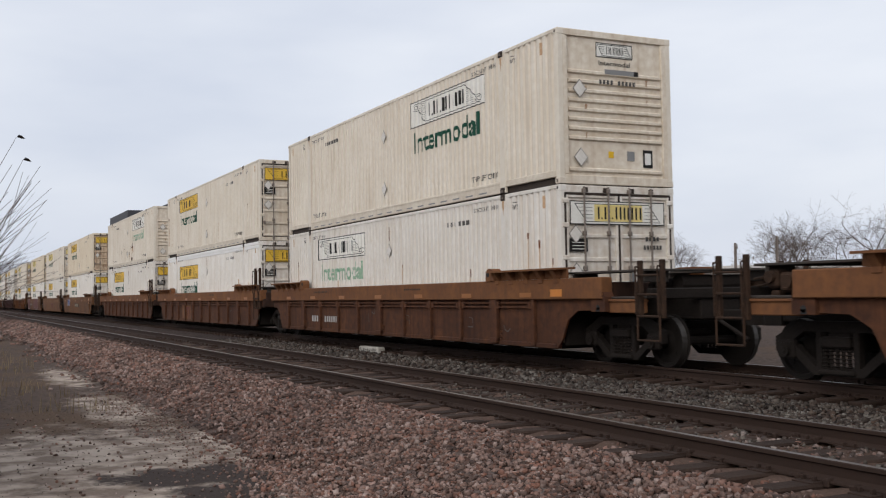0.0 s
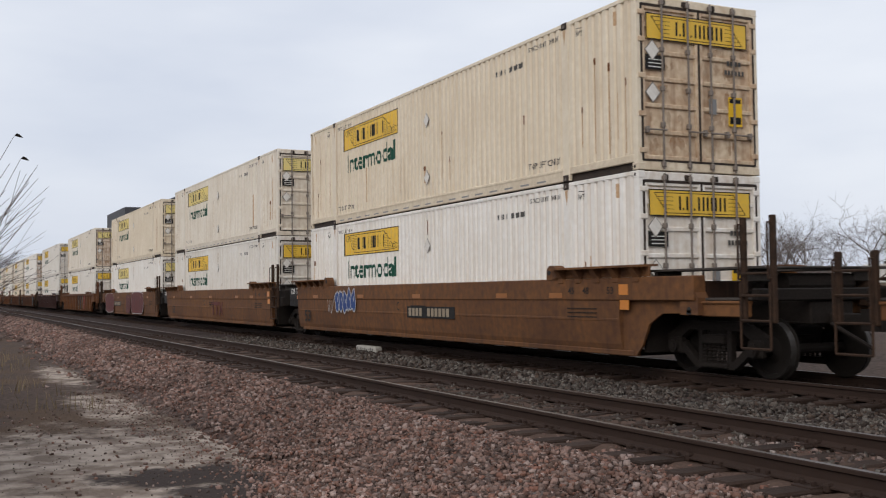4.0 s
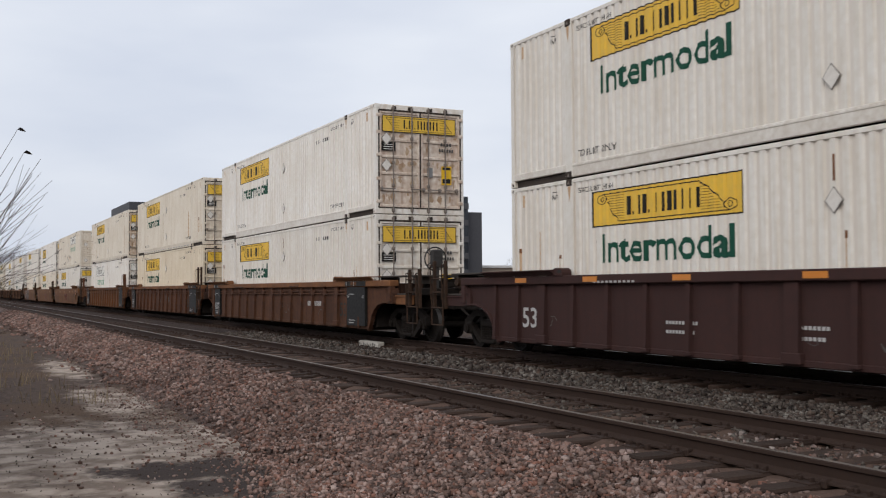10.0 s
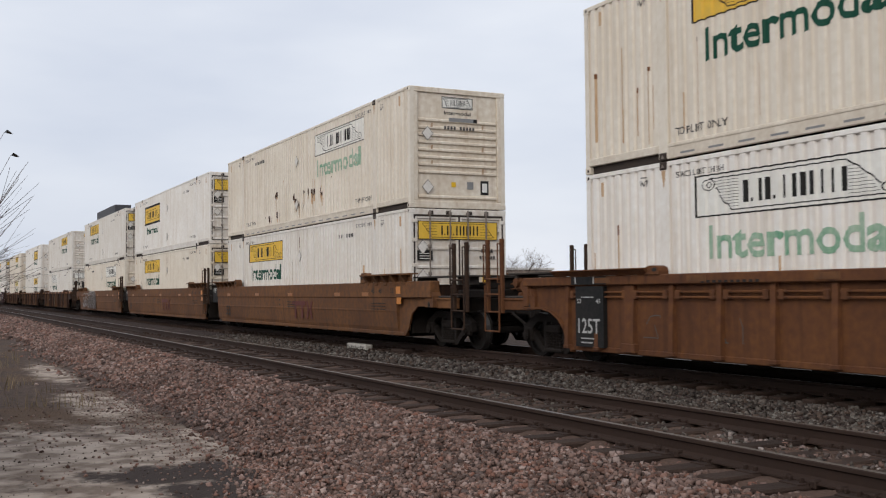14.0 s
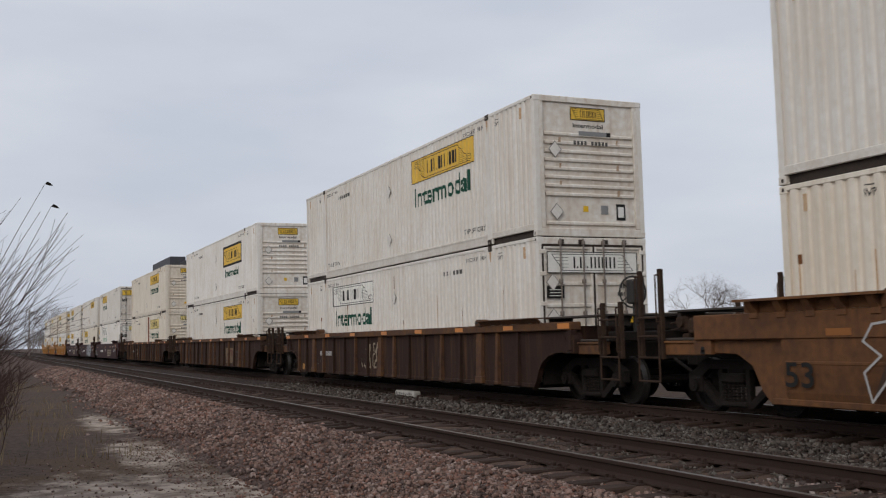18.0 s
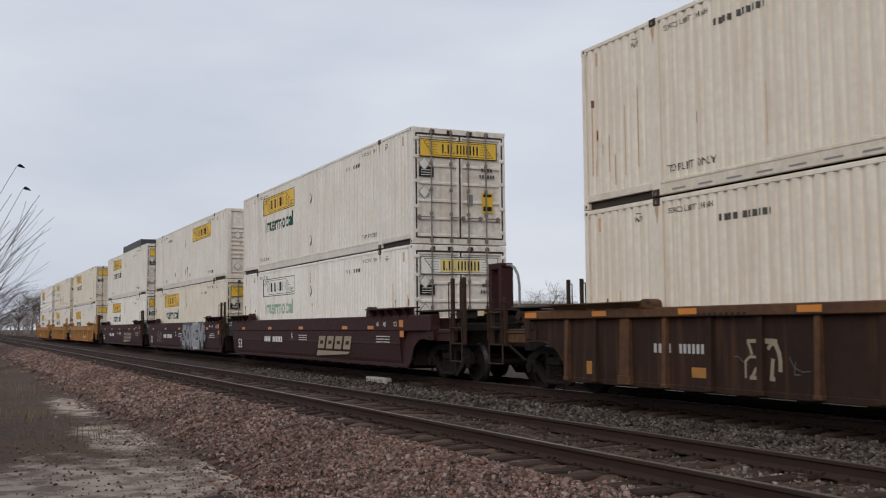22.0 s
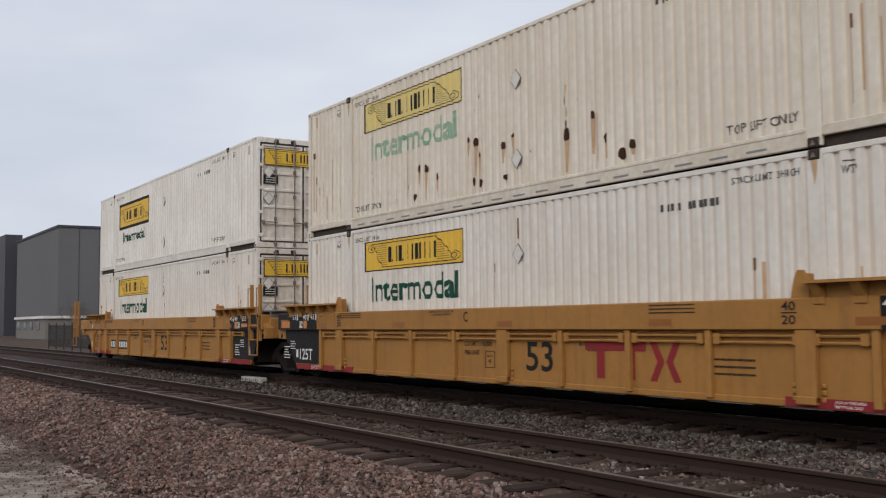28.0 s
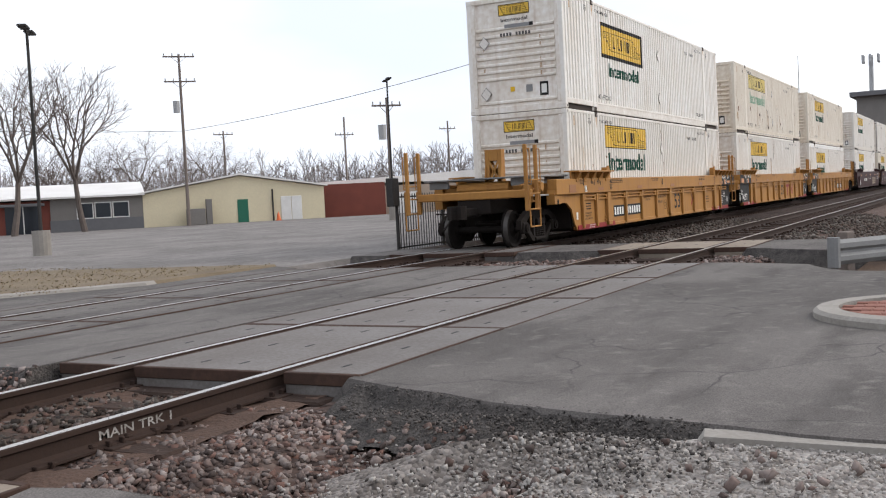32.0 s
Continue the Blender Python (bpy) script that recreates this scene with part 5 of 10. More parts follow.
    for p in POSTS:
        put("casting_stain", "cstain", lambda: Geo().add([(-0.05, -0.016, TALL - 0.13), (0.05, -0.016, TALL - 0.13), (0.035, -0.016, TALL - 0.30), (0.0, -0.016, TALL - 0.42), (-0.03, -0.016, TALL - 0.26)], [(0, 1, 2, 3, 4)]).mesh("casting_stain", [M["rust_run"]]), Matrix.Translation((p, -HALF, 0)))
    if level == "lower":
        put("red_tag", ("tag", door_front), lambda: wall_strip(Geo(), dx - 0.02, dx + 0.02, 2.28, 2.62, 0.006).mesh("red_tag", [M["rust"]]))
    if "spots" in marks:
        put("rust_spots", ("spots", seed), lambda: make_spots(seed), label="rust spots with runs")
    if "runs" in marks or tone == "tan" or seed % 2:
        put("rust_runs", ("runs", seed % 5), lambda: make_runs(seed % 5), label="thin rust runs")
    if "panel" in marks:
        put("repair_panel", "panel", make_panel, label="brown unpainted repair panel")
    return root


# ---- well cars ----
SIDE = -1.50


def reach(kind, end, front):
    """How far a side runs out past the stack at one of its ends."""
    if end == "coupler":
        return 1.65
    return (0.25 if front else 0.40) if kind == "smooth" else 1.05


def slim(kind):
    """Cars with a narrow top chord over tall ribs."""
    return kind in ("close", "bare")


def make_side(kind, ends, far):
    """A side sill of the well with its arches over the trucks; ends: how the front and rear end stand."""
    s = 1 if far else -1
    y0, y1 = (1.46, 1.50) if far else (-1.50, -1.46)
    f, r = reach(kind, ends[0], True), reach(kind, ends[1], False)
    arch = [(0.12, 0.24), (0.30, 0.42), (0.48, 0.76), (0.80, 0.93), (None, 0.95), (None, 1.16)]
    square = [(0.06, 0.24), (0.20, 0.34), (None, 0.48), (None, 1.16)]

    if slim(kind):
        arch = [(0.12, 0.24), (0.26, 0.42), (0.36, 0.62), (0.52, 0.78), (0.76, 0.90), (1.05, 0.96), (None, 0.97), (None, 1.36)]

    def edge(end, n):
        pts = square if kind == "smooth" and end != "coupler" else arch
        return [(n if a is None else a, b) for a, b in pts]
    g = Geo()
    g.prism(edge(ends[0], f) + [(-LONG - a, b) for a, b in reversed(edge(ends[1], r))], "y", y0, y1)
    if kind == "smooth":
        x1 = f if ends[0] != "coupler" else -0.2
        x0 = -LONG - r if ends[1] != "coupler" else -LONG + 0.2
        g.prism([(s * 1.50, 0.30), (s * 1.535, 0.42), (s * 1.575, 0.80), (s * 1.58, 1.16), (s * 1.49, 1.16)], "x", x0, x1)
        g.prism([(s * 1.575, 0.79), (s * 1.582, 0.80), (s * 1.582, 0.83), (s * 1.575, 0.84)], "x", x0 + 0.05, x1 - 0.05)
    g.box(0.1, -LONG - 0.1, s * 1.52, s * 1.38, 0.24, 0.33, 0.012)
    return g.mesh("side_sill", [])


def make_chord(kind, ends, far):
    s = 1 if far else -1
    g = Geo()
    g.box(-LONG - reach(kind, ends[1], False), reach(kind, ends[0], True), s * 1.60, s * 1.36, 1.345 if slim(kind) else 1.13, 1.50, 0.015)
    return g


def make_rear_plate():
    """The dark deck side behind a square end, over the shared truck."""
    g = Geo()
    g.box(0.38, 1.45, -1.50, -1.44, 0.92, 1.48, 0.012)
    g.box(0.38, 1.45, 1.44, 1.50, 0.92, 1.48, 0.012)
    g.box(0.38, 0.62, -1.46, 1.46, 0.50, 0.95, 0.02)
    return g


def make_wing(plates=True):
    """The flared guide flange over an end of the well, its bracket plate at x = 0, running to +x."""
    g = Geo()
    if plates:
        g.prism([(-1.55, 1.505), (-1.51, 1.505), (-1.51, 1.66), (-1.55, 1.66)], "x", 0.0, 2.6)
        g.prism([(-1.76, 1.655), (-1.36, 1.665), (-1.36, 1.70), (-1.76, 1.69)], "x", 0.0, 2.6)
    else:
        g.prism([(-1.60, 1.505), (-1.56, 1.505), (-1.66, 1.66), (-1.70, 1.66)], "x", 0.0, 2.6)
        g.prism([(-1.72, 1.655), (-1.36, 1.655), (-1.36, 1.69), (-1.72, 1.69)], "x", 0.0, 2.6)
    for x in (0.18, 0.72, 1.26, 1.80, 2.34):
        if plates:
            g.box(x - 0.08, x + 0.08, -1.618, -1.595, 1.42, 1.53, 0.008)
            g.prism([(-1.618, 1.50), (-1.55, 1.50), (-1.55, 1.66), (-1.72, 1.66), (-1.70, 1.62)], "x", x - 0.065, x + 0.065)
        else:
            g.prism([(-1.61, 1.50), (-1.58, 1.50), (-1.66, 1.655), (-1.70, 1.655)], "x", x - 0.07, x + 0.07)
    return g


def make_bracket():
    g = Geo()
    g.prism([(-0.16, 1.50), (0.10, 1.50), (0.10, 1.70), (0.02, 1.82), (-0.06, 1.82), (-0.11, 1.72)], "y", -1.58, -1.545)
    g.prism([(-0.06, 1.50), (0.06, 1.50), (0.03, 1.78), (-0.03, 1.78)], "y", -1.545, -1.40)
    return g


def make_rolled_bracket():
    """The guide flange's rounded end of the older cars; its open eye is a disc painted shadow-dark."""
    g = Geo()
    g.prism([(-0.20, 1.495), (0.14, 1.495), (0.14, 1.60), (0.10, 1.70), (0.02, 1.745), (-0.10, 1.745), (-0.18, 1.69), (-0.20, 1.60)], "y", -1.62, -1.42)
    g.tube((-0.11, -1.626, 1.63), (-0.11, -1.61, 1.63), 0.055, 12, m=1)
    g.box(-0.02, 0.11, -1.628, -1.61, 1.50, 1.545, 0.008)
    return g


def make_post_rib(big):
    g = Geo()
    if big:
        g.box(-0.14, 0.14, -1.585, -1.495, 0.30, 1.14, 0.015)
        g.box(-0.14, 0.14, -1.60, -1.50, 0.28, 0.38, 0.012)
        for s in (-1, 1):
            for z in (0.34, 0.42, 0.50):
                g.box(s * 0.20 - 0.03, s * 0.20 + 0.03, -1.535, -1.495, z - 0.028, z + 0.028, 0.012)
    else:
        g.box(-0.05, 0.05, -1.575, -1.495, 0.28, 1.14, 0.012)
    return g


def make_tall_rib(big):
    """A pressed rib standing further out towards its foot."""
    g = Geo()
    w = 0.13 if big else 0.05
    g.prism([(-1.495, 0.27), (-1.59, 0.29), (-1.59, 0.36), (-1.555, 1.35), (-1.495, 1.35)], "x", -w, w)
    if big:
        g.box(-0.17, 0.17, -1.60, -1.50, 0.27, 0.42, 0.012)
    else:
        g.box(-0.075, 0.075, -1.60, -1.50, 0.27, 0.33, 0.01)
    return g


def make_arch_lip(n):
    """The flange round the arch over a truck."""
    g = Geo()
    pts = [(0.12, 0.24), (0.26, 0.42), (0.36, 0.62), (0.52, 0.78), (0.76, 0.90), (1.05, 0.96), (n, 0.97)]
    g.prism(pts + [(a + 0.012, b - 0.03) for a, b in reversed(pts)], "y", -1.57, -1.46)
    return g


def make_conduit(x0, x1, lift=0.0):
    g = Geo()
    for z in (0.98 + lift, 1.06 + lift):
        g.tube((x0, -1.545, z), (x1, -1.545, z), 0.018, 6)
    for x in (x0 + 0.06, x1 - 0.06):
        g.box(x - 0.05, x + 0.05, -1.565, -1.50, 0.95 + lift, 1.09 + lift, 0.01)
    return g


def make_ladder(top=2.28, bottom=0.48, width=0.56):
    """Stiles, rungs and grab irons; the first stile at x = 0, at y = 0."""
    g = Geo()
    for x in (0.0,):
        g.box(x - 0.04, x + 0.04, -0.03, 0.05, bottom + 0.35, top, 0.012)
        g.tube((x, -0.06, bottom), (x, -0.06, bottom + 0.9), 0.018, 6)
        g.tube((x, -0.09, top - 0.1), (x, -0.09, top - 0.85), 0.014, 6)
        g.tube((x, -0.09, top - 0.1), (x, 0.0, top - 0.1), 0.014, 6)
        g.tube((x, -0.09, top - 0.85), (x, 0.0, top - 0.85), 0.014, 6)
    return g


def rungs(put, ladder, bottom=0.48, width=0.56):
    part("stile", ladder.data, None, ladder).matrix_basis = Matrix.Translation((width, 0, 0))
    for z in (bottom, bottom + 0.38, bottom + 0.72, bottom + 1.02):
        put("rung", ("rung", width), lambda: Geo().tube((0, -0.06, 0), (width, -0.06, 0), 0.018, 6), Matrix.Translation((0, 0, z)), ladder)


def make_platform(coupler):
    """The deck beams over the truck, from x = 0 outwards."""
    n = 1.55 if coupler else 1.15
    g = Geo().box(0.2, n, -1.40, 1.40, 1.14, 1.42, 0.02)
    if not coupler:
        g.box(0.55, n, -1.50, -1.15, 0.90, 1.20, 0.03)
        g.box(0.55, n, 1.15, 1.50, 0.90, 1.20, 0.03)
    return g


def make_end_beam():
    """The cross beam under a coupler end's edge with its reservoir."""
    g = Geo()
    g.box(2.66, 2.80, -1.44, 1.44, 1.12, 1.30, 0.02)
    g.tube((2.35, -0.55, 1.38), (2.35, 0.75, 1.38), 0.14, 12)
    return g


def make_jacking_pad():
    """A cast block under the chord's end, at x = 0, y = 0; its key-hole is painted shadow-dark."""
    g = Geo()
    g.prism([(-0.20, 0.92), (0.20, 0.92), (0.20, 1.17), (0.12, 1.30), (-0.12, 1.30), (-0.20, 1.17)], "y", -0.06, 0.14)
    for x in (-0.11, 0.0, 0.11):
        g.prism([(x - 0.05, 1.17), (x + 0.05, 1.17), (x, 1.29)], "y", -0.085, -0.06)
    g.tube((0, -0.064, 0.99), (0, -0.05, 0.99), 0.05, 12, m=1)
    g.box(-0.05, 0.05, -0.064, -0.05, 0.925, 0.99, 0, 1)
    return g


def make_brake_valve():
    """The cast brake valve with its flanges and pipes, at x = 0, y = 0."""
    g = Geo()
    g.box(-0.30, 0.02, -0.10, 0.16, 1.22, 1.50, 0.04)
    g.tube((-0.17, -0.16, 1.37), (-0.17, -0.08, 1.37), 0.10, 10)
    g.tube((-0.22, -0.14, 1.28), (-0.12, -0.14, 1.28), 0.03, 6)
    g.box(0.06, 0.28, -0.08, 0.16, 1.28, 1.54, 0.04)
    g.tube((0.17, -0.14, 1.44), (0.17, -0.06, 1.44), 0.085, 10)
    g.box(0.08, 0.24, -0.05, 0.12, 1.02, 1.26, 0.03)
    g.tube((0.30, 0.0, 1.35), (0.62, 0.0, 1.30), 0.018, 6)
    g.tube((0.30, 0.04, 1.45), (0.62, 0.04, 1.42), 0.018, 6)
    g.tube((-0.35, 0.0, 1.26), (-0.7, 0.02, 1.22), 0.018, 6)
    g.tube((-0.05, -0.02, 1.05), (0.35, -0.02, 1.03), 0.022, 6)
    return g


def make_walkway(coupler):
    g = Geo()
    n = 2.6 if coupler else 1.1
    y = -1.35
    g.box(0.25, n, y, -0.75, 1.575, 1.61, 0.006)
    for x in (0.4, n - 0.2):
        g.box(x - 0.04, x + 0.04, -1.30, -0.80, 1.40, 1.575, 0.01)
    if coupler:
        g.box(n - 0.5, n, -0.75, 0.75, 1.575, 1.61, 0.006)
    return g


def make_end_plate():
    """An upright steel bracket box with crossed braces in its opening, standing across the deck."""
    g = Geo()
    w, z0, z1, d = 0.20, 1.35, 2.26, 0.16
    for x in (0.0, d):
        for a, b in ((-w, -0.11), (0.11, w)):
            g.box(x - 0.012, x + 0.012, a, b, z0, z1, 0.008)
        g.box(x - 0.012, x + 0.012, -0.11, 0.11, 2.00, z1, 0.008)
        g.box(x - 0.012, x + 0.012, -0.11, 0.11, z0, 1.52, 0.008)
        for a, b in ((-0.12, 0.12), (0.12, -0.12)):
            g.prism(line_quad((a, 1.52), (b, 2.00), 0.05), "x", x - 0.008, x + 0.008)
    for y in (-w, w):
        g.prism([(-0.05, z0), (d + 0.08, z0), (d + 0.08, 1.62), (d + 0.02, 1.95), (d + 0.02, z1), (0.0, z1), (0.0, 1.62)], "y", y - 0.012, y + 0.012)
    g.box(-0.01, d + 0.02, -w, w, z1 - 0.02, z1, 0.006)
    return g


def make_handrail(top, x1):
    g = Geo()
    for x in (0, x1):
        g.tube((x, 0, 1.2), (x, 0, top), 0.022, 6)
    g.tube((0, 0, top), (x1, 0, top), 0.022, 6)
    g.tube((0, 0, top - 0.4), (x1, 0, top - 0.4), 0.016, 6)
    return g


def make_brake_wheel():
    g = Geo()
    g.ring((0, 0, 0), "x", 0.28, 0.018, 24, 6)
    for k in range(5):
        a = 2 * math.pi * k / 5
        g.tube((0, 0, 0), (0, 0.28 * math.cos(a), 0.28 * math.sin(a)), 0.012, 5)
    g.box(-0.02, 0.16, -0.14, 0.14, -0.22, 0.22, 0.03)
    g.box(0.04, 0.12, -0.05, 0.05, -0.75, -0.2, 0.01)
    return g


def make_coupler():
    g = Geo()
    g.box(0, 0.75, -0.09, 0.09, 0.76, 0.94, 0.02)
    g.prism([(0.62, -0.14), (0.95, -0.20), (1.02, -0.06), (0.92, 0.02), (0.98, 0.16), (0.86, 0.22), (0.62, 0.12)], "z", 0.70, 1.0)
    g.tube((0.3, -0.35, 0.80), (0.95, -0.30, 0.48), 0.03, 6)
    g.tube((-0.4, -1.2, 0.82), (-0.15, 0.0, 0.80), 0.018, 6)
    return g


def make_floor():
    g = Geo()
    g.box(-LONG + 0.1, -0.1, -1.40, 1.40, 0.26, 0.33)
    for i in range(14):
        x = -0.6 - i * 1.15
        g.box(x - 0.12, x + 0.12, -1.42, 1.42, 0.20, 0.30, 0.01)
    for x in (0.22, -LONG - 0.22):
        g.box(x - 0.05, x + 0.05, -1.38, 1.38, 0.30, 1.35, 0.01)
    return g


def make_sideframe():
    g = Geo()
    g.prism([(-1.08, 0.40), (-1.08, 0.60), (-0.62, 0.82), (0.62, 0.82), (1.08, 0.60), (1.08, 0.40), (0.86, 0.50), (0.56, 0.68), (-0.56, 0.68), (-0.86, 0.50)], "y", -0.06, 0.06)
    g.prism([(-0.86, 0.44), (-0.42, 0.11), (0.42, 0.11), (0.86, 0.44), (0.76, 0.52), (0.38, 0.22), (-0.38, 0.22), (-0.76, 0.52)], "y", -0.055, 0.055)
    for s in (-1, 1):
        g.box(s * 0.26, s * 0.36, -0.06, 0.05, 0.18, 0.72, 0.012)
        g.box(s * 0.87 - 0.15, s * 0.87 + 0.15, -0.10, 0.02, 0.30, 0.56, 0.03)
        g.tube((s * 0.87, -0.15, 0.42), (s * 0.87, 0.0, 0.42), 0.10, 12)
        g.tube((s * 0.87, -0.165, 0.42), (s * 0.87, -0.15, 0.42), 0.055, 8)
    for i in range(5):
        x = -0.20 + i * 0.10
        g.tube((x, -0.05, 0.20), (x, -0.05, 0.46), 0.030, 7)
        for z in (0.235, 0.285, 0.335, 0.385, 0.435):
            g.ring((x, -0.05, z), "z", 0.038, 0.012, 7, 3)
    g.box(-0.25, 0.25, -0.12, 0.08, 0.47, 0.62, 0.03)
    g.box(-0.30, 0.30, -0.10, 0.06, 0.12, 0.19, 0.02)
    return g.mesh("side_frame", [M["truck_steel"]])


def make_wheelset():
    """An axle with two wheels, centred on the axle."""
    g = Geo()
    g.tube((0, -0.95, 0), (0, 0.95, 0), 0.075, 10)
    for s in (-1, 1):
        prof = [(0.11, 0.60), (0.11, 0.83), (0.20, 0.76), (0.34, 0.755), (0.355, 0.80), (0.418, 0.80), (0.425, 0.70), (0.452, 0.685), (0.452, 0.66), (0.36, 0.66), (0.20, 0.64)]
        n = 28
        v = []
        for k in range(n):
            a = 2 * math.pi * k / n
            v += [(r * math.cos(a), s * y, r * math.sin(a)) for r, y in prof]
        q = len(prof)
        for j in range(q):
            fs = [(k * q + j, ((k + 1) % n) * q + j, ((k + 1) % n) * q + (j + 1) % q, k * q + (j + 1) % q) for k in range(n)]
            if j == 0:
                base = len(g.v)
                g.add(v, fs, 0)
            else:
                g.f.extend([tuple(i + base for i in f) for f in fs])
                g.m.extend([1 if j == 5 else 0] * len(fs))
        for k in range(4):
            a = math.pi / 4 + k * math.pi / 2
            g.box(0.27 * math.cos(a) - 0.03, 0.27 * math.cos(a) + 0.03, s * 0.765, s * 0.755, 0.27 * math.sin(a) - 0.03, 0.27 * math.sin(a) + 0.03)
    return g.mesh("wheelset", [M["wheel_steel"], M["tread"]])


WHEELSETS = []


def truck(parent, x):
    t = part("truck", cached("bolster", lambda: Geo().box(-0.20, 0.20, -1.0, 1.0, 0.42, 0.72, 0.03).box(-0.7, 0.7, -0.3, 0.3, 0.5, 0.6, 0.03).tube((0, 0, 0.6), (0, 0, 0.85), 0.25, 14).mesh("truck", [M["truck_steel"]])), None, parent, "grimy black two-axle truck")
    t.matrix_basis = Matrix.Translation((x, 0, 0))
    for s in (-1, 1):
        f = part("side_frame", cached("sideframe", make_sideframe), None, t)
        f.matrix_basis = Matrix.Translation((0, s * 0.99, 0)) @ Matrix.Diagonal((1, -s, 1, 1))
    for a in (-0.87, 0.87):
        w = part("wheelset", cached("wheelset", make_wheelset), None, t)
        w.matrix_basis = Matrix.Translation((a, 0, 0.42))
        WHEELSETS.append((w, a))
    return t


def blob(g, cx, cz, w, h, n, r, y, m):
    """An uneven sprayed patch."""
    pts = []
    for i in range(n):
        a = 2 * math.pi * i / n
        k = r.uniform(0.78, 1.12)
        pts.append((cx + w / 2 * k * math.cos(a), cz + h / 2 * k * math.sin(a)))
    g.add([(a, y, b) for a, b in pts], [tuple(range(n))], m)


def stroke(g, pts, w, y, m):
    """A sprayed line of that width through points (x, z)."""
    for (a, b), (c, d) in zip(pts, pts[1:]):
        n = math.hypot(c - a, d - b) or 1
        px, pz = -(d - b) / n * w / 2, (c - a) / n * w / 2
        ex, ez = (c - a) / n * w / 3, (d - b) / n * w / 3
        g.add([(a + px - ex, y, b + pz - ez), (c + px + ex, y, d + pz + ez), (c - px + ex, y, d - pz + ez), (a - px - ex, y, b - pz - ez)], [(0, 1, 2, 3)], m)


GLYPHS = ([[(0.85, 0.92), (0.30, 0.95), (0.15, 0.68), (0.50, 0.52), (0.82, 0.34), (0.62, 0.06), (0.12, 0.08)]],
          [[(0.50, 0.95), (0.15, 0.72), (0.14, 0.28), (0.50, 0.05), (0.86, 0.28), (0.85, 0.72), (0.50, 0.95)]],
          [[(0.22, 1.0), (0.20, 0.0)], [(0.88, 1.0), (0.32, 0.52), (0.95, 0.0)]],
          [[(0.85, 0.95), (0.22, 0.92), (0.20, 0.06), (0.90, 0.08)], [(0.22, 0.50), (0.72, 0.52)]],
          [[(0.06, 0.0), (0.16, 1.0), (0.50, 0.35), (0.84, 1.0), (0.94, 0.0)]])


def sprayed_letters(g, x0, x1, z0, z1, forms, seed, y, fill, line, w, edge):
    """Fat sprayed strokes with an outline, one glyph a cell."""
    r = random.Random(seed)
    step = (x1 - x0) / len(forms)
    runs = []
    for i, k in enumerate(forms):
        tilt = r.uniform(-0.08, 0.12)
        for run in GLYPHS[k]:
            runs.append([(x0 + step * (i + 0.02 + 0.96 * (a + tilt * (b - 0.5))) + r.uniform(-.03, .03) * step, z0 + (z1 - z0) * (0.10 + 0.80 * b) + r.uniform(-.04, .04) * (z1 - z0)) for a, b in run])
    for k, run in enumerate(runs):
        stroke(g, run, w + 2 * edge, y + 0.0001 * (k % 5), line)
    for k, run in enumerate(runs):
        stroke(g, run, w, y - 0.0015 - 0.0001 * (k % 5), fill)


def swirls(g, x0, x1, z0, z1, n, seed, y, m, w):
    """Sweeping sprayed curves of changing width, crossing one another."""
    r = random.Random(seed)
    for k in range(n):
        cx, cz = r.uniform(x0, x1), r.uniform(z0, z1)
        a, turn, rad = r.uniform(0, 6.28), r.choice((-1, 1)) * r.uniform(0.15, 0.5), r.uniform(0.06, 0.14)
        pts = []
        for i in range(r.choice((5, 7, 9))):
            pts.append((min(x1, max(x0, cx)), min(z1, max(z0, cz))))
            cx, cz = cx + rad * math.cos(a), cz + 1.5 * rad * math.sin(a)
            a += turn
        stroke(g, pts, w * r.uniform(0.6, 1.5), y - 0.00006 * k, m)


def puffs(g, x0, x1, z0, z1, n, seed, y, fill, line, w):
    """Fat rounded sprayed shapes in a row, each with a pale outline."""
    r = random.Random(seed)
    step = (x1 - x0) / n
    for i in range(n):
        cx, cz, pts = x0 + (i + 0.5) * step, (z0 + z1) / 2 + r.uniform(-.03, .03), []
        for k in range(16):
            a = 2 * math.pi * k / 16
            q = 1.0 + 0.16 * math.sin(3 * a + r.uniform(-.4, .4) + i) + 0.10 * math.sin(5 * a + 2 * i)
            pts.append((cx + 0.60 * step * q * math.cos(a), cz + 0.50 * (z1 - z0) * q * math.sin(a)))
        yy = y - 0.0006 * i
        g.add([(a, yy, b) for a, b in pts], [tuple(range(16))], fill)
        stroke(g, pts + pts[:1], w, yy - 0.0003, line)
        blob(g, cx + 0.08 * step, cz + 0.04, 0.16 * step, 0.16, 7, r, yy - 0.0004, line)


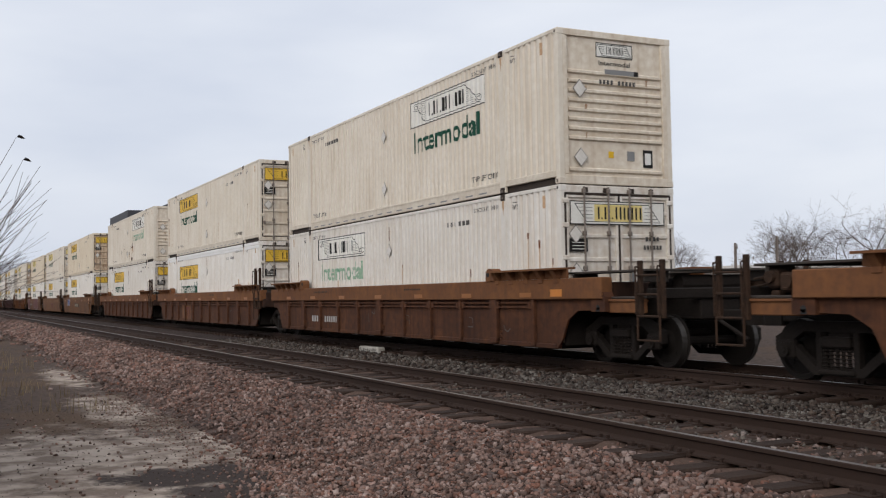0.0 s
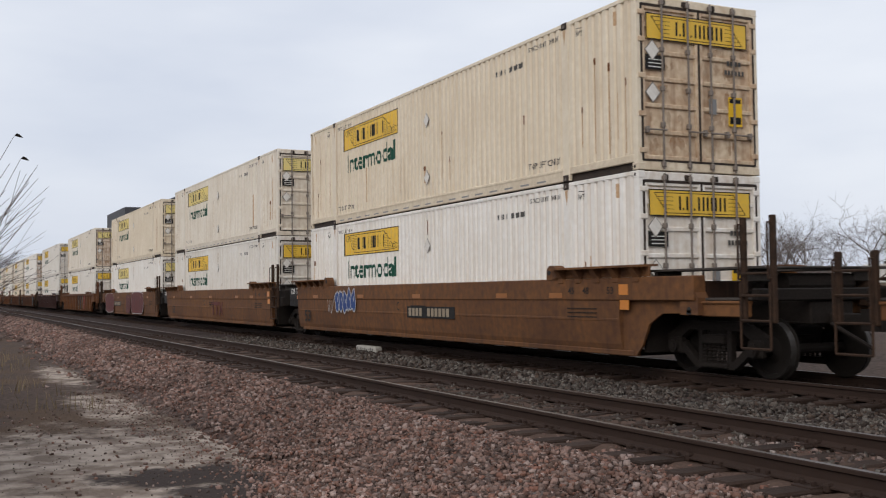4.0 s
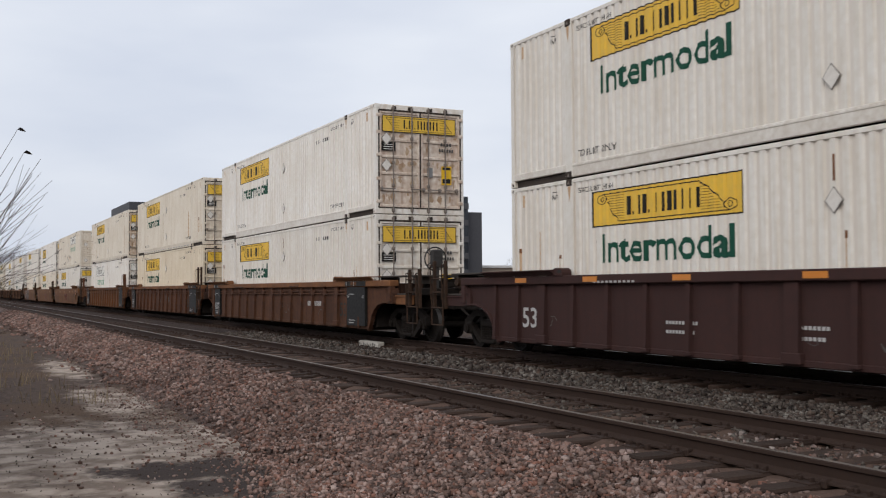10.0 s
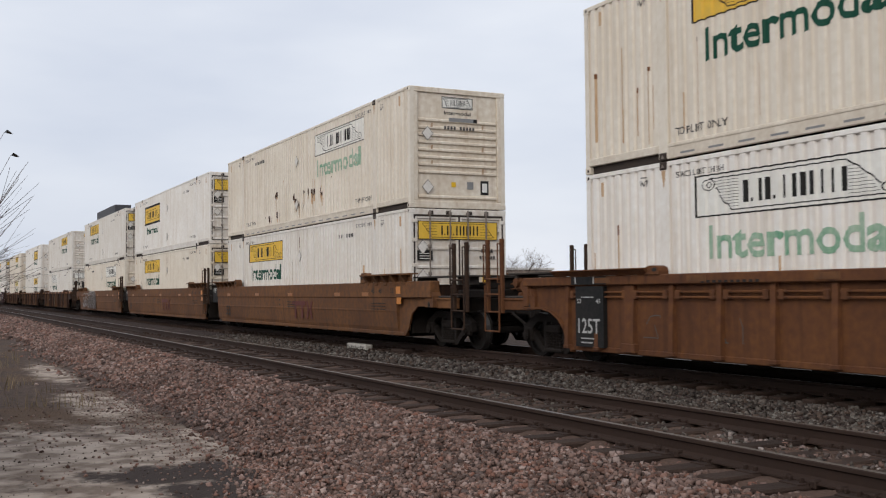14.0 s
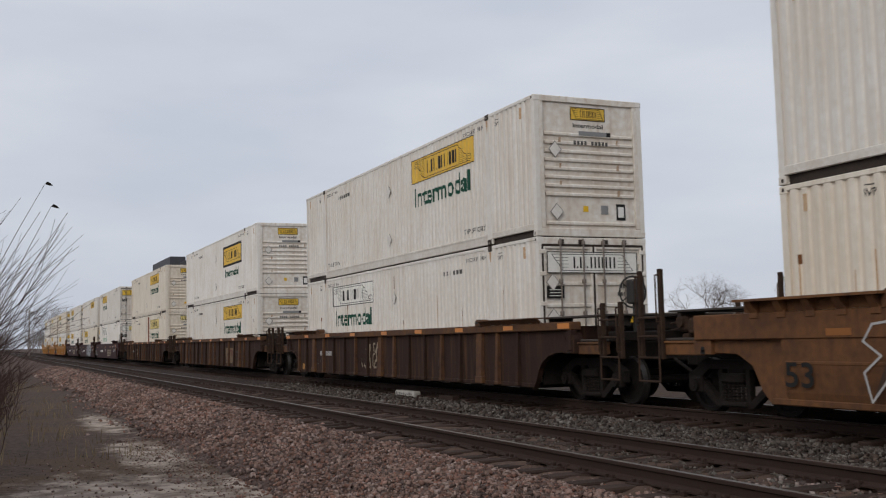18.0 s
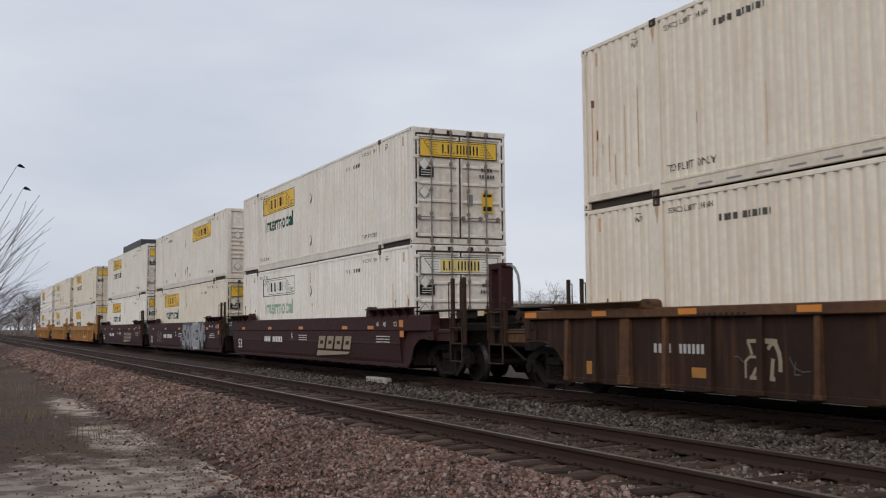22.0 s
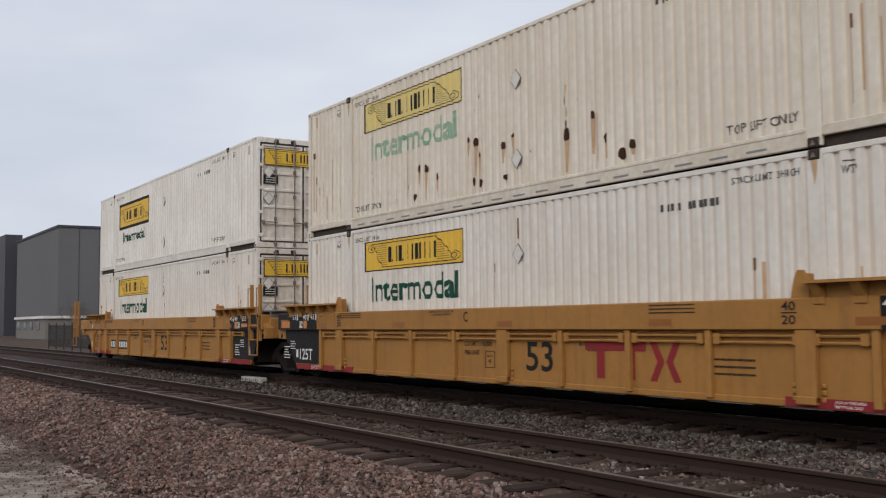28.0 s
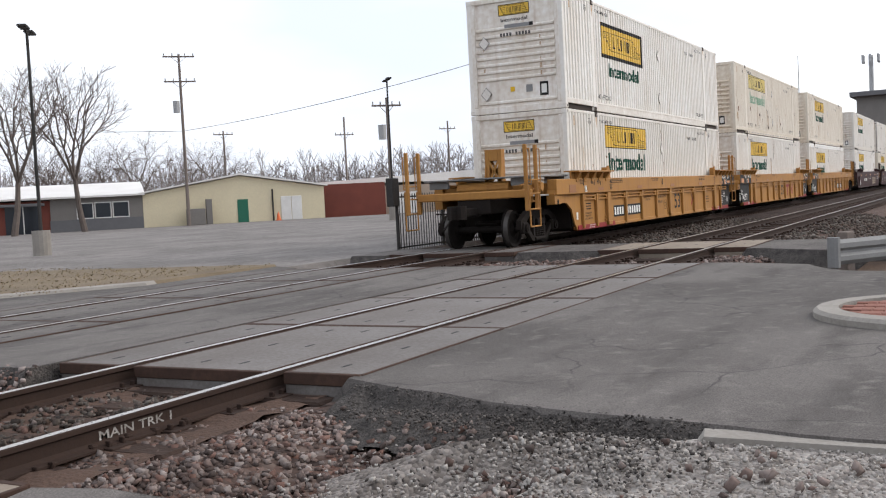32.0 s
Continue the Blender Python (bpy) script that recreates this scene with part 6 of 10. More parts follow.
def outline_piece(g, x0, x1, z0, z1, seed, y):
    """White outlines: spiky letters, then tall arches on a dark rounded patch."""
    r = random.Random(seed)
    xm, h = x0 + 0.44 * (x1 - x0), z1 - z0
    w, u = x1 - xm, xm - x0
    rim = [(x1, z0)] + [(x1 - 0.24 * w * (1 - math.cos(a)), z1 - 0.40 + 0.40 * math.sin(a)) for a in (0, 0.4, 0.8, 1.2, 1.57)] + [(xm + 0.12, z1 - 0.03), (xm, z1 - 0.25), (xm - 0.02, z0 + 0.35), (xm + 0.18, z0)]
    g.add([(a, y + 0.002, b) for a, b in rim], [tuple(range(len(rim)))], 1)
    stroke(g, rim, 0.032, y, 0)
    for i in range(5):
        cx, hw, lo = xm + w * (0.13 + 0.165 * i), 0.078 * w, (0.04, 0.22)
        arch = [(-0.7, lo[i % 2]), (-1.0, 0.45), (-0.95, 0.72), (-0.6, 0.88), (0, 0.95), (0.6, 0.88), (0.9, 0.70), (0.5, 0.45 + r.uniform(-.1, .1)), (1.0, lo[(i + 1) % 2])]
        stroke(g, [(cx + a * hw + r.uniform(-.02, .02), z0 + b * h) for a, b in arch], 0.030, y - 0.0003 * (i + 1), 0)
    letter = [(-1, 0.72), (-0.55, 0.93), (0.4, 0.96), (0.9, 0.80), (0.1, 0.62), (0.95, 0.45), (0.7, 0.10), (0.1, 0.32), (-0.7, 0.04), (-1, 0.36), (-0.3, 0.52), (-1, 0.72)]
    for i in range(4):
        cx = x0 + u * (0.13 + 0.245 * i)
        pts = [(cx + a * 0.135 * u + r.uniform(-.04, .04), z0 + (0.94 * b + r.uniform(-.03, .03)) * h) for a, b in letter[:-1]]
        g.add([(a, y + 0.0022, b) for a, b in pts[4:9]], [(0, 1, 2, 3, 4)], 1)
        stroke(g, pts + pts[:1], 0.030, y - 0.0003 * (i + 1), 0)


def bulge(g, x0, x1, z0, z1, seed, y, fill, line, rim, inner=5):
    """A big filled patch with scalloped edges, a pale rim and thin dark lines inside."""
    r = random.Random(seed)
    n, pts = 30, []
    for i in range(n):
        a = 2 * math.pi * i / n
        c, q = math.cos(a), math.sin(a)
        k = 1.0 + 0.035 * math.sin(7 * a + seed) + r.uniform(-.015, .015)
        e = 0.45
        pts.append(((x0 + x1) / 2 + (x1 - x0) / 2 * k * math.copysign(abs(c) ** e, c), (z0 + z1) / 2 + (z1 - z0) / 2 * min(1.02, k) * math.copysign(abs(q) ** e, q)))
    g.add([(a, y, b) for a, b in pts], [tuple(range(n))], fill)
    stroke(g, pts + pts[:1], 0.035, y - 0.001, rim)
    for i in range(inner):
        x = x0 + (x1 - x0) * (i + 0.7) / (inner + 0.4)
        stroke(g, [(x + r.uniform(-.12, .12), z0 + (z1 - z0) * f) for f in (0.12, 0.3, 0.5, 0.7, 0.9)], 0.03, y - 0.0012, line)


def scribble(g, x0, x1, z0, z1, n, seed, y, m, width=0.03):
    r = random.Random(seed)
    pts = [(x0 + (x1 - x0) * i / n + r.uniform(-0.08, 0.08), (z0 if i % 2 else z1) + r.uniform(-0.1, 0.1) * (z1 - z0)) for i in range(n + 1)]
    fine = []
    for (a, b), (c, d) in zip(pts, pts[1:]):
        for k in range(4):
            f = k / 4
            e = f * f * (3 - 2 * f)
            fine.append((a + (c - a) * f, b + (d - b) * e))
    stroke(g, fine, width, y, m)


def well_car(label, kind, paint, ends, decor):
    """One platform, its container's leading end at x = 0; ends: "coupler", "truck" (shared, carried here) or "shared" (carried by the next)."""
    root = thing("well_car", label, "railcar", group="well cars of the train")
    P = M[paint]
    # chord paint: lit tone painted in on rust cars, wear on the dark ones
    worn = M[{"ttx_rust": "ttx_rust_chord", "ttx_soot": "ttx_rust_chord", "ttx_dark": "ttx_dark_chord"}.get(paint, paint)]

    def put(name, key, make, m=None, parent=root, mats=None, label=""):
        if mats is None and paint not in ("ttx_yellow", "ttx_amber") and name in ("ladder", "rung", "end_plate", "brake_valve"):
            mats = [M["end_grime"]]
        me = cached((key, paint), lambda: make().mesh(name, mats or [worn if name in ("top_chord", "guide_wing", "guide_bracket", "ladder", "end_plate") else P]))
        ob = part(name, me, None, parent, label)
        if m is not None:
            ob.matrix_basis = m
        return ob
    e2 = tuple("coupler" if e == "coupler" else "joint" for e in ends)
    for far in (False, True):
        me = cached(("side", kind, e2, far, paint), lambda: make_side(kind, e2, far))
        if not me.materials:
            me.materials.append(P)
        part("side_sill", me, None, root)
        put("top_chord", ("chord", kind, e2, far), lambda: make_chord(kind, e2, far))
    put("floor", "floor", make_floor, mats=[M["truck_steel"]])
    MID = Matrix.Translation((-LONG, 0, 0)) @ Matrix.Rotation(math.pi, 4, "Z")
    MX = Matrix.Translation((-LONG, 0, 0)) @ Matrix.Diagonal((-1, 1, 1, 1))
    MY = Matrix.Diagonal((1, -1, 1, 1))
    squat = Matrix.Translation((0, 0, 1.5)) @ Matrix.Diagonal((1, 1, 0.55 if slim(kind) else 1, 1)) @ Matrix.Translation((0, 0, -1.5))
    for m in (Matrix.Identity(4), MX, MY, MX @ MY):
        put("guide_wing", ("wing", slim(kind)), lambda: make_wing(not slim(kind)), m @ squat @ Matrix.Translation((-2.05, 0, 0)))
        if paint == "ttx_yellow":
            put("guide_bracket", "bracket", make_bracket, m @ squat @ Matrix.Translation((-2.12, 0, 0)))
        else:
            put("guide_bracket", "rolled_bracket", make_rolled_bracket, m @ squat @ Matrix.Translation((-2.12, 0, 0)), mats=[worn, M["shadow_gap"]])
    if kind != "smooth":
        if slim(kind):
            xs = [-0.52, -1.42] + [-2.27 - 1.032 * i for i in range(13)] + [-15.52, -16.40]
            large = (2, 8, 14)
        elif paint == "ttx_yellow":
            xs = ([-0.20, -1.20] if ends[0] == "coupler" else [-1.20]) + [-2.11 - 1.49 * i for i in range(9)] + ([-14.95, -15.95] if ends[1] == "coupler" else [-14.95])
            large = (2, 6, 10) if ends[0] == "coupler" else (1, 5, 9)
        else:
            xs = [-0.62 - 1.49 * i for i in range(11)]
            large = (1, 5, 9)
        for i, x in enumerate(xs):
            big = i in large
            for flip in (False, True):
                m = (MY if flip else Matrix.Identity(4)) @ Matrix.Translation((x, 0, 0))
                if slim(kind):
                    bare = kind == "bare" and (big or i % 3 == 1)
                    put("side_post", ("tall_rib", big, bare), lambda: make_tall_rib(big), m, mats=[worn] if bare else None)
                else:
                    put("side_post", ("rib", big), lambda: make_post_rib(big), m)
        if kind != "bare":
            lift = 0.17 if slim(kind) else 0.0
            for a, b in zip(xs, xs[1:]):
                put("conduit", ("conduit", round(a - b, 3), lift), lambda: make_conduit(0, a - b - 0.16, lift), Matrix.Translation((b + 0.08, 0, 0)))
        if slim(kind):
            for m, e in ((Matrix.Identity(4), ends[0]), (MX, ends[1])):
                n = reach(kind, "coupler" if e == "coupler" else "joint", True)
                put("arch_lip", ("lip", n), lambda: make_arch_lip(n), m)
                put("end_post", "endpost", lambda: Geo().box(-0.16, 0.0, -1.595, -1.49, 0.97, 1.345, 0.015), m @ Matrix.Translation((n, 0, 0)))
    # ends
    for end, base in ((ends[0], Matrix.Identity(4)), (ends[1], MID)):
        front = base == Matrix.Identity(4)
        c = end == "coupler"
        dark_end = kind == "smooth" and not c
        put("end_platform", ("platform", c, dark_end), lambda: make_platform(c), base, mats=[M["truck_steel"]] if dark_end else (None if paint in ("ttx_yellow", "maroon") else [M["ttx_dark"]]))
        put("center_sill", ("csill", c), lambda: Geo().box(-0.2, 2.75 if c else 1.15, -0.42, 0.42, 0.78, 1.12, 0.02), base, mats=[M["truck_steel"]])
        if c:
            if paint != "ttx_yellow":
                put("air_reservoir", "reservoir", lambda: Geo().box(1.85, 2.20, -0.85, 0.85, 1.16, 1.46, 0.10), base, mats=[M["truck_steel"]])
                for mm in (Matrix.Identity(4), MY):
                    put("deck_beam", "dbeam", lambda: Geo().box(1.65, 2.62, -1.46, -1.38, 0.90, 1.12, 0.012).box(1.65, 2.62, -1.49, -1.36, 1.085, 1.125, 0.008), base @ mm, mats=[worn])
            put("end_beam", "ebeam", make_end_beam, base, mats=[P if paint == "ttx_yellow" else M["truck_steel"]], label="" if paint == "ttx_yellow" else "grimy black end beam")
            for s in (-1, 1):
                put("step_plate", "stepplate", lambda: Geo().box(1.62, 2.70, -0.12, 0.12, 1.13, 1.17, 0.01), base @ Matrix.Translation((0, s * 1.30, 0)), mats=[M["galvanised"] if paint == "ttx_yellow" else M["grating"]])
        if dark_end and not front:
            put("deck_plate", "rplate", make_rear_plate, base, mats=[M["black_paint"]], label="black deck side plate")
            g = Geo()
            flat_text(g, "125 T", -LONG - 1.28, 1.31, 0.15, 0.62, -1.504)
            part("plate_lettering", g, [M["white_ink"]], root)
            part("reflector", Geo().box(-LONG - 0.72, -LONG - 0.42, -1.504, -1.50, 1.14, 1.24), M["reflector"], root)
            part("inspection_sticker", Geo().box(-LONG - 0.53, -LONG - 0.42, -1.504, -1.50, 0.94, 1.08), M["decal_yellow"], root)
        for mm in ((Matrix.Identity(4), MY) if c else (Matrix.Identity(4),)):
            put("walkway", ("walkway", c), lambda: make_walkway(c), base @ mm, mats=[M["weathered_steel"] if paint == "ttx_yellow" else M["grating"]], label="grey steel grating walkway" if paint == "ttx_yellow" else "grimy dark grating walkway")
        if c:
            for s in (-1, 1):
                top = {"ttx_rust": 1.74, "ttx_soot": 1.74, "ttx_dark": 1.80, "ttx_brown": 1.9}.get(paint, 2.28)
                rungs(put, put("ladder", ("ladder_c", top), lambda: make_ladder(top), base @ Matrix.Translation((2.59, s * 1.50, 0)) @ Matrix.Diagonal((1, -s, 1, 1))))
            for mm in (Matrix.Identity(4), MY):
                put("jacking_pad", "jpad", make_jacking_pad, base @ mm @ Matrix.Translation((1.50, -1.50, 0)), mats=[P, M["shadow_gap"]])
            put("brake_valve", "bvalve", make_brake_valve, base @ MY @ Matrix.Translation((2.15, -1.22, -0.02)))
            if paint == "ttx_yellow":
                put("end_plate", "endplate", make_end_plate, base @ Matrix.Translation((1.95, 0.25, 0)))
            put("coupler", "coupler", make_coupler, base @ Matrix.Translation((2.75, 0, 0)), mats=[M["truck_steel"]], label="rusty black knuckle coupler")
            truck(root, 1.45 if front else -LONG - 1.45)
        else:
            if paint == "ttx_yellow":
                put("end_plate", "endplate", make_end_plate, base @ Matrix.Translation((0.70 if front else 0.95, 0.0, 0)))
                for mm in (Matrix.Identity(4), MY):
                    put("jacking_pad", "jpad", make_jacking_pad, base @ mm @ Matrix.Translation((0.98, -1.46, 0)), mats=[P, M["shadow_gap"]])
            if front:
                truck(root, 1.63)
                rungs(put, put("ladder", "ladder_a", lambda: make_ladder(2.26, 0.50), base @ Matrix.Translation((0.36, -1.58, 0))), 0.50)
                rungs(put, put("ladder", "ladder_a", lambda: make_ladder(2.26, 0.50), base @ Matrix.Translation((0.36, 1.58, 0)) @ MY), 0.50)
    decor(root, put)
    return root


def sheet(root, name, g, mats, label=""):
    return part(name, g, mats, root, label)


def bars(g, x, z, n, w, h, y, m, gap=0.45):
    for i in range(n):
        g.box(x + i * w, x + i * w + w * (1 - gap), y - 0.003, y, z, z + h, 0, m)


YC, YS, YB = -1.603, -1.503, -1.585   # faces of the chord, the plate and the smooth side


def reflectors(root, xs, z=1.17, paint="reflector"):
    me = cached(("reflector", z, paint), lambda: Geo().box(-0.21, 0.21, YC - 0.004, YC, z, z + 0.09).mesh("reflector", [M[paint]]))
    for x in xs:
        part("reflector", me, None, root).matrix_basis = Matrix.Translation((x, 0, 0))


def chord_marks(root, ink="ink", skip=(False, False)):
    """Container lengths on the chord; skip: the front and rear ends that carry a panel instead."""
    g = Geo()
    for sx in (POSTS[0] + 0.0, POSTS[1] - 0.30):
        flat_text(g, "40", sx, 1.36, 0.10, 0.20, YC - 0.003)
        g.box(sx, sx + 0.22, YC - 0.004, YC, 1.325, 1.338)
        flat_text(g, "20", sx, 1.20, 0.10, 0.20, YC - 0.003)
    for text, d in (("45", 0.95), ("48", 1.42), ("53", 2.2)):
        for x, tick, off in ((POSTS[1] - 0.15 + d, POSTS[1] + 0.10 + d, skip[0]), (POSTS[0] + 0.15 - d - 0.19, POSTS[0] + 0.21 - d, skip[1])):
            if not off:
                flat_text(g, text, x, 1.36, 0.11, 0.19, YC - 0.003)
                g.box(tick, tick + 0.035, YC - 0.004, YC, 1.33, 1.49)
    sheet(root, "chord_lettering", g, [M[ink]])
    reflectors(root, (0.55, -1.2, -4.4, -7.95, -11.4, -14.75), 1.185, "dull_reflector")
    sheet(root, "reflector", Geo().box(-LONG - 0.85, -LONG - 0.40, YC - 0.004, YC, 1.17, 1.36), [M["dull_reflector"]])


def logo_blocks(g, x, z, w, h, y, m):
    """The car owner's mark as plain shapes: a bar on two legs and a pair of wedges."""
    t = 0.25 * h
    g.box(x, x + 0.66 * w, y - 0.005, y, z + h - t, z + h, 0, m)
    for a in (0.13, 0.46):
        g.box(x + a * w, x + (a + 0.085) * w, y - 0.005, y, z, z + h - t, 0, m)
    for a, k in ((0.70, 1), (1.0, -1)):
        pts = [(0.0, 0.0), (0.065, 0.0), (0.14, 0.5), (0.065, 1.0), (0.0, 1.0), (0.075, 0.5)]
        g.prism([(x + (a + k * p) * w, z + q * h) for p, q in pts][::k], "y", y - 0.005, y, m)


def decor_yellow(letter, number_x, fifty_x, logo_x, black_ends, emblem_x=-5.35):
    def decor(root, put):
        chord_marks(root, skip=black_ends)
        g = Geo()
        flat_text(g, "53", fifty_x, 0.50, 0.44, 0.68, YS - 0.004)
        flat_text(g, letter, -9.15, 1.27, 0.17, 0.13, YC - 0.003)
        flat_text(g, "LD LMT 116,000", -4.9 if -8 < number_x < 0 else -9.27, 0.86, 0.075, 0.82, YS - 0.004)
        flat_text(g, "PER UNIT", -4.9 if -8 < number_x < 0 else -9.27, 0.71, 0.075, 0.46, YS - 0.004)
        flat_text(g, "20 FT CONTAINER LIMIT", -10.75 if number_x else -6.2, 0.90, 0.05, 0.75, YS - 0.004)
        flat_text(g, "57,500 EACH", -10.55 if number_x else -6.0, 0.82, 0.05, 0.42, YS - 0.004)
        flat_text(g, "H", -8.54, 0.57, 0.07, 0.06, YS - 0.004)
        flat_text(g, "PLATE", -8.59, 0.68, 0.035, 0.16, YS - 0.004)
        flat_text(g, "CONTROLLED INTERCHANGE CAR", -10.31, 1.44, 0.032, 0.84, YC - 0.003)
        flat_text(g, "SEE EQUIPMENT REGISTER", -10.21, 1.385, 0.032, 0.66, YC - 0.003)
        for k, (text, wd) in enumerate((("SPECIAL BRAKE BEAMS", 0.72), ("SEE BADGE PLATE", 0.56), ("2 INCH TREAD COND. SHOES", 0.86))):
            flat_text(g, text, -15.58 - wd / 2, 0.62 - 0.07 * k, 0.04, wd, YS - 0.004)
        for a, b, c, d in ((-8.65, -8.37, 0.50, 0.51), (-8.65, -8.37, 0.77, 0.78), (-8.65, -8.64, 0.50, 0.78), (-8.38, -8.37, 0.50, 0.78)):
            g.box(a, b, YS - 0.003, YS, c, d)
        for i in range(3):
            bars(g, -13.87, 1.455 - 0.042 * i, 24, 0.038, 0.016, YC, 0, 0.25)
            bars(g, -4.6, 1.45 - 0.05 * i, 20, 0.042, 0.016, YC, 0, 0.25)
            bars(g, -15.62, 0.86 - 0.065 * i, 8, 0.045, 0.026, YS, 0, 0.25)
            bars(g, -3.6, 0.75 - 0.09 * i, 16, 0.045, 0.026, YS, 0, 0.25)
        sheet(root, "lettering", g, [M["ink"]])
        if number_x:
            g = Geo()
            for a, b, n in ((number_x, number_x + 0.92, 4), (number_x + 1.08, number_x + 2.44, 6)):
                g.box(a, b, YS - 0.004, YS, 0.46, 0.76, 0, 0)
                w = (b - a - 0.08) / n
                bars(g, a + 0.06, 0.51, n, w, 0.20, YS - 0.004, 1, 0.42)
            sheet(root, "number_plate", g, [M["black_paint"], M["white_ink"]], "black plate with white number bars")
        if logo_x:
            g = Geo()
            logo_blocks(g, logo_x, 0.44, 1.92, 0.53, YS, 0)
            sheet(root, "logo", g, [M["red_paint"]], "red painted logo shapes")
        else:
            g = Geo()
            stroke(g, [(emblem_x, 0.55), (emblem_x + 0.4, 0.90)], 0.06, YS - 0.004, 0)
            stroke(g, [(emblem_x, 0.90), (emblem_x + 0.4, 0.55)], 0.06, YS - 0.0045, 1)
            sheet(root, "emblem", g, [M["red_paint"], M["graffiti_red"]], "small dull red cross emblem")
        for x0, x1 in ((-2.45, 0.12), (-LONG - 0.12, -LONG + 2.68)):
            sheet(root, "jacking_stripe", Geo().box(x0, x1, YS - 0.022, YS, 0.245, 0.36), [M["red_paint"]], "red jacking area stripe")
            g = Geo()
            flat_text(g, "JACK IN THIS AREA", (x0 + x1) / 2 - 0.6, 0.315, 0.03, 0.40, YS - 0.024)
            flat_text(g, "EMPTY CAR ONLY", (x0 + x1) / 2 - 0.6, 0.265, 0.03, 0.36, YS - 0.024)
            sheet(root, "stripe_lettering", g, [M["white_ink"]])
        for at, on in zip(("front", "rear"), black_ends):
            if on:
                near = at == "front"
                x0, x1 = (-1.10, 1.02) if near else (-LONG - 1.02, -LONG + 1.10)
                g = Geo()
                rim = [(-1.10, 1.13), (-1.10, 0.37), (0.262, 0.37), (0.312, 0.413), (0.492, 0.752), (0.806, 0.918), (1.058, 0.937), (1.058, 1.13)]
                g.prism(rim if near else [(-LONG - a, b) for a, b in reversed(rim)], "y", YS - 0.005, -1.452, 0)
                g.box(x0, x1, YC - 0.002, YC + 0.01, 1.135, 1.495, 0, 0)
                for i in range(5):
                    bars(g, x0 + 0.15, 0.72 - 0.062 * i, 8 if i in (0, 3, 4) else 6, 0.042, 0.024, YS - 0.005, 1, 0.3)
                for i in range(4):
                    bars(g, x0 + 0.52, 0.85 - 0.055 * i, 7 + i % 2, 0.036, 0.020, YS - 0.005, 1, 0.3)
                if not near:
                    flat_text(g, "125T", x0 + 1.04, 0.46, 0.24, 0.66, YS - 0.006, 1)
                for t, d in ((("45", 0.03), ("48", 0.37), ("53", 0.98)) if near else (("53", 0.84), ("48", 1.42), ("45", 1.82))):
                    flat_text(g, t, x0 + d, 1.36, 0.11, 0.19, YC - 0.006, 1)
                    if d > 0.1:
                        a = x0 + d + (-0.10 if near else 0.24)
                        g.prism([(a, 1.34), (a + 0.045, 1.34), (a + 0.055, 1.485), (a + 0.01, 1.485)], "y", YC - 0.006, YC, 1)
                for a, b, c, d in (((0.36, 0.54, 1.16, 1.335), (0.82, 1.24, 1.20, 1.285)) if near else ((0.25, 0.68, 1.17, 1.32), (1.44, 1.62, 1.16, 1.335))):
                    g.box(x0 + a, x0 + b, YC - 0.006, YC, c, d, 0, 2)
                sheet(root, "black_end_panel", g, [M["black_paint"], M["white_ink"], M["reflector"]], "black end panel with white stencils")
                if near:
                    put("conduit", ("conduit", 0.82, 0.0), lambda: make_conduit(0, 0.82, 0.0), Matrix.Translation((x0 + 0.03, 0, 0)))
        for x in (0.05, -LONG - 0.13):
            sheet(root, "inspection_sticker", Geo().box(x - 0.055, x + 0.055, YS - 0.006, YS, 0.50, 0.68), [M["white_ink"]], "white inspection sticker")
        for x in (POSTS[0] - 1.9, -0.53 if black_ends[0] else POSTS[1] + 0.75):
            g = Geo().box(x, x + 0.15, YC - 0.008, YC, 1.17, 1.32, 0, 0)
            g.ring((x + 0.075, YC - 0.008, 1.245), "y", 0.062, 0.006, 16, 4, 1)
            flat_text(g, "110", x + 0.03, 1.225, 0.045, 0.09, YC - 0.0095, 1)
            sheet(root, "round_sticker", g, [M["white_ink"], M["ink"]], "white sticker with a ringed number")
    return decor


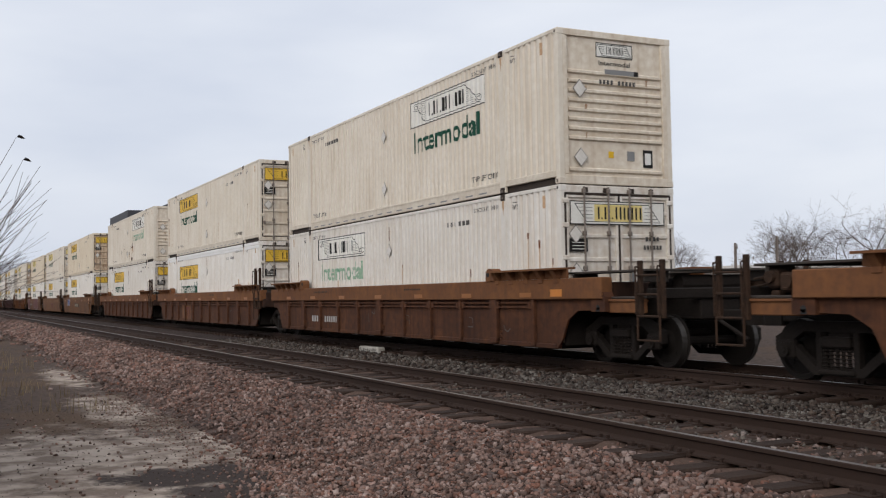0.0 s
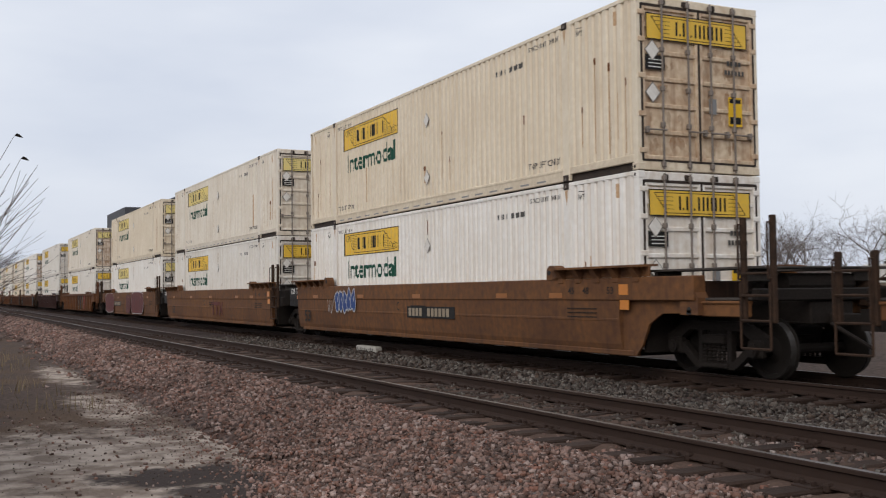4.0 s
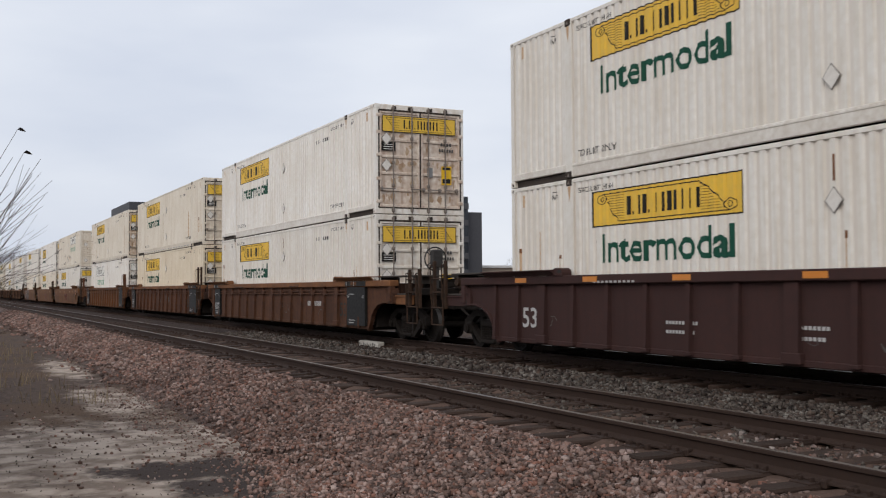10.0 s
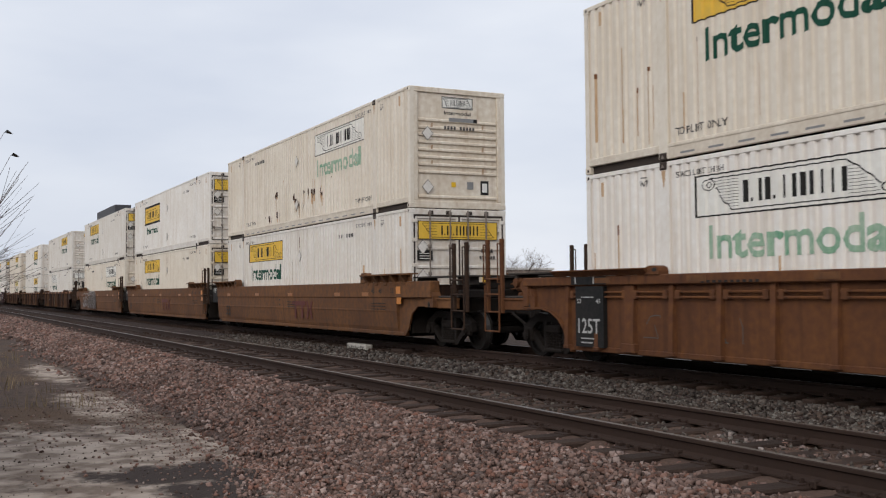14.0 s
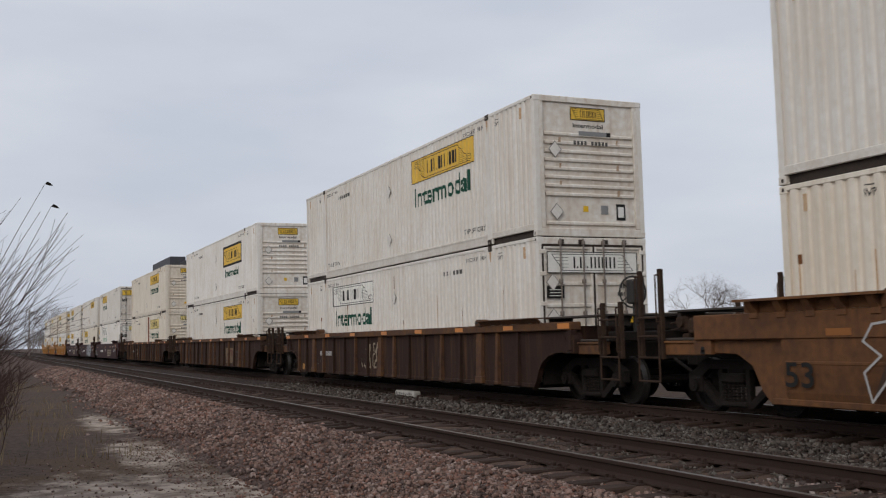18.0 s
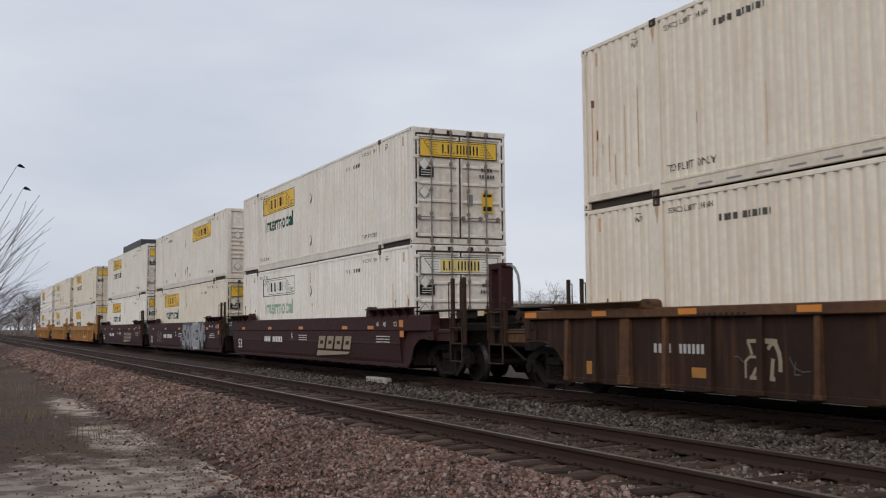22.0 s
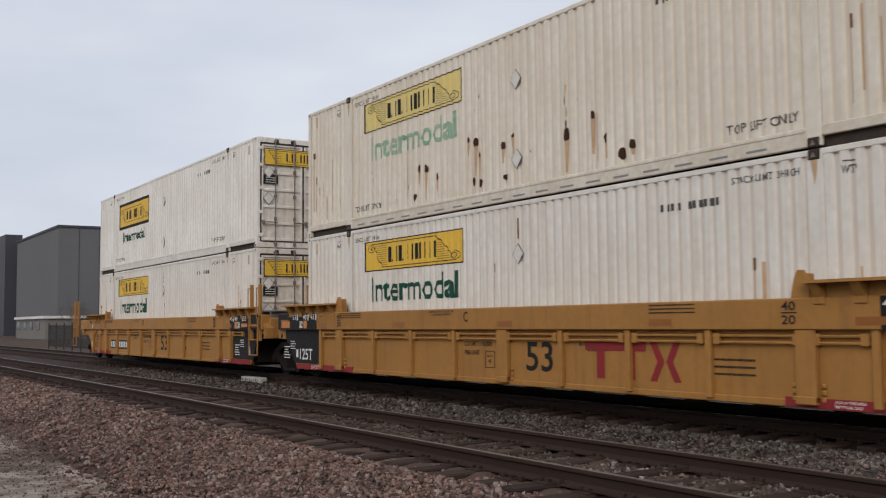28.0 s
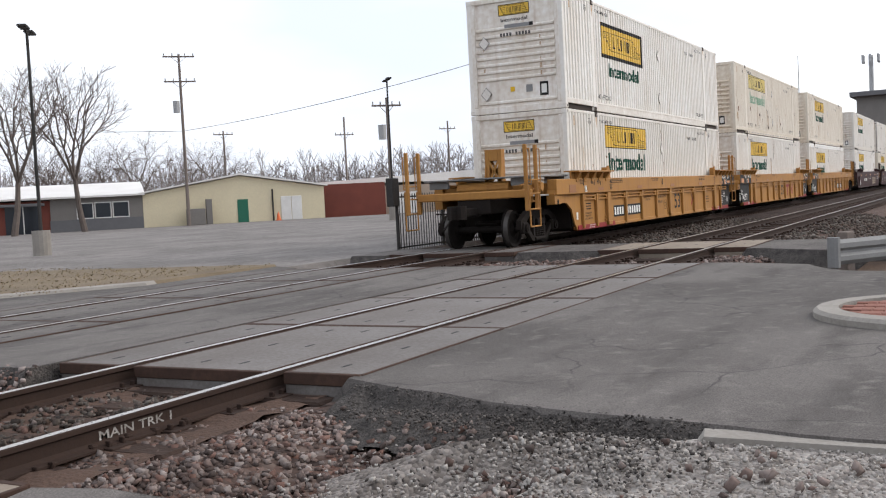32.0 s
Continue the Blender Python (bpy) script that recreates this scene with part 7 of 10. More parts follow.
def decor_rust(seed, logo=None, number=None, fifty=None, black_ends=False, pieces=(), ink="ink", tall=False, dim_logo=None):
    """Weathered ribbed car; pieces: sprayed patches (kind, x0, x1, z0, z1)."""
    def decor(root, put):
        r = random.Random(seed)
        reflectors(root, (-0.8, -3.2, -5.6, -8.0, -10.6, -13.0, -15.3), 1.38 if tall else 1.17, "ttx_orange" if seed in (8, 10, 11, 12) else ("reflector" if tall else "dull_reflector"))
        if seed in (16, 17, 18):
            for x in (1.20, -LONG - 1.62):
                sheet(root, "reflector", Geo().box(x, x + 0.42, YC - 0.004, YC, 1.375, 1.475), [M["reflector"]])
        elif seed == 2:
            sheet(root, "reflector", Geo().box(0.08, 0.46, YC - 0.004, YC, 1.18, 1.31), [M["reflector"]])
        g = Geo()
        if fifty is not None:
            flat_text(g, "53", fifty, 0.55, 0.36, 0.52, YS - 0.004)
        bars(g, -12.9, 1.36, 10, 0.12, 0.035, YC, 0)
        bars(g, -6.4, 1.36, 8, 0.12, 0.035, YC, 0)
        if ink != "ink":
            for x in (-11.1, -8.6):
                bars(g, x, 0.72, 10, 0.075, 0.05, YS, 0, 0.3)
                bars(g, x, 0.58, 9, 0.075, 0.05, YS, 0, 0.3)
        sheet(root, "lettering", g, [M[ink]])
        if number is not None:
            g = Geo()
            if tall:
                bars(g, number, 0.80, 4, 0.115, 0.14, YS, 0, 0.4)
                bars(g, number + 0.62, 0.80, 6, 0.10, 0.14, YS, 0, 0.4)
            else:
                bars(g, number, 0.52, 4, 0.20, 0.17, YS, 0, 0.45)
                bars(g, number + 1.1, 0.52, 6, 0.18, 0.17, YS, 0, 0.45)
            sheet(root, "number_bars", g, [M["graffiti_white"]], "worn white number bars")
        if dim_logo is not None:
            g = Geo()
            logo_blocks(g, dim_logo, 0.70, 0.80, 0.28, YS - 0.001, 0)
            sheet(root, "logo", g, [M["graffiti_red"] if logo is not None else M["grey_ink"]], "dull worn logo shapes")
        if logo is not None and tall:
            for x0, x1, name in ((logo, logo + 0.86, "logo_patch"), (logo - 0.66, logo - 0.12, "paint_patch")):
                sheet(root, name, Geo().box(x0, x1, YS - 0.003, YS, 0.40, 1.06), [M["old_patch"]], "old tan paint patch")
            g = Geo()
            swirls(g, logo - 0.62, logo - 0.16, 0.48, 0.85, 6, seed, YS - 0.005, 0, 0.035)
            sheet(root, "sprayed_tag", g, [M["graffiti_black"]], "black sprayed lines")
        elif logo is not None:
            g = Geo()
            g.box(logo, logo + 1.75, YS - 0.004, YS, 0.36, 0.98, 0, 0)
            logo_blocks(g, logo + 0.45, 0.45, 1.18, 0.43, YS - 0.004, 1)
            sheet(root, "logo", g, [M["ttx_orange"], M["graffiti_red"]], "old orange logo patch with dull red shapes")
        if black_ends:
            for x0, x1 in ((-1.35, -0.05), (-LONG + 0.05, -LONG + 0.85)):
                g = Geo()
                g.box(x0, x1, YS - 0.080, YS, 0.32, 1.33, 0, 0)
                g.box(x0 - 0.1, x1 + 0.1, YC - 0.003, YC + 0.01, 1.36, 1.49, 0, 0)
                for x in (x0 + 0.02, x0 + 0.55):
                    g.box(x, x + 0.03, YC - 0.006, YC, 1.37, 1.485, 0, 1)
                flat_text(g, "53", x0 + 0.05, 1.05, 0.07, 0.12, YS - 0.082, 1)
                flat_text(g, "45", x1 - 0.20, 1.05, 0.07, 0.12, YS - 0.082, 1)
                bars(g, x0 + 0.18, 1.14, 8, 0.045, 0.02, YS - 0.08, 1, 0.3)
                if x0 < -10:
                    flat_text(g, "125T", x0 + 0.08, 0.55, 0.24, 0.62, YS - 0.082, 1)
                for i in range(2):
                    bars(g, x0 + 0.16, 0.45 - 0.07 * i, 9 - 2 * i, 0.05, 0.022, YS - 0.08, 1, 0.3)
                sheet(root, "black_end_panel", g, [M["black_paint"], M["graffiti_white"]], "black end panel with white stencils")
        g = Geo()
        for i in range(4):
            x = r.uniform(-14.5, -1.5)
            swirls(g, x, x + r.uniform(0.3, 0.6), r.uniform(0.5, 0.6), r.uniform(0.75, 0.9), 2, seed * 7 + i, YS - 0.004, 0, 0.014)
        sheet(root, "chalk_marks", g, [M["grey_ink"]])
        for i, (k, x0, x1, z0, z1) in enumerate(pieces):
            g = Geo()
            if k == "white":
                swirls(g, x0, x1, z0, z1, 7, seed + i, YS - 0.005, 0, 0.05)
                sheet(root, "sprayed_tag", g, [M["tan_ink"]], "faint pale sprayed lines")
            elif k == "black":
                for x in (-2.27 - 1.032 * j for j in range(13)):
                    if tall and x0 < x < x1:
                        g.prism([(-1.597, 0.34), (-1.562, 1.33), (-1.550, 1.33), (-1.585, 0.34)], "x", x - 0.052, x + 0.052, 1)
                g.box(x0, x1, YS - 0.003, YS, z0, z1, 0, 1)
                swirls(g, x0 + 0.05, x1 - 0.05, z0 + 0.05, z1 - 0.05, 30, seed, YS - 0.005, 0, 0.035)
                sheet(root, "sprayed_piece", g, [M["tan_ink"], M["graffiti_black"]], "black and pale sprayed piece")
            elif k == "red":
                g.box(x0, x1, YS - 0.003, YS, z0, z1, 0, 0)
                q = random.Random(seed)
                for j in range(16):
                    blob(g, q.uniform(x0 + 0.1, x1 - 0.1), q.uniform(z0 + 0.1, z1 - 0.1), q.uniform(0.06, 0.17), q.uniform(0.07, 0.17), 5, q, YS - 0.004 - 0.0001 * j, 1)
                sheet(root, "sprayed_piece", g, [M["red_paint"], M["graffiti_white"]], "red sprayed piece with pale patches")
            else:
                g.box(x0, x1, YS - 0.005, YS, z0, z1)
                sheet(root, "paint_patch", g, [M["ttx_yellow"]], "newer yellow paint patch")
    return decor


def decor_smooth(seed, fifty, logo=None, number=None, letter="C", letter_x=-9.1, pieces=(), ink="ink", emblem=None):
    def decor(root, put):
        g = Geo()
        y = YB
        if fifty is not None:
            flat_text(g, "53", fifty, 0.50, 0.32, 0.52, y - 0.004)
        flat_text(g, letter, letter_x, 0.88, 0.20, 0.15, y - 0.004)
        for i in range(3):
            bars(g, letter_x + 0.8, 0.98 - 0.07 * i, 16, 0.05, 0.022, y - 0.004, 0, 0.3)
            bars(g, -1.7, 0.98 - 0.07 * i, 18, 0.05, 0.022, y - 0.004, 0, 0.3)
        for text, d in (("45", 0.55), ("48", 1.0), ("53", 1.7)):
            flat_text(g, text, POSTS[1] - 0.1 + d, 1.24, 0.11, 0.19, YC - 0.004)
        sheet(root, "lettering", g, [M[ink]])
        reflectors(root, (-2.05, -4.0, -7.95, -11.4, -14.9), 1.17, "dull_reflector" if ink == "ink" else "reflector")
        if fifty is not None or ink != "ink":
            for z in (0.98, 1.22):
                sheet(root, "reflector", Geo().box(-0.16, 0.08, YB - 0.006 if z < 1.1 else YC - 0.004, YB if z < 1.1 else YC, z, z + 0.17), [M["reflector"]])
        if number is not None:
            g = Geo()
            if ink == "ink":
                g.box(number - 0.1, number + 2.35, y - 0.004, y, 0.72, 0.98, 0, 0)
            bars(g, number, 0.76, 4, 0.19, 0.18, y - 0.005, 1, 0.3)
            bars(g, number + 1.0, 0.76, 6, 0.19, 0.18, y - 0.005, 1, 0.3)
            sheet(root, "number_plate", g, [M["black_paint"], M["tan_ink"] if ink == "ink" else M["white_ink"]], "number bars")
        if logo is not None:
            g = Geo()
            if ink == "ink":
                logo_blocks(g, logo, 0.52, 1.80, 0.50, y, 0)
                sheet(root, "logo", g, [M["graffiti_red"]], "dull red painted logo shapes")
            else:
                x = logo
                for i in range(4):
                    a = x + 0.72 * i
                    g.add([(a, y - 0.005, 0.62), (a + 0.56, y - 0.005, 0.62), (a + 0.70, y - 0.005, 0.98), (a + 0.14, y - 0.005, 0.98)], [(0, 1, 2, 3)])
                    g.add([(a + 0.20, y - 0.0065, 0.75), (a + 0.48, y - 0.0065, 0.75), (a + 0.52, y - 0.0065, 0.85), (a + 0.24, y - 0.0065, 0.85)], [(0, 1, 2, 3)], 1)
                g.add([(x - 0.1, y - 0.005, 0.40), (x - 0.02, y - 0.005, 0.56), (x + 2.75, y - 0.005, 0.56), (x + 2.5, y - 0.005, 0.49)], [(0, 1, 2, 3)])
                sheet(root, "logo", g, [M["tan_ink"], M["maroon"]], "tan logo shapes with a wedge beneath")
        for i, (k, x0, x1, z0, z1) in enumerate(pieces):
            g = Geo()
            yy = YC - 0.004
            if k == "white":
                scribble(g, x0, x1, z0, z1, max(4, int((x1 - x0) * 4)), seed + i, y - 0.005, 0, 0.022)
                sheet(root, "sprayed_tag", g, [M["graffiti_white"]], "thin white sprayed lines")
            elif k == "silver":
                sprayed_letters(g, x0, x1, z0 + 0.08, z1 - 0.06, (0, 1, 2, 3, 4), seed, yy + 0.001, 2, 2, 0.46, 0.0)
                sprayed_letters(g, x0, x1, z0 + 0.08, z1 - 0.06, (0, 1, 2, 3, 4), seed, yy - 0.001, 0, 1, 0.26, 0.08)
                for cx, cz in ((x0 - 0.30, z0 + 0.45), (x1 + 0.20, z1 - 0.25), (x1 + 0.35, z0 + 0.55)):
                    for q in range(3):
                        a = q * math.pi / 3 + 0.3
                        stroke(g, [(cx - 0.20 * math.cos(a), cz - 0.20 * math.sin(a)), (cx + 0.20 * math.cos(a), cz + 0.20 * math.sin(a))], 0.14, yy + 0.0008 - 0.0001 * q, 1)
                        stroke(g, [(cx - 0.17 * math.cos(a), cz - 0.17 * math.sin(a)), (cx + 0.17 * math.cos(a), cz + 0.17 * math.sin(a))], 0.07, yy - 0.001 - 0.0001 * q, 0)
                sheet(root, "sprayed_piece", g, [M["graffiti_silver"], M["graffiti_black"], M["graffiti_white"]], "silver and black sprayed lettering with a thin white rim")
            elif k == "blue":
                puffs(g, x0, x1, z0, z1, 5, seed, yy, 0, 1, 0.035)
                sheet(root, "sprayed_piece", g, [M["graffiti_blue"], M["graffiti_white"]], "dark blue sprayed piece with white outline")
            elif k == "outline":
                outline_piece(g, x0, x1, z0, z1, seed, yy)
                sheet(root, "sprayed_piece", g, [M["graffiti_white"], M["graffiti_dim"]], "white sprayed outlines over a dark patch")
            else:
                bulge(g, x0, x1, z0, z1, seed + i, yy, 0, 1, 2 if k == "red" else 1)
                sheet(root, "sprayed_piece", g, [M["graffiti_red"], M["graffiti_black"], M["graffiti_white"]], "dull red sprayed shapes with a pale rim" if k == "red" else "dull red sprayed shapes with dark lines")
    return decor


C3 = (("coupler", "shared"), ("truck", "shared"), ("truck", "coupler"))
RUST = "weathered rust-orange ribbed steel well car under stacked containers"
SMOOTH = "smooth-sided orange well car with sprayed graffiti"
DARK = "grimy dark brown ribbed well car with orange reflectors"
OLIVE = "orange-brown close-ribbed well car with black stencilled end panels"
MAROON = "smooth maroon well car with tan logo shapes"
YELLOW = "clean yellow ribbed well car with black end panels and red stripes"
# leading end of each stack along the train at 0 s; platform; then upper and lower container (doors lead, logo, tone, word, marks)
CARS = [
    (7.80, RUST, "ribbed", "ttx_rust", ("coupler", "coupler"), decor_rust(1), (True, "yellow", "tan", "green", ""), (True, "yellow", "white", "green", "")),
    (-15.93, RUST, "ribbed", "ttx_rust", C3[0], decor_rust(2, number=-13.35), (False, "white", "cream", "green", ""), (True, "white", "white", "faded_green", "")),
    (-35.47, RUST, "ribbed", "ttx_rust", C3[1], decor_rust(3, logo=-11.85), (True, "yellow", "cream", "green", "runs"), (True, "yellow", "bright", "green", "band")),
    (-55.25, RUST, "ribbed", "ttx_rust", C3[2], decor_rust(4), (False, "white", "cream", "faded_green", "spots"), (True, "yellow", "white", "green", "")),
    (-78.80, SMOOTH, "smooth", "ttx_orange", C3[0], decor_smooth(5, -15.9, number=-8.4, pieces=(("white", -14.0, -13.4, 0.75, 1.25), ("blue", -13.25, -11.75, 0.80, 1.36))), (True, "yellow", "tan", "green", "runs rusty"), (True, "yellow", "bright", "green", "")),
    (-98.35, SMOOTH, "smooth", "ttx_orange", C3[1], decor_smooth(6, -15.3, logo=-7.9), (True, "pale", "cream", "green", "runs"), (True, "yellow", "white", "green", "")),
    (-117.75, SMOOTH, "smooth", "ttx_orange", C3[2], decor_smooth(7, None, number=-12.85, letter="A", letter_x=-9.45, pieces=(("red", -16.4, -13.05, 0.30, 1.48), ("redblack", -8.65, -7.2, 0.33, 1.36), ("red", -7.0, -3.2, 0.32, 1.50))), (True, "pale", "tan", "green", "runs"), (True, "pale", "bright", "green", "")),
    (-141.45, "orange ribbed well car with black and red sprayed piece", "bare", "ttx_amber", ("coupler", "coupler"), decor_rust(8, tall=True, fifty=-3.14, pieces=(("black", -7.95, -4.72, 0.29, 1.33), ("red", -4.70, -3.70, 0.29, 1.33))), (True, "pale", "cream", "green", "runs rusty"), (True, "yellow", "white", "green", "")),
    (-164.70, DARK, "bare", "ttx_brown", ("coupler", "coupler"), decor_rust(9, tall=True, fifty=-15.4, ink="graffiti_white"), (True, "yellow", "white", "green", ""), (True, "yellow", "white", "green", "")),
    (-187.95, OLIVE, "close", "ttx_soot", C3[0], decor_rust(10, tall=True, fifty=-2.09, number=-4.85, black_ends=True), (True, "yellow", "bright", "green", " rusty"), (True, "yellow", "white", "green", "")),
    (-207.40, OLIVE, "close", "ttx_rust", C3[1], decor_rust(11, tall=True, fifty=-2.09, dim_logo=-6.9, black_ends=True), (True, "yellow", "cream", "green", "runs"), (True, "yellow", "tan", "green", "")),
    (-226.95, OLIVE, "close", "ttx_amber", C3[2], decor_rust(12, tall=True, fifty=None, black_ends=True), (True, "yellow", "cream", "green", "runs rusty"), (True, "white", "bright", "faded_green", "")),
    (-250.30, SMOOTH, "smooth", "ttx_orange", C3[0], decor_smooth(13, -15.3, logo=-7.8), (False, "white", "cream", "faded_green", "spots"), (True, "yellow", "white", "green", "")),
    (-269.25, SMOOTH, "smooth", "ttx_orange", C3[1], decor_smooth(14, -15.9, logo=-7.75, letter_x=-9.55), (True, "boxed", "bright", "green", ""), (True, "yellow", "cream", "green", "")),
    (-288.55, SMOOTH, "smooth", "ttx_orange", C3[2], decor_smooth(15, -15.9, pieces=(("outline", -14.5, -8.6, 0.34, 1.46),)), (True, "yellow", "white", "green", ""), (False, "white", "cream", "green", "")),
    (-311.60, DARK, "bare", "ttx_dark", ("coupler", "coupler"), decor_rust(16, tall=True, fifty=None, number=-14.1, pieces=(("patch", -16.1, -15.74, 0.33, 0.52), ("white", -10.1, -9.35, 0.50, 1.12), ("white", -9.15, -8.5, 0.50, 1.15))), (False, "yellow", "white", "green", ""), (True, "white", "white", "green", "")),
    (-334.85, DARK, "bare", "ttx_dark", ("coupler", "coupler"), decor_rust(17, tall=True, logo=-4.42, dim_logo=-4.36, fifty=-3.1), (False, "boxed", "bright", "green", ""), (False, "yellow", "white", "green", "")),
    (-358.00, DARK, "bare", "ttx_dark", ("coupler", "coupler"), decor_rust(18, tall=True, number=-13.95, pieces=(("white", -11.9, -11.2, 0.5, 1.0), ("patch", -15.85, -15.5, 0.4, 0.62), ("patch", -13.05, -12.6, 0.45, 0.6))), (False, "yellow", "cream", "green", "runs"), (False, "pale", "cream", "green", "panel")),
    (-381.70, MAROON, "smooth", "maroon", C3[0], decor_smooth(19, -15.7, logo=-6.35, number=-12.1, letter="A", letter_x=-9.0, ink="white_ink"), (True, "yellow", "white", "green", ""), (True, "white", "bright", "faded_green", "")),
    (-400.60, MAROON, "smooth", "maroon", C3[1], decor_smooth(20, -15.7, number=-12.0, letter="C", letter_x=-9.0, ink="white_ink", pieces=(("white", -14.0, -12.5, 0.5, 1.15), ("silver", -7.2, -2.85, 0.30, 1.48))), (False, "yellow", "white", "", "spots"), (True, "yellow", "cream", "green", "")),
    (-419.85, MAROON, "smooth", "maroon", C3[2], decor_smooth(21, -15.7, logo=-6.2, number=-12.6, letter="B", ink="white_ink"), (True, "yellow", "white", "green", ""), (True, "yellow", "bright", "green", "")),
    (-442.97, YELLOW, "ribbed", "ttx_yellow", C3[0], decor_yellow("A", -6.1, -7.42, None, (False, True), -11.75), (True, "yellow", "cream", "green", "runs"), (True, "yellow", "white", "green", "band ridged")),
    (-462.37, YELLOW, "ribbed", "ttx_yellow", C3[1], decor_yellow("C", 0, -7.5, -6.05, (True, True)), (True, "pale", "cream", "faded_green", "spots runs"), (True, "yellow", "white", "green", "")),
    (-481.67, YELLOW, "ribbed", "ttx_yellow", C3[2], decor_yellow("B", -13.5, -7.45, None, (True, False)), (True, "boxed", "bright", "green", ""), (True, "yellow", "white", "green", "ridged")),
]
TONE_WORD = {"white": "white", "bright": "clean white", "cream": "cream-white", "tan": "dusty tan-white"}
LOGO_WORD = {"yellow": "yellow logo panel", "boxed": "dark-bordered yellow logo panel", "pale": "faded yellow logo panel", "white": "white logo panel"}
TRAIN = []
for i, (p, label, kind, paint, ends, decor, up, low) in enumerate(CARS):
    car = well_car(label, kind, paint, ends, decor)
    TRAIN.append((car, p, 0.0))
    for at, k in (("rear", 7), ("front", 9), ("front", 15)):
        if i == k:
            bw = part("brake_wheel", cached("bwheel", lambda: make_brake_wheel().mesh("brake_wheel", [M["dark_metal"]])), None, car, "black spoked hand brake wheel")
            bw.matrix_basis = Matrix.Translation((2.45, -0.75, 2.0)) if at == "front" else Matrix.Translation((-LONG - 2.35, -1.0, 1.98)) @ Matrix.Rotation(math.pi, 4, "Z")
    if i == 18:
        g = Geo()
        for x in (1.82, 2.30):
            g.box(x - 0.07, x + 0.07, -0.16, 0.16, 1.42, 2.62, 0.015)
        g.box(1.75, 2.37, -0.16, 0.16, 2.52, 2.66, 0.02)
        part("brake_stand", g, [M["maroon"]], car, "tall maroon brake stand")
        g = Geo()
        bend = [(2.32, 2.60), (2.55, 2.60), (2.72, 2.52), (2.86, 2.36), (2.92, 2.15), (2.92, 1.45)]
        for (a, b), (c, d) in zip(bend, bend[1:]):
            g.tube((a, 0.0, b), (c, 0.0, d), 0.03, 8)
        part("handrail", g, [M["weathered_steel"]], car, "bent grey steel handrail")
    for (doors, style, tone, word, marks), z, level in ((up, 3.252, "upper"), (low, 0.342, "lower")):
        text = TONE_WORD[tone] + " corrugated container with " + LOGO_WORD[style] + (", rust-spotted" if "spots" in marks else "") + (", brown patch" if "panel" in marks else (", stacked on top" if level == "upper" else ", in the well"))
        box = container(text, doors, style, tone, word, marks, i * 2 + (level == "lower"), level)
        TRAIN.append((box, p, z))


# ---- level crossing, road and path ----
def crossing_panel(length, width, face="concrete"):
    g = Geo()
    g.box(0.012, length - 0.012, -width / 2, width / 2, -0.24, -0.012, 0.01)
    g.box(0.0, 0.05, -width / 2 - 0.004, width / 2 + 0.004, -0.10, -0.009, 0.006, 1)
    g.box(length - 0.05, length, -width / 2 - 0.004, width / 2 + 0.004, -0.10, -0.009, 0.006, 1)
    for s in (-1, 1):
        g.box(0.03, length - 0.03, s * width / 2 - 0.02, s * width / 2 + 0.008, -0.10, -0.009, 0.005, 1)
    for x in (0.35, length / 2, length - 0.35):
        for y in ((-0.2, 0.2) if width > 1 else (0.0,)):
            g.box(x - 0.06, x + 0.06, y - 0.014, y + 0.014, -0.0135, -0.0105, 0, 2)
    return g.mesh("crossing_panel", [M[face], M["rust_edge"], M["shadow_gap"]])


for name, x0, n, ln in (("path_crossing", 0.95, 1, 2.55), ("road_crossing", 6.35, 4, 2.50), ("far_path_crossing", 20.0, 1, 2.40)):
    cr = thing(name, "concrete level crossing panels with rusty steel edges between the rails", "crossing", kind="structure")
    for yc, face in ((TRACK1, "path_concrete" if n == 1 else "concrete"), (11.405, "asphalt")):
        wide, narrow = crossing_panel(ln, 1.30, face), crossing_panel(ln, 0.66, face)
        for i in range(n):
            for y, me in ((yc, wide), (yc - RAIL - 0.42, narrow), (yc + RAIL + 0.42, narrow)):
                ob = part("crossing_panel", me, None, cr)
                ob.matrix_basis = Matrix.Translation((x0 + i * ln, y, 0.002 * ((i * 7 + int(y)) % 3)))


def slab(name, outline, z, mat, label, category, thick=0.3, rough_edge=0.0, seed=0, drop=None, side=None):
    """A paved sheet from an outline in x and y, its edges frayed where it is broken; drop: a height by place."""
    r = random.Random(seed)
    pts = []
    for (a, b), (c, d) in zip(outline, outline[1:] + outline[:1]):
        n = max(1, int(math.hypot(c - a, d - b) / 0.35)) if rough_edge else max(1, int(math.hypot(c - a, d - b) / 4))
        for i in range(n):
            f = i / n
            pts.append((a + (c - a) * f + r.uniform(-1, 1) * rough_edge, b + (d - b) * f + r.uniform(-1, 1) * rough_edge))
    g = Geo()
    top = [(x, y, drop(x, y) if drop else z) for x, y in pts]
    k = len(top)
    cx, cy = sum(p[0] for p in top) / k, sum(p[1] for p in top) / k
    low = [(x + (x - cx) / max(1, math.hypot(x - cx, y - cy)) * 0.25, y + (y - cy) / max(1, math.hypot(x - cx, y - cy)) * 0.25, q - thick) for x, y, q in top]
    g.add(top + low, [tuple(range(k))] + [(i, (i + 1) % k, k + (i + 1) % k, k + i) for i in range(k)])
    g.m[1:] = [1 if side else 0] * (len(g.m) - 1)
    return single(name, g, [mat, side] if side else mat, label, category, kind="structure")


def road_edge(y):
    """Where the road's broken edge lies before the near track."""
    return 5.53 + 0.20 * (y - 2.6) + 0.12 * max(0.0, y - 3.7)


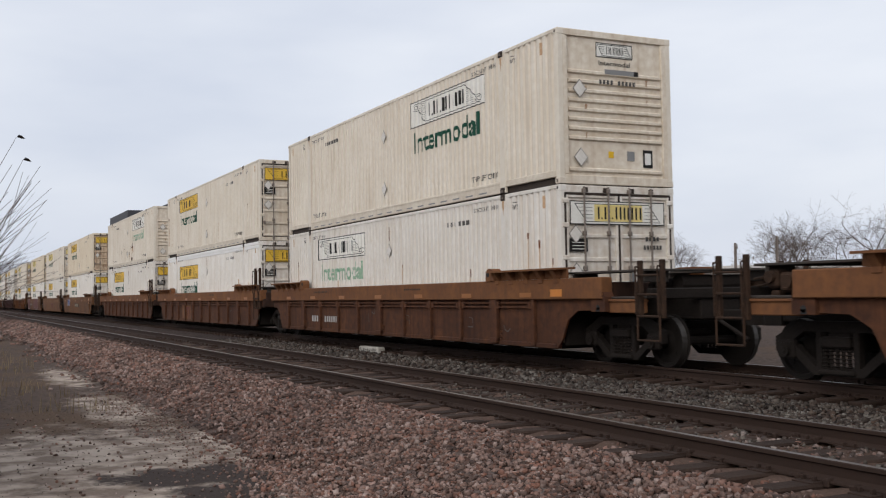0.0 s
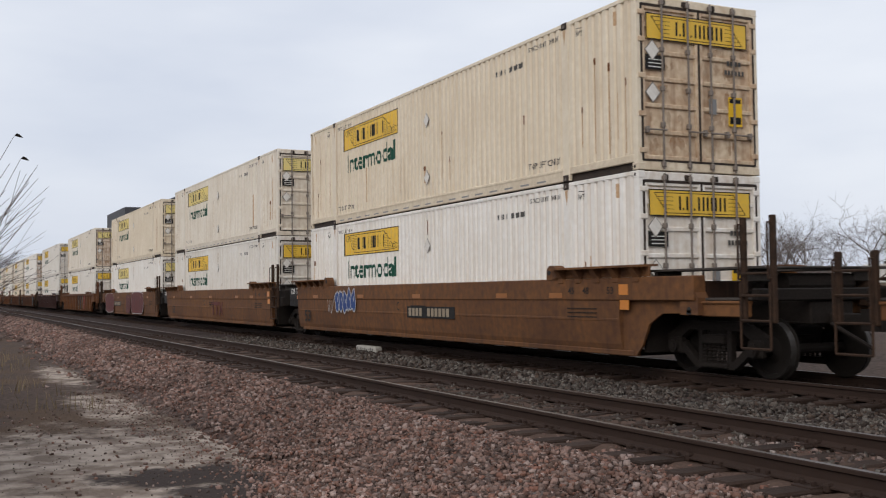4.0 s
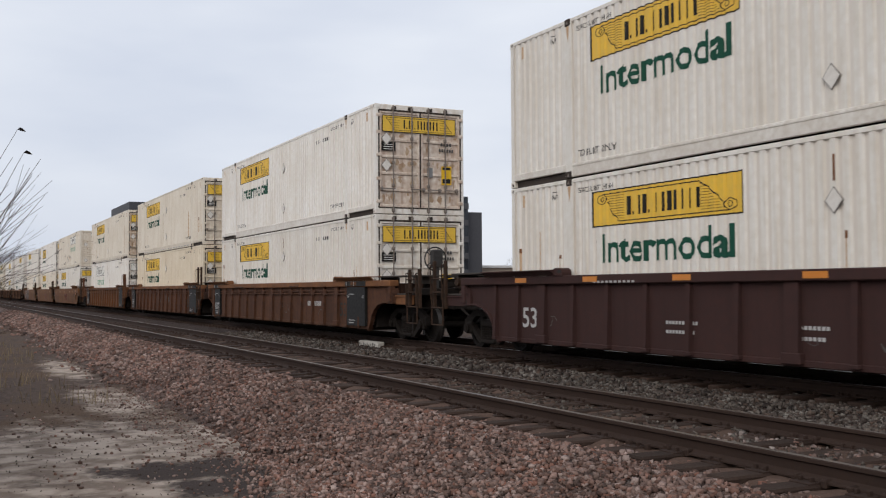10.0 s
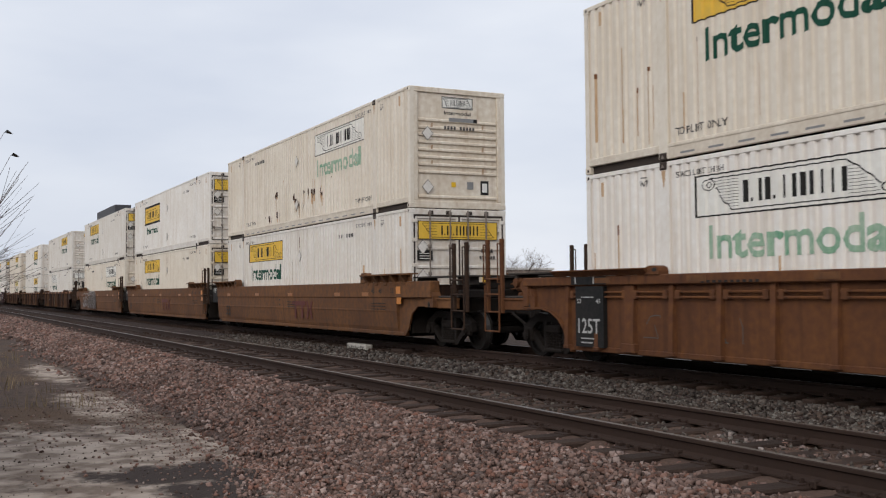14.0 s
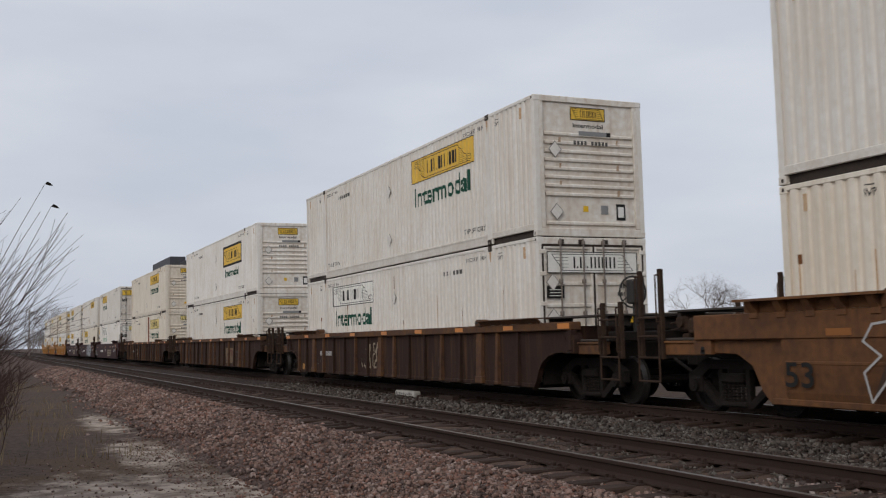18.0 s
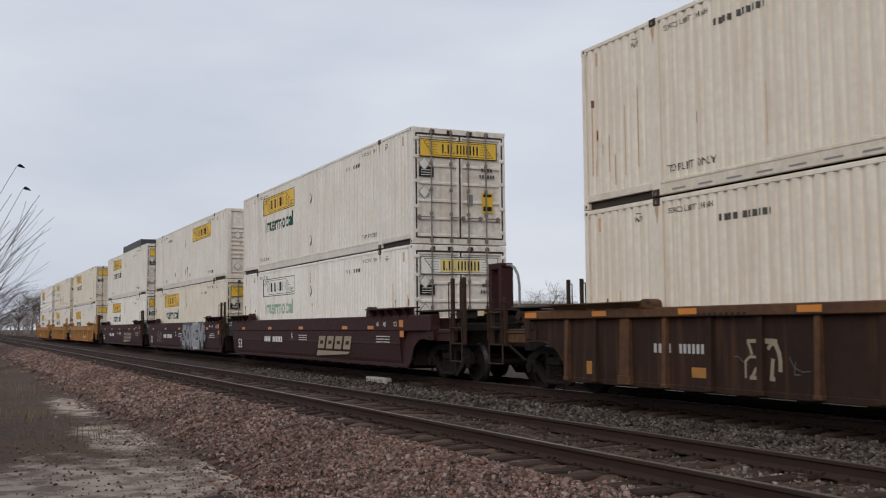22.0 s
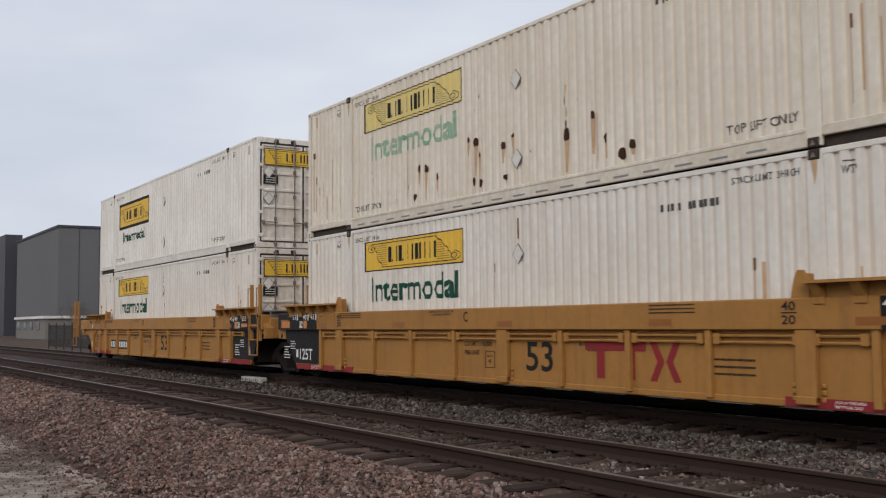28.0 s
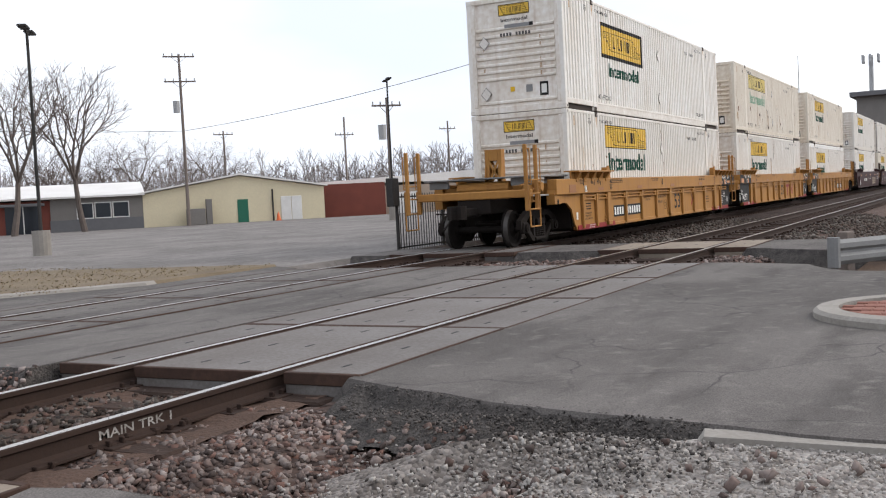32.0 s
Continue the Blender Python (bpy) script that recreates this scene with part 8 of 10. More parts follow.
slab("road_between_tracks", [(6.1, 8.12), (16.4, 8.12), (16.4, 9.82), (6.1, 9.82)], -0.012, M["asphalt"], "worn grey asphalt between the two tracks", "road", 0.25, side=M["asphalt_dark"])
slab("path_between_tracks", [(1.05, 8.02), (3.5, 8.02), (3.62, 9.0), (3.3, 9.80), (1.0, 9.80)], -0.03, M["asphalt"], "grey asphalt footway between the two tracks", "path", 0.22, 0.04, 2)
slab("road_near", [(6.30, 5.06), (16.38, 5.06), (16.3, 4.5), (15.85, 3.4), (14.7, 2.75), (14.5, 2.0), (17.0, -6.0), (30, -60), (4.0, -60), (5.0, -8.0), (5.35, 1.2), (5.55, 2.6), (5.80, 3.7), (6.05, 4.5)], -0.014, M["asphalt"], "worn grey asphalt road leading up to the crossing", "road", 0.30, 0.05, 3)
slab("path_near", [(0.8, 4.95), (3.5, 4.95), (3.7, 3.9), (3.3, -12), (0.6, -12), (0.7, 3.5)], -0.016, M["asphalt"], "grey asphalt footway beside the road", "path", 0.30, 0.05, 4, drop=lambda x, y: -0.016 - 0.30 * smooth(4.9, 2.2, y))
slab("road_far", [(6.0, 13.0), (16.6, 13.0), (17.2, 13.9), (13.3, 13.7), (11.0, 15.0), (10.5, 30), (11.5, 120), (-2.0, 120), (0.0, 30), (3.0, 15.5)], -0.013, M["asphalt"], "worn grey asphalt road beyond the crossing", "road", 0.30)
slab("far_path_between_tracks", [(20.0, 8.02), (22.4, 8.02), (22.4, 9.80), (20.0, 9.80)], -0.016, M["asphalt"], "grey asphalt footway between the two tracks beyond the road", "path", 0.28, 0.04, 12, side=M["asphalt_dark"])
slab("far_path_near", [(19.9, 5.04), (22.4, 5.04), (22.2, 3.6), (21.6, 1.5), (18.6, 1.5), (19.0, 3.6)], -0.02, M["asphalt"], "grey asphalt footway leading up to the tracks beyond the road", "path", 0.32, 0.05, 13, side=M["asphalt_dark"])
slab("far_path_far", [(20.0, 13.0), (22.3, 13.0), (22.3, 13.94), (20.0, 13.94)], -0.02, M["asphalt"], "grey asphalt footway beyond the far track", "path", 0.30, 0.04, 14, side=M["asphalt_dark"])
slab("parking_lot", [(17.4, 13.95), (150, 13.95), (150, 41), (84, 41), (56, 76), (46, 90), (22, 90), (16.8, 30), (16.6, 22.5)], -0.06, M["lot_asphalt"], "wide empty grey asphalt parking lot", "car park", 0.3)
slab("grass_verge", [(13.6, 14.0), (17.3, 14.05), (16.5, 22.4), (16.6, 30), (18.0, 60), (12.2, 60), (11.0, 30), (11.4, 15.2)], 0.02, M["dead_grass"], "strip of tan dead grass between road and car park", "grass", 0.3, 0.06, 6)
slab("verge_kerb", [(13.3, 13.75), (13.75, 13.98), (11.55, 15.2), (11.15, 30), (10.8, 30), (11.1, 15.0)], 0.03, M["kerb"], "pale worn concrete kerb along the verge", "kerb", 0.3)
slab("near_kerb", [(5.30, 2.32), (5.48, 2.36), (5.40, -7.0), (5.22, -7.0)], -0.03, M["kerb"], "pale concrete kerb at the road's edge", "kerb", 0.3)


def broken(x, y):
    """The road's edge crumbling down into the gravel."""
    e = road_edge(y) + 0.07 * noise.noise((y * 3.3, 5.0, 1))
    f = 0.42 * smooth(e + 0.03, e - 0.10, x) + 0.58 * smooth(e - 0.05, e - 0.62, x)
    k = min(1.0, 4 * f)
    return -0.018 - 0.22 * f + k * (0.045 * noise.noise((x * 5, y * 5, 2)) + 0.022 * noise.noise((x * 15, y * 15, 3)))


def past_pale(x, y, r):
    """Thins the pale gravel out towards the ballast and the road's broken edge."""
    e = 3.72 - 0.30 * max(0.0, x - 3.9) - 0.55 * max(0.0, x - 4.8)
    return r.random() < smooth(e - 0.45, e + 0.35, y + 0.25 * noise.noise((x * 2.6, y * 2.6, 7)))


single("broken_asphalt", sheet_mesh("broken_asphalt", axis_steps([(4.75, 6.45, 0.035)]), axis_steps([(2.36, 4.96, 0.035)]), broken, M["asphalt_dark"], lambda x, y: road_edge(y) - 0.62 + 0.15 * noise.noise((y * 3, 0, 1)) < x < road_edge(y) + 0.05 + 0.06 * noise.noise((y * 4, 3, 1))), None, "crumbling dark asphalt at the road's broken edge", "road", kind="structure")



def packed(x, y):
    """Dirt between the ties, here over them, there sunk beside them."""
    return -0.190 + 0.045 * noise.noise((x * 3.1, y * 2.3, 4)) + 0.016 * noise.noise((x * 11, y * 11, 6)) - 0.03 * smooth(0.9, 1.2, abs(y - TRACK1)) * smooth(-1.5, -4.0, x) + 0.014 * smooth(-4.0, -1.5, x)


for x_spans in ([(-34, -16, 0.25), (-16, 1.03, 0.09)], [(3.5, 6.42, 0.09)]):
    single("track_dirt", sheet_mesh("track_dirt", axis_steps(x_spans), axis_steps([(5.30, 7.76, 0.10)]), packed, M["fines"]), None, "rust-brown dirt packed between the ties", "dirt", kind="structure")


# ---- loose stones ----
def stones(name, spots, mat, label, seed):
    """Many small broken stones as one mesh; spots: arrays of x, y, z and radius."""
    r = np.random.RandomState(seed)
    base = np.array([(x, y, z) for x in (-1, 1) for y in (-1, 1) for z in (-1, 1)]) * 0.62
    tri = np.array([(0, 1, 3), (0, 3, 2), (4, 6, 7), (4, 7, 5), (0, 4, 5), (0, 5, 1), (2, 3, 7), (2, 7, 6), (0, 2, 6), (0, 6, 4), (1, 5, 7), (1, 7, 3)])
    n = len(spots)
    v = base[None] * r.uniform(0.55, 1.35, (n, 8, 3))
    v = v * r.uniform(0.5, 1.4, (n, 1, 3)) * spots[:, None, 3:4]
    a, b = r.uniform(0, 6.28, n), r.uniform(-1.2, 1.2, n)
    ca, sa, cb, sb = np.cos(a)[:, None], np.sin(a)[:, None], np.cos(b)[:, None], np.sin(b)[:, None]
    x, y, z = v[..., 0], v[..., 1], v[..., 2] * 0.8
    y, z = y * cb - z * sb, y * sb + z * cb
    x, y = x * ca - y * sa, x * sa + y * ca
    v = np.stack((x, y, z), -1) + spots[:, None, :3]
    f = (tri[None] + 8 * np.arange(n)[:, None, None]).reshape(-1, 3)
    me = bpy.data.meshes.new(name)
    me.vertices.add(8 * n)
    me.vertices.foreach_set("co", v.reshape(-1).astype(np.float32))
    me.loops.add(len(f) * 3)
    me.loops.foreach_set("vertex_index", f.reshape(-1).astype(np.int32))
    me.polygons.add(len(f))
    me.polygons.foreach_set("loop_start", np.arange(0, len(f) * 3, 3, dtype=np.int32))
    me.polygons.foreach_set("loop_total", np.full(len(f), 3, dtype=np.int32))
    me.update()
    me.materials.append(mat)
    return single(name, me, None, label, "stones", kind="stuff")


def scatter(x0, x1, y0, y1, density, size, seed, height, reject=None, sink=0.25):
    r = random.Random(seed)
    out = []
    for _ in range(int((x1 - x0) * (y1 - y0) * density)):
        x, y = r.uniform(x0, x1), r.uniform(y0, y1)
        if reject and reject(x, y, r):
            continue
        s = size * r.choice((0.6, 0.8, 1.0, 1.0, 1.25))
        out.append((x, y, height(x, y) + s * sink, s))
    return out


def top_of(x, y):
    """The upper of the ballast and the natural ground."""
    return max(bed_rough(x, y), lie(x, y))


def off_bed(x, y, r):
    if 1.0 < x < 3.55 or 5.95 < x < 16.4 or 19.95 < x < 22.45:
        return True
    for yc in (TRACK1, 11.405):
        if min(abs(y - yc - RAIL), abs(y - yc + RAIL)) < 0.08:
            return True
        if abs(y - yc) < 1.32 and ((x + 39.0) % 0.52 < 0.13 or (x + 39.0) % 0.52 > 0.39) and r.random() < ((0.80 if x < -2.0 else 0.45) if abs(y - yc) > 0.9 else 0.7):
            return True
    return False


def shoulder(x, y, r):
    edge = 3.52 + 0.30 * noise.noise((x * 0.6, 1.7, 0)) - 0.62 * smooth(-13.5, -8.5, x) - 0.18 * smooth(-6.0, -3.0, x)
    return off_bed(x, y, r) or (y > 5.28 and x < -2.0 and r.random() < 0.6) or (y < edge and r.random() > 0.5 * math.exp(-(edge - y) / 0.22))


spots = []
spots += scatter(-13, -1.0, 1.2, 5.78, 640, 0.029, 1, top_of, shoulder)
spots += scatter(-24, -13, 1.4, 5.78, 330, 0.034, 2, top_of, shoulder)
spots += scatter(-42, -24, 2.4, 5.78, 170, 0.046, 3, top_of, shoulder)
spots += scatter(-84, -42, 2.6, 5.70, 60, 0.070, 10, top_of, shoulder)
spots += scatter(-22, -5, 1.7, 3.5, 190, 0.013, 11, top_of, lambda x, y, r: r.random() > smooth(1.9, 3.3, y))
stones("ballast_stones", np.array(spots), M["stones"], "loose pinkish grey ballast stones", 1)
spots = scatter(-15, -2.4, 5.78, 7.3, 150, 0.026, 4, packed, off_bed) + scatter(-2.4, 6.2, 5.78, 7.3, 130, 0.030, 9, packed, off_bed)
spots += scatter(-2.4, 6.2, 5.85, 7.25, 230, 0.022, 61, packed, lambda x, y, r: 1.0 < x < 3.55 or min(abs(y - TRACK1 - RAIL), abs(y - TRACK1 + RAIL)) < 0.09)
spots += scatter(-15, -6.0, 7.3, 10.6, 270, 0.035, 5, bed_rough, off_bed)
spots += scatter(-36, -15, 5.78, 10.6, 80, 0.046, 6, bed_rough, off_bed)
spots += scatter(22.4, 40, 2.9, 10.6, 60, 0.046, 7, bed_rough, off_bed)
spots += scatter(-10, 6.2, 10.6, 13.6, 60, 0.040, 8, bed_rough, off_bed)
stones("track_ballast_stones", np.array(spots), M["track_stones"], "dark grey-brown ballast stones between the rails", 5)
spots = scatter(-1.0, 6.2, 2.3, 5.75, 800, 0.0245, 31, top_of, shoulder) + scatter(-2.5, 6.2, 5.78, 7.3, 70, 0.030, 32, packed, off_bed) + scatter(-7.5, 6.2, 7.3, 10.1, 340, 0.031, 33, bed_rough, off_bed) + scatter(-8.0, -2.5, 5.8, 7.3, 170, 0.026, 35, packed, off_bed)
spots += scatter(16.4, 20.0, 3.2, 10.4, 170, 0.045, 34, bed_rough, off_bed)
stones("clean_ballast_stones", np.array(spots), M["fresh_stones"], "pale pinkish ballast stones beside the crossing", 4)
spots = scatter(-18, -5, 0.8, 3.2, 16, 0.021, 21, lambda x, y: lie(x, y) + 0.002)
bits = scatter(-20, -6, 0.0, 3.3, 24, 0.008, 51, lambda x, y: lie(x, y) + 0.004)
stones("ground_litter", np.array(bits), M["litter"], "small dark bits of litter and grit on the mud", 7)
stones("scattered_stones", np.array(spots), M["stones"], "stray ballast stones on the mud", 2)


def chips_at(x, y):
    return max(lie(x, y), -0.05 - 0.33 * smooth(5.6, 3.8, x)) if x > 3.6 else lie(x, y) + 0.01


spots = scatter(3.6, 5.3, -1.0, 3.8, 900, 0.011, 22, lambda x, y: -0.06 - 0.24 * smooth(5.3, 4.0, x), past_pale)
spots += scatter(3.2, 5.2, 2.6, 4.3, 420, 0.016, 23, lambda x, y: -0.05 - 0.24 * smooth(5.3, 4.0, x), past_pale)
crumbs = scatter(5.0, 6.2, 2.3, 4.9, 1500, 0.0085, 41, broken, lambda x, y, r: x > road_edge(y) + 0.06 * r.random() or x < road_edge(y) - 0.50 * r.random())
crumbs += scatter(4.0, 5.35, 2.2, 3.9, 200, 0.011, 48, lambda x, y: -0.055 - 0.24 * smooth(5.3, 4.0, x), lambda x, y, r: r.random() > smooth(4.0, 5.2, x))
spots += scatter(4.2, 5.5, 2.2, 4.4, 90, 0.013, 44, broken, lambda x, y, r: x > road_edge(y) - 0.12 - 0.35 * r.random())
crumbs += scatter(4.7, 5.6, 2.5, 4.6, 800, 0.011, 42, lambda x, y: max(broken(x, y), bed_rough(x, y), -0.06 - 0.24 * smooth(5.3, 4.0, x)) + 0.004, lambda x, y, r: r.random() < smooth(0.20, 0.85, road_edge(y) - x + 0.3 * noise.noise((x * 2, y * 2, 3))))
big = scatter(4.7, 6.1, 2.4, 4.9, 220, 0.026, 46, broken, lambda x, y, r: x > road_edge(y) - 0.12 - 0.4 * r.random() or x < road_edge(y) - 0.85)
big += scatter(5.72, 6.2, 8.05, 9.85, 380, 0.030, 47, lambda x, y: -0.20 + 0.165 * smooth(5.78, 6.15, x))
big += scatter(3.6, 5.25, -1.0, 3.6, 26, 0.030, 45, lambda x, y: -0.06 - 0.24 * smooth(5.3, 4.0, x))
stones("asphalt_crumbs", np.array(crumbs), stone_material("loose_asphalt_crumbs", [(0.045, 0.040, 0.037), (0.095, 0.084, 0.077), (0.065, 0.057, 0.052), (0.150, 0.135, 0.124), (0.030, 0.027, 0.025)]), "loose dark asphalt crumbs along the broken edge", 6)
stones("stray_stones", np.array(big), M["fresh_stones"], "stray ballast stones on the gravel", 8)
spots += scatter(3.7, 5.3, 3.6, 4.7, 260, 0.013, 49, lambda x, y: bed_rough(x, y) + 0.02, lambda x, y, r: r.random() < smooth(3.8, 4.7, y))
stones("gravel_chips", np.array(spots), M["chips"], "pale limestone chips along the road's edge", 3)
slab("worn_shoulder", [(3.6, 4.5), (4.9, 4.5), (5.35, 2.9), (5.35, 2.2), (3.5, 2.2), (3.55, 3.6)], -0.1, gravel_material("worn_gravel", [(0.085, 0.073, 0.065), (0.17, 0.148, 0.132), (0.24, 0.214, 0.194), (0.12, 0.104, 0.093)], 34.0, 0.6), "trodden grey gravel beside the road's edge", "gravel", 0.2, 0.12, 16, drop=lambda x, y: -0.075 - 0.24 * smooth(5.3, 4.0, x) - 0.22 * smooth(3.7, 4.5, y))
slab("gravel_shoulder", [(3.55, 3.45), (4.2, 3.30), (4.8, 2.95), (5.2, 2.45), (5.35, 2.2), (5.25, -8), (3.45, -8)], -0.1, gravel_material("packed_gravel", [(0.16, 0.14, 0.125), (0.30, 0.27, 0.245), (0.40, 0.37, 0.34), (0.24, 0.21, 0.19)], 40.0, 0.6), "packed pale gravel between footway and road", "gravel", 0.2, 0.10, 15, drop=lambda x, y: -0.06 - 0.24 * smooth(5.3, 4.0, x))

# ---- dead grass and brush ----
def blades(name, spots, mat, label, seed, hmin, hmax, lean, width):
    r = random.Random(seed)
    g = Geo()
    for x, y, z in spots:
        h, a, k = r.uniform(hmin, hmax), r.uniform(0, 6.28), r.uniform(0, lean)
        w = width * r.uniform(0.6, 1.3)
        dx, dy = math.cos(a), math.sin(a)
        px, py = -dy * w, dx * w
        g.add([(x + px, y + py, z), (x - px, y - py, z), (x + dx * k * h * 0.4 - px * 0.7, y + dy * k * h * 0.4 - py * 0.7, z + h * 0.6), (x + dx * k * h * 0.4 + px * 0.7, y + dy * k * h * 0.4 + py * 0.7, z + h * 0.6), (x + dx * k * h, y + dy * k * h, z + h)], [(0, 1, 2, 3), (3, 2, 4)])
    me = bpy.data.meshes.new(name)
    me.from_pydata(g.v, [], g.f)
    me.materials.append(mat)
    return single(name, me, None, label, "grass", kind="stuff")


r = random.Random(5)
sp = []
for _ in range(420):
    x, y = r.uniform(-60, -13), r.uniform(-5.0, 2.4)
    if y > 0.0 and x > -17.5:
        continue
    for k in range(9):
        a, b = x + r.gauss(0, 0.14), y + r.gauss(0, 0.14)
        sp.append((a, b, lie(a, b)))
blades("dead_grass", sp, M["straw"], "tufts of dead brown grass on the trackside earth", 6, 0.10, 0.38, 0.9, 0.006)
sp = []
for _ in range(900):
    x, y = r.uniform(11.3, 17.2), r.uniform(14.3, 34)
    for k in range(5):
        sp.append((x + r.gauss(0, 0.15), y + r.gauss(0, 0.15), 0.02))
blades("verge_grass", sp, M["straw"], "short dead grass on the verge", 7, 0.012, 0.03, 2.2, 0.014)


# ---- bare trees ----
def limb(g, p, d, ln, rad, depth, r, droop, spread, leafy):
    """A limb of short bent pieces that forks into thinner ones."""
    n = (1, 2, 3)[min(depth, 2)]
    q = Vector(p)
    d = Vector(d).normalized()
    sides = 6 if depth > 3 else (4 if depth > 1 else 3)
    for i in range(n):
        d = (d + Vector((r.uniform(-1, 1), r.uniform(-1, 1), r.uniform(-0.6, 1.0) - droop)) * 0.17).normalized()
        e = q + d * (ln / n)
        ra, rb = rad * (1 - 0.35 * i / n), rad * (1 - 0.35 * (i + 1) / n)
        g.tube(q, e, ra, sides, rb, 0 if depth > 2 else 1, caps=False)
        q = e
        if depth > 0 and i > 0:
            s = d.orthogonal().normalized()
            s.rotate(Matrix.Rotation(r.uniform(0, 6.28), 3, d))
            limb(g, q, d * 0.7 + s * spread * r.uniform(0.7, 1.2), ln * r.uniform(0.5, 0.75), rb * 0.55, depth - 1, r, droop, spread, leafy)
    if depth > 0:
        for k in range(2 if depth > 1 else 3):
            s = d.orthogonal().normalized()
            s.rotate(Matrix.Rotation(r.uniform(0, 6.28), 3, d))
            limb(g, q, d * 0.8 + s * spread * r.uniform(0.5, 1.1), ln * r.uniform(0.6, 0.85), rad * 0.6, depth - 1, r, droop, spread, leafy)


def tree_meshes(seed, h, spread, trunk_h, depth=5, stems=1):
    r = random.Random(seed)
    tr, cr = Geo(), Geo()
    for k in range(stems):
        x, y = (0, 0) if stems == 1 else (r.uniform(-.25, .25), r.uniform(-.25, .25))
        q, n = Vector((x, y, -0.3)), 4
        rad = 0.017 * h / (1 if stems == 1 else 1.4)
        d = Vector((r.uniform(-.1, .1), r.uniform(-.1, .1), 1)) if stems == 1 else Vector((r.uniform(-.4, .4), r.uniform(-.4, .4), 1))
        for i in range(n):
            d = (d + Vector((r.uniform(-.08, .08), r.uniform(-.08, .08), 0))).normalized()
            e = q + d * ((trunk_h + 0.3) / n)
            tr.tube(q, e, rad * (1.25 - 0.12 * i), 8, rad * (1.25 - 0.12 * (i + 1)), 0, caps=False)
            q = e
        for k2 in range(4 if stems == 1 else 3):
            a = 2 * math.pi * k2 / 4 + r.uniform(-.5, .5)
            limb(cr, q, Vector((math.cos(a) * spread, math.sin(a) * spread, r.uniform(0.6, 1.1))), (h - trunk_h) * 0.36, rad * 0.6, depth - 1, r, 0.05, spread, False)
        limb(cr, q, Vector((0, 0, 1)), (h - trunk_h) * 0.36, rad * 0.65, depth - 1, r, 0.0, spread, False)
    return tr.mesh("trunk", [M["bark"]]), cr.mesh("crown", [M["bark"], M["twigs"]])


KINDS = {"oak": tree_meshes(3, 9.0, 0.85, 2.4, 5), "tall": tree_meshes(8, 10.0, 0.50, 3.2, 5), "low": tree_meshes(14, 7.0, 1.15, 1.4, 6), "dense": tree_meshes(5, 9.0, 0.95, 1.8, 6), "multi": tree_meshes(21, 9.0, 0.6, 1.6, 4, 3)}
HEIGHTS = {"dense": 9.0, "oak": 9.0, "tall": 10.0, "low": 7.0, "multi": 9.0}


def tree(kind, x, y, h, turn, label):
    root = thing("bare_tree", label, "tree", pose(x, y, -0.15, 0, 0, turn), group="bare trees")
    k = h / HEIGHTS[kind]
    for name, me in zip(("trunk", "crown"), KINDS[kind]):
        ob = part(name, me, None, root)
        ob.scale = (k, k, k)
    return root


for kind, x, y, h, turn, label in (
        ("low", -66, 66, 8.2, 20, "low bare tree with wide crooked branches"), ("low", -71, 70, 7.6, 250, "low bare tree with wide crooked branches"), ("low", -61, 70, 8.6, 140, "low bare tree with wide crooked branches"), ("oak", -56, 74, 6.4, 50, "bare tree with dense twigs"),
        ("dense", -86, 68, 8.0, 10, "round-crowned bare tree beyond the tracks"), ("oak", -95, 58, 6.2, 75, "round-crowned bare tree beyond the tracks"), ("oak", -100, 45, 6.0, 130, "bare tree beyond the tracks"),
        ("multi", -2.0, 52, 10.6, 0, "tall bare tree with many stems"), ("oak", -5.5, 58, 9.0, 80, "tall bare tree with many stems"),
        ("multi", 22.0, 44.5, 12.2, 30, "spreading bare tree with several stems"), ("oak", 23.6, 45.0, 11.6, 110, "spreading bare tree beside the road"), ("oak", 17.0, 62.0, 8.6, 200, "bare tree farther down the road"), ("tall", 13.5, 70.0, 8.0, 10, "bare tree farther down the road"),
        ("tall", 58.5, 63.5, 12.8, 15, "tall bare tree before the low building"), ("tall", 52.5, 64.5, 12.6, 190, "tall bare tree before the low building"), ("multi", 47, 66, 9.5, 100, "bare tree at the car park's edge"),
        ("dense", 80, 79, 10.8, 60, "bare tree behind the low building"), ("dense", 86, 74, 9.8, 150, "bare tree behind the low building"), ("multi", 74, 84, 9.6, 20, "bare tree behind the low building"),
        ("oak", -246, 13.5, 11.5, 0, "distant bare tree at the end of the line"), ("multi", -238, 18.5, 10.5, 90, "distant bare tree at the end of the line"), ("oak", -262, 20, 11.5, 170, "distant bare tree at the end of the line"), ("oak", -230, -2, 10.0, 40, "distant bare tree beside the line"), ("multi", -200, -7, 9.0, 80, "distant bare tree beside the line"), ("oak", -150, -8, 8.0, 120, "distant bare tree beside the line")):
    tree(kind, x, y, h, turn, label)

small = tree_meshes(33, 1.0, 0.6, 0.22, 3, 1)


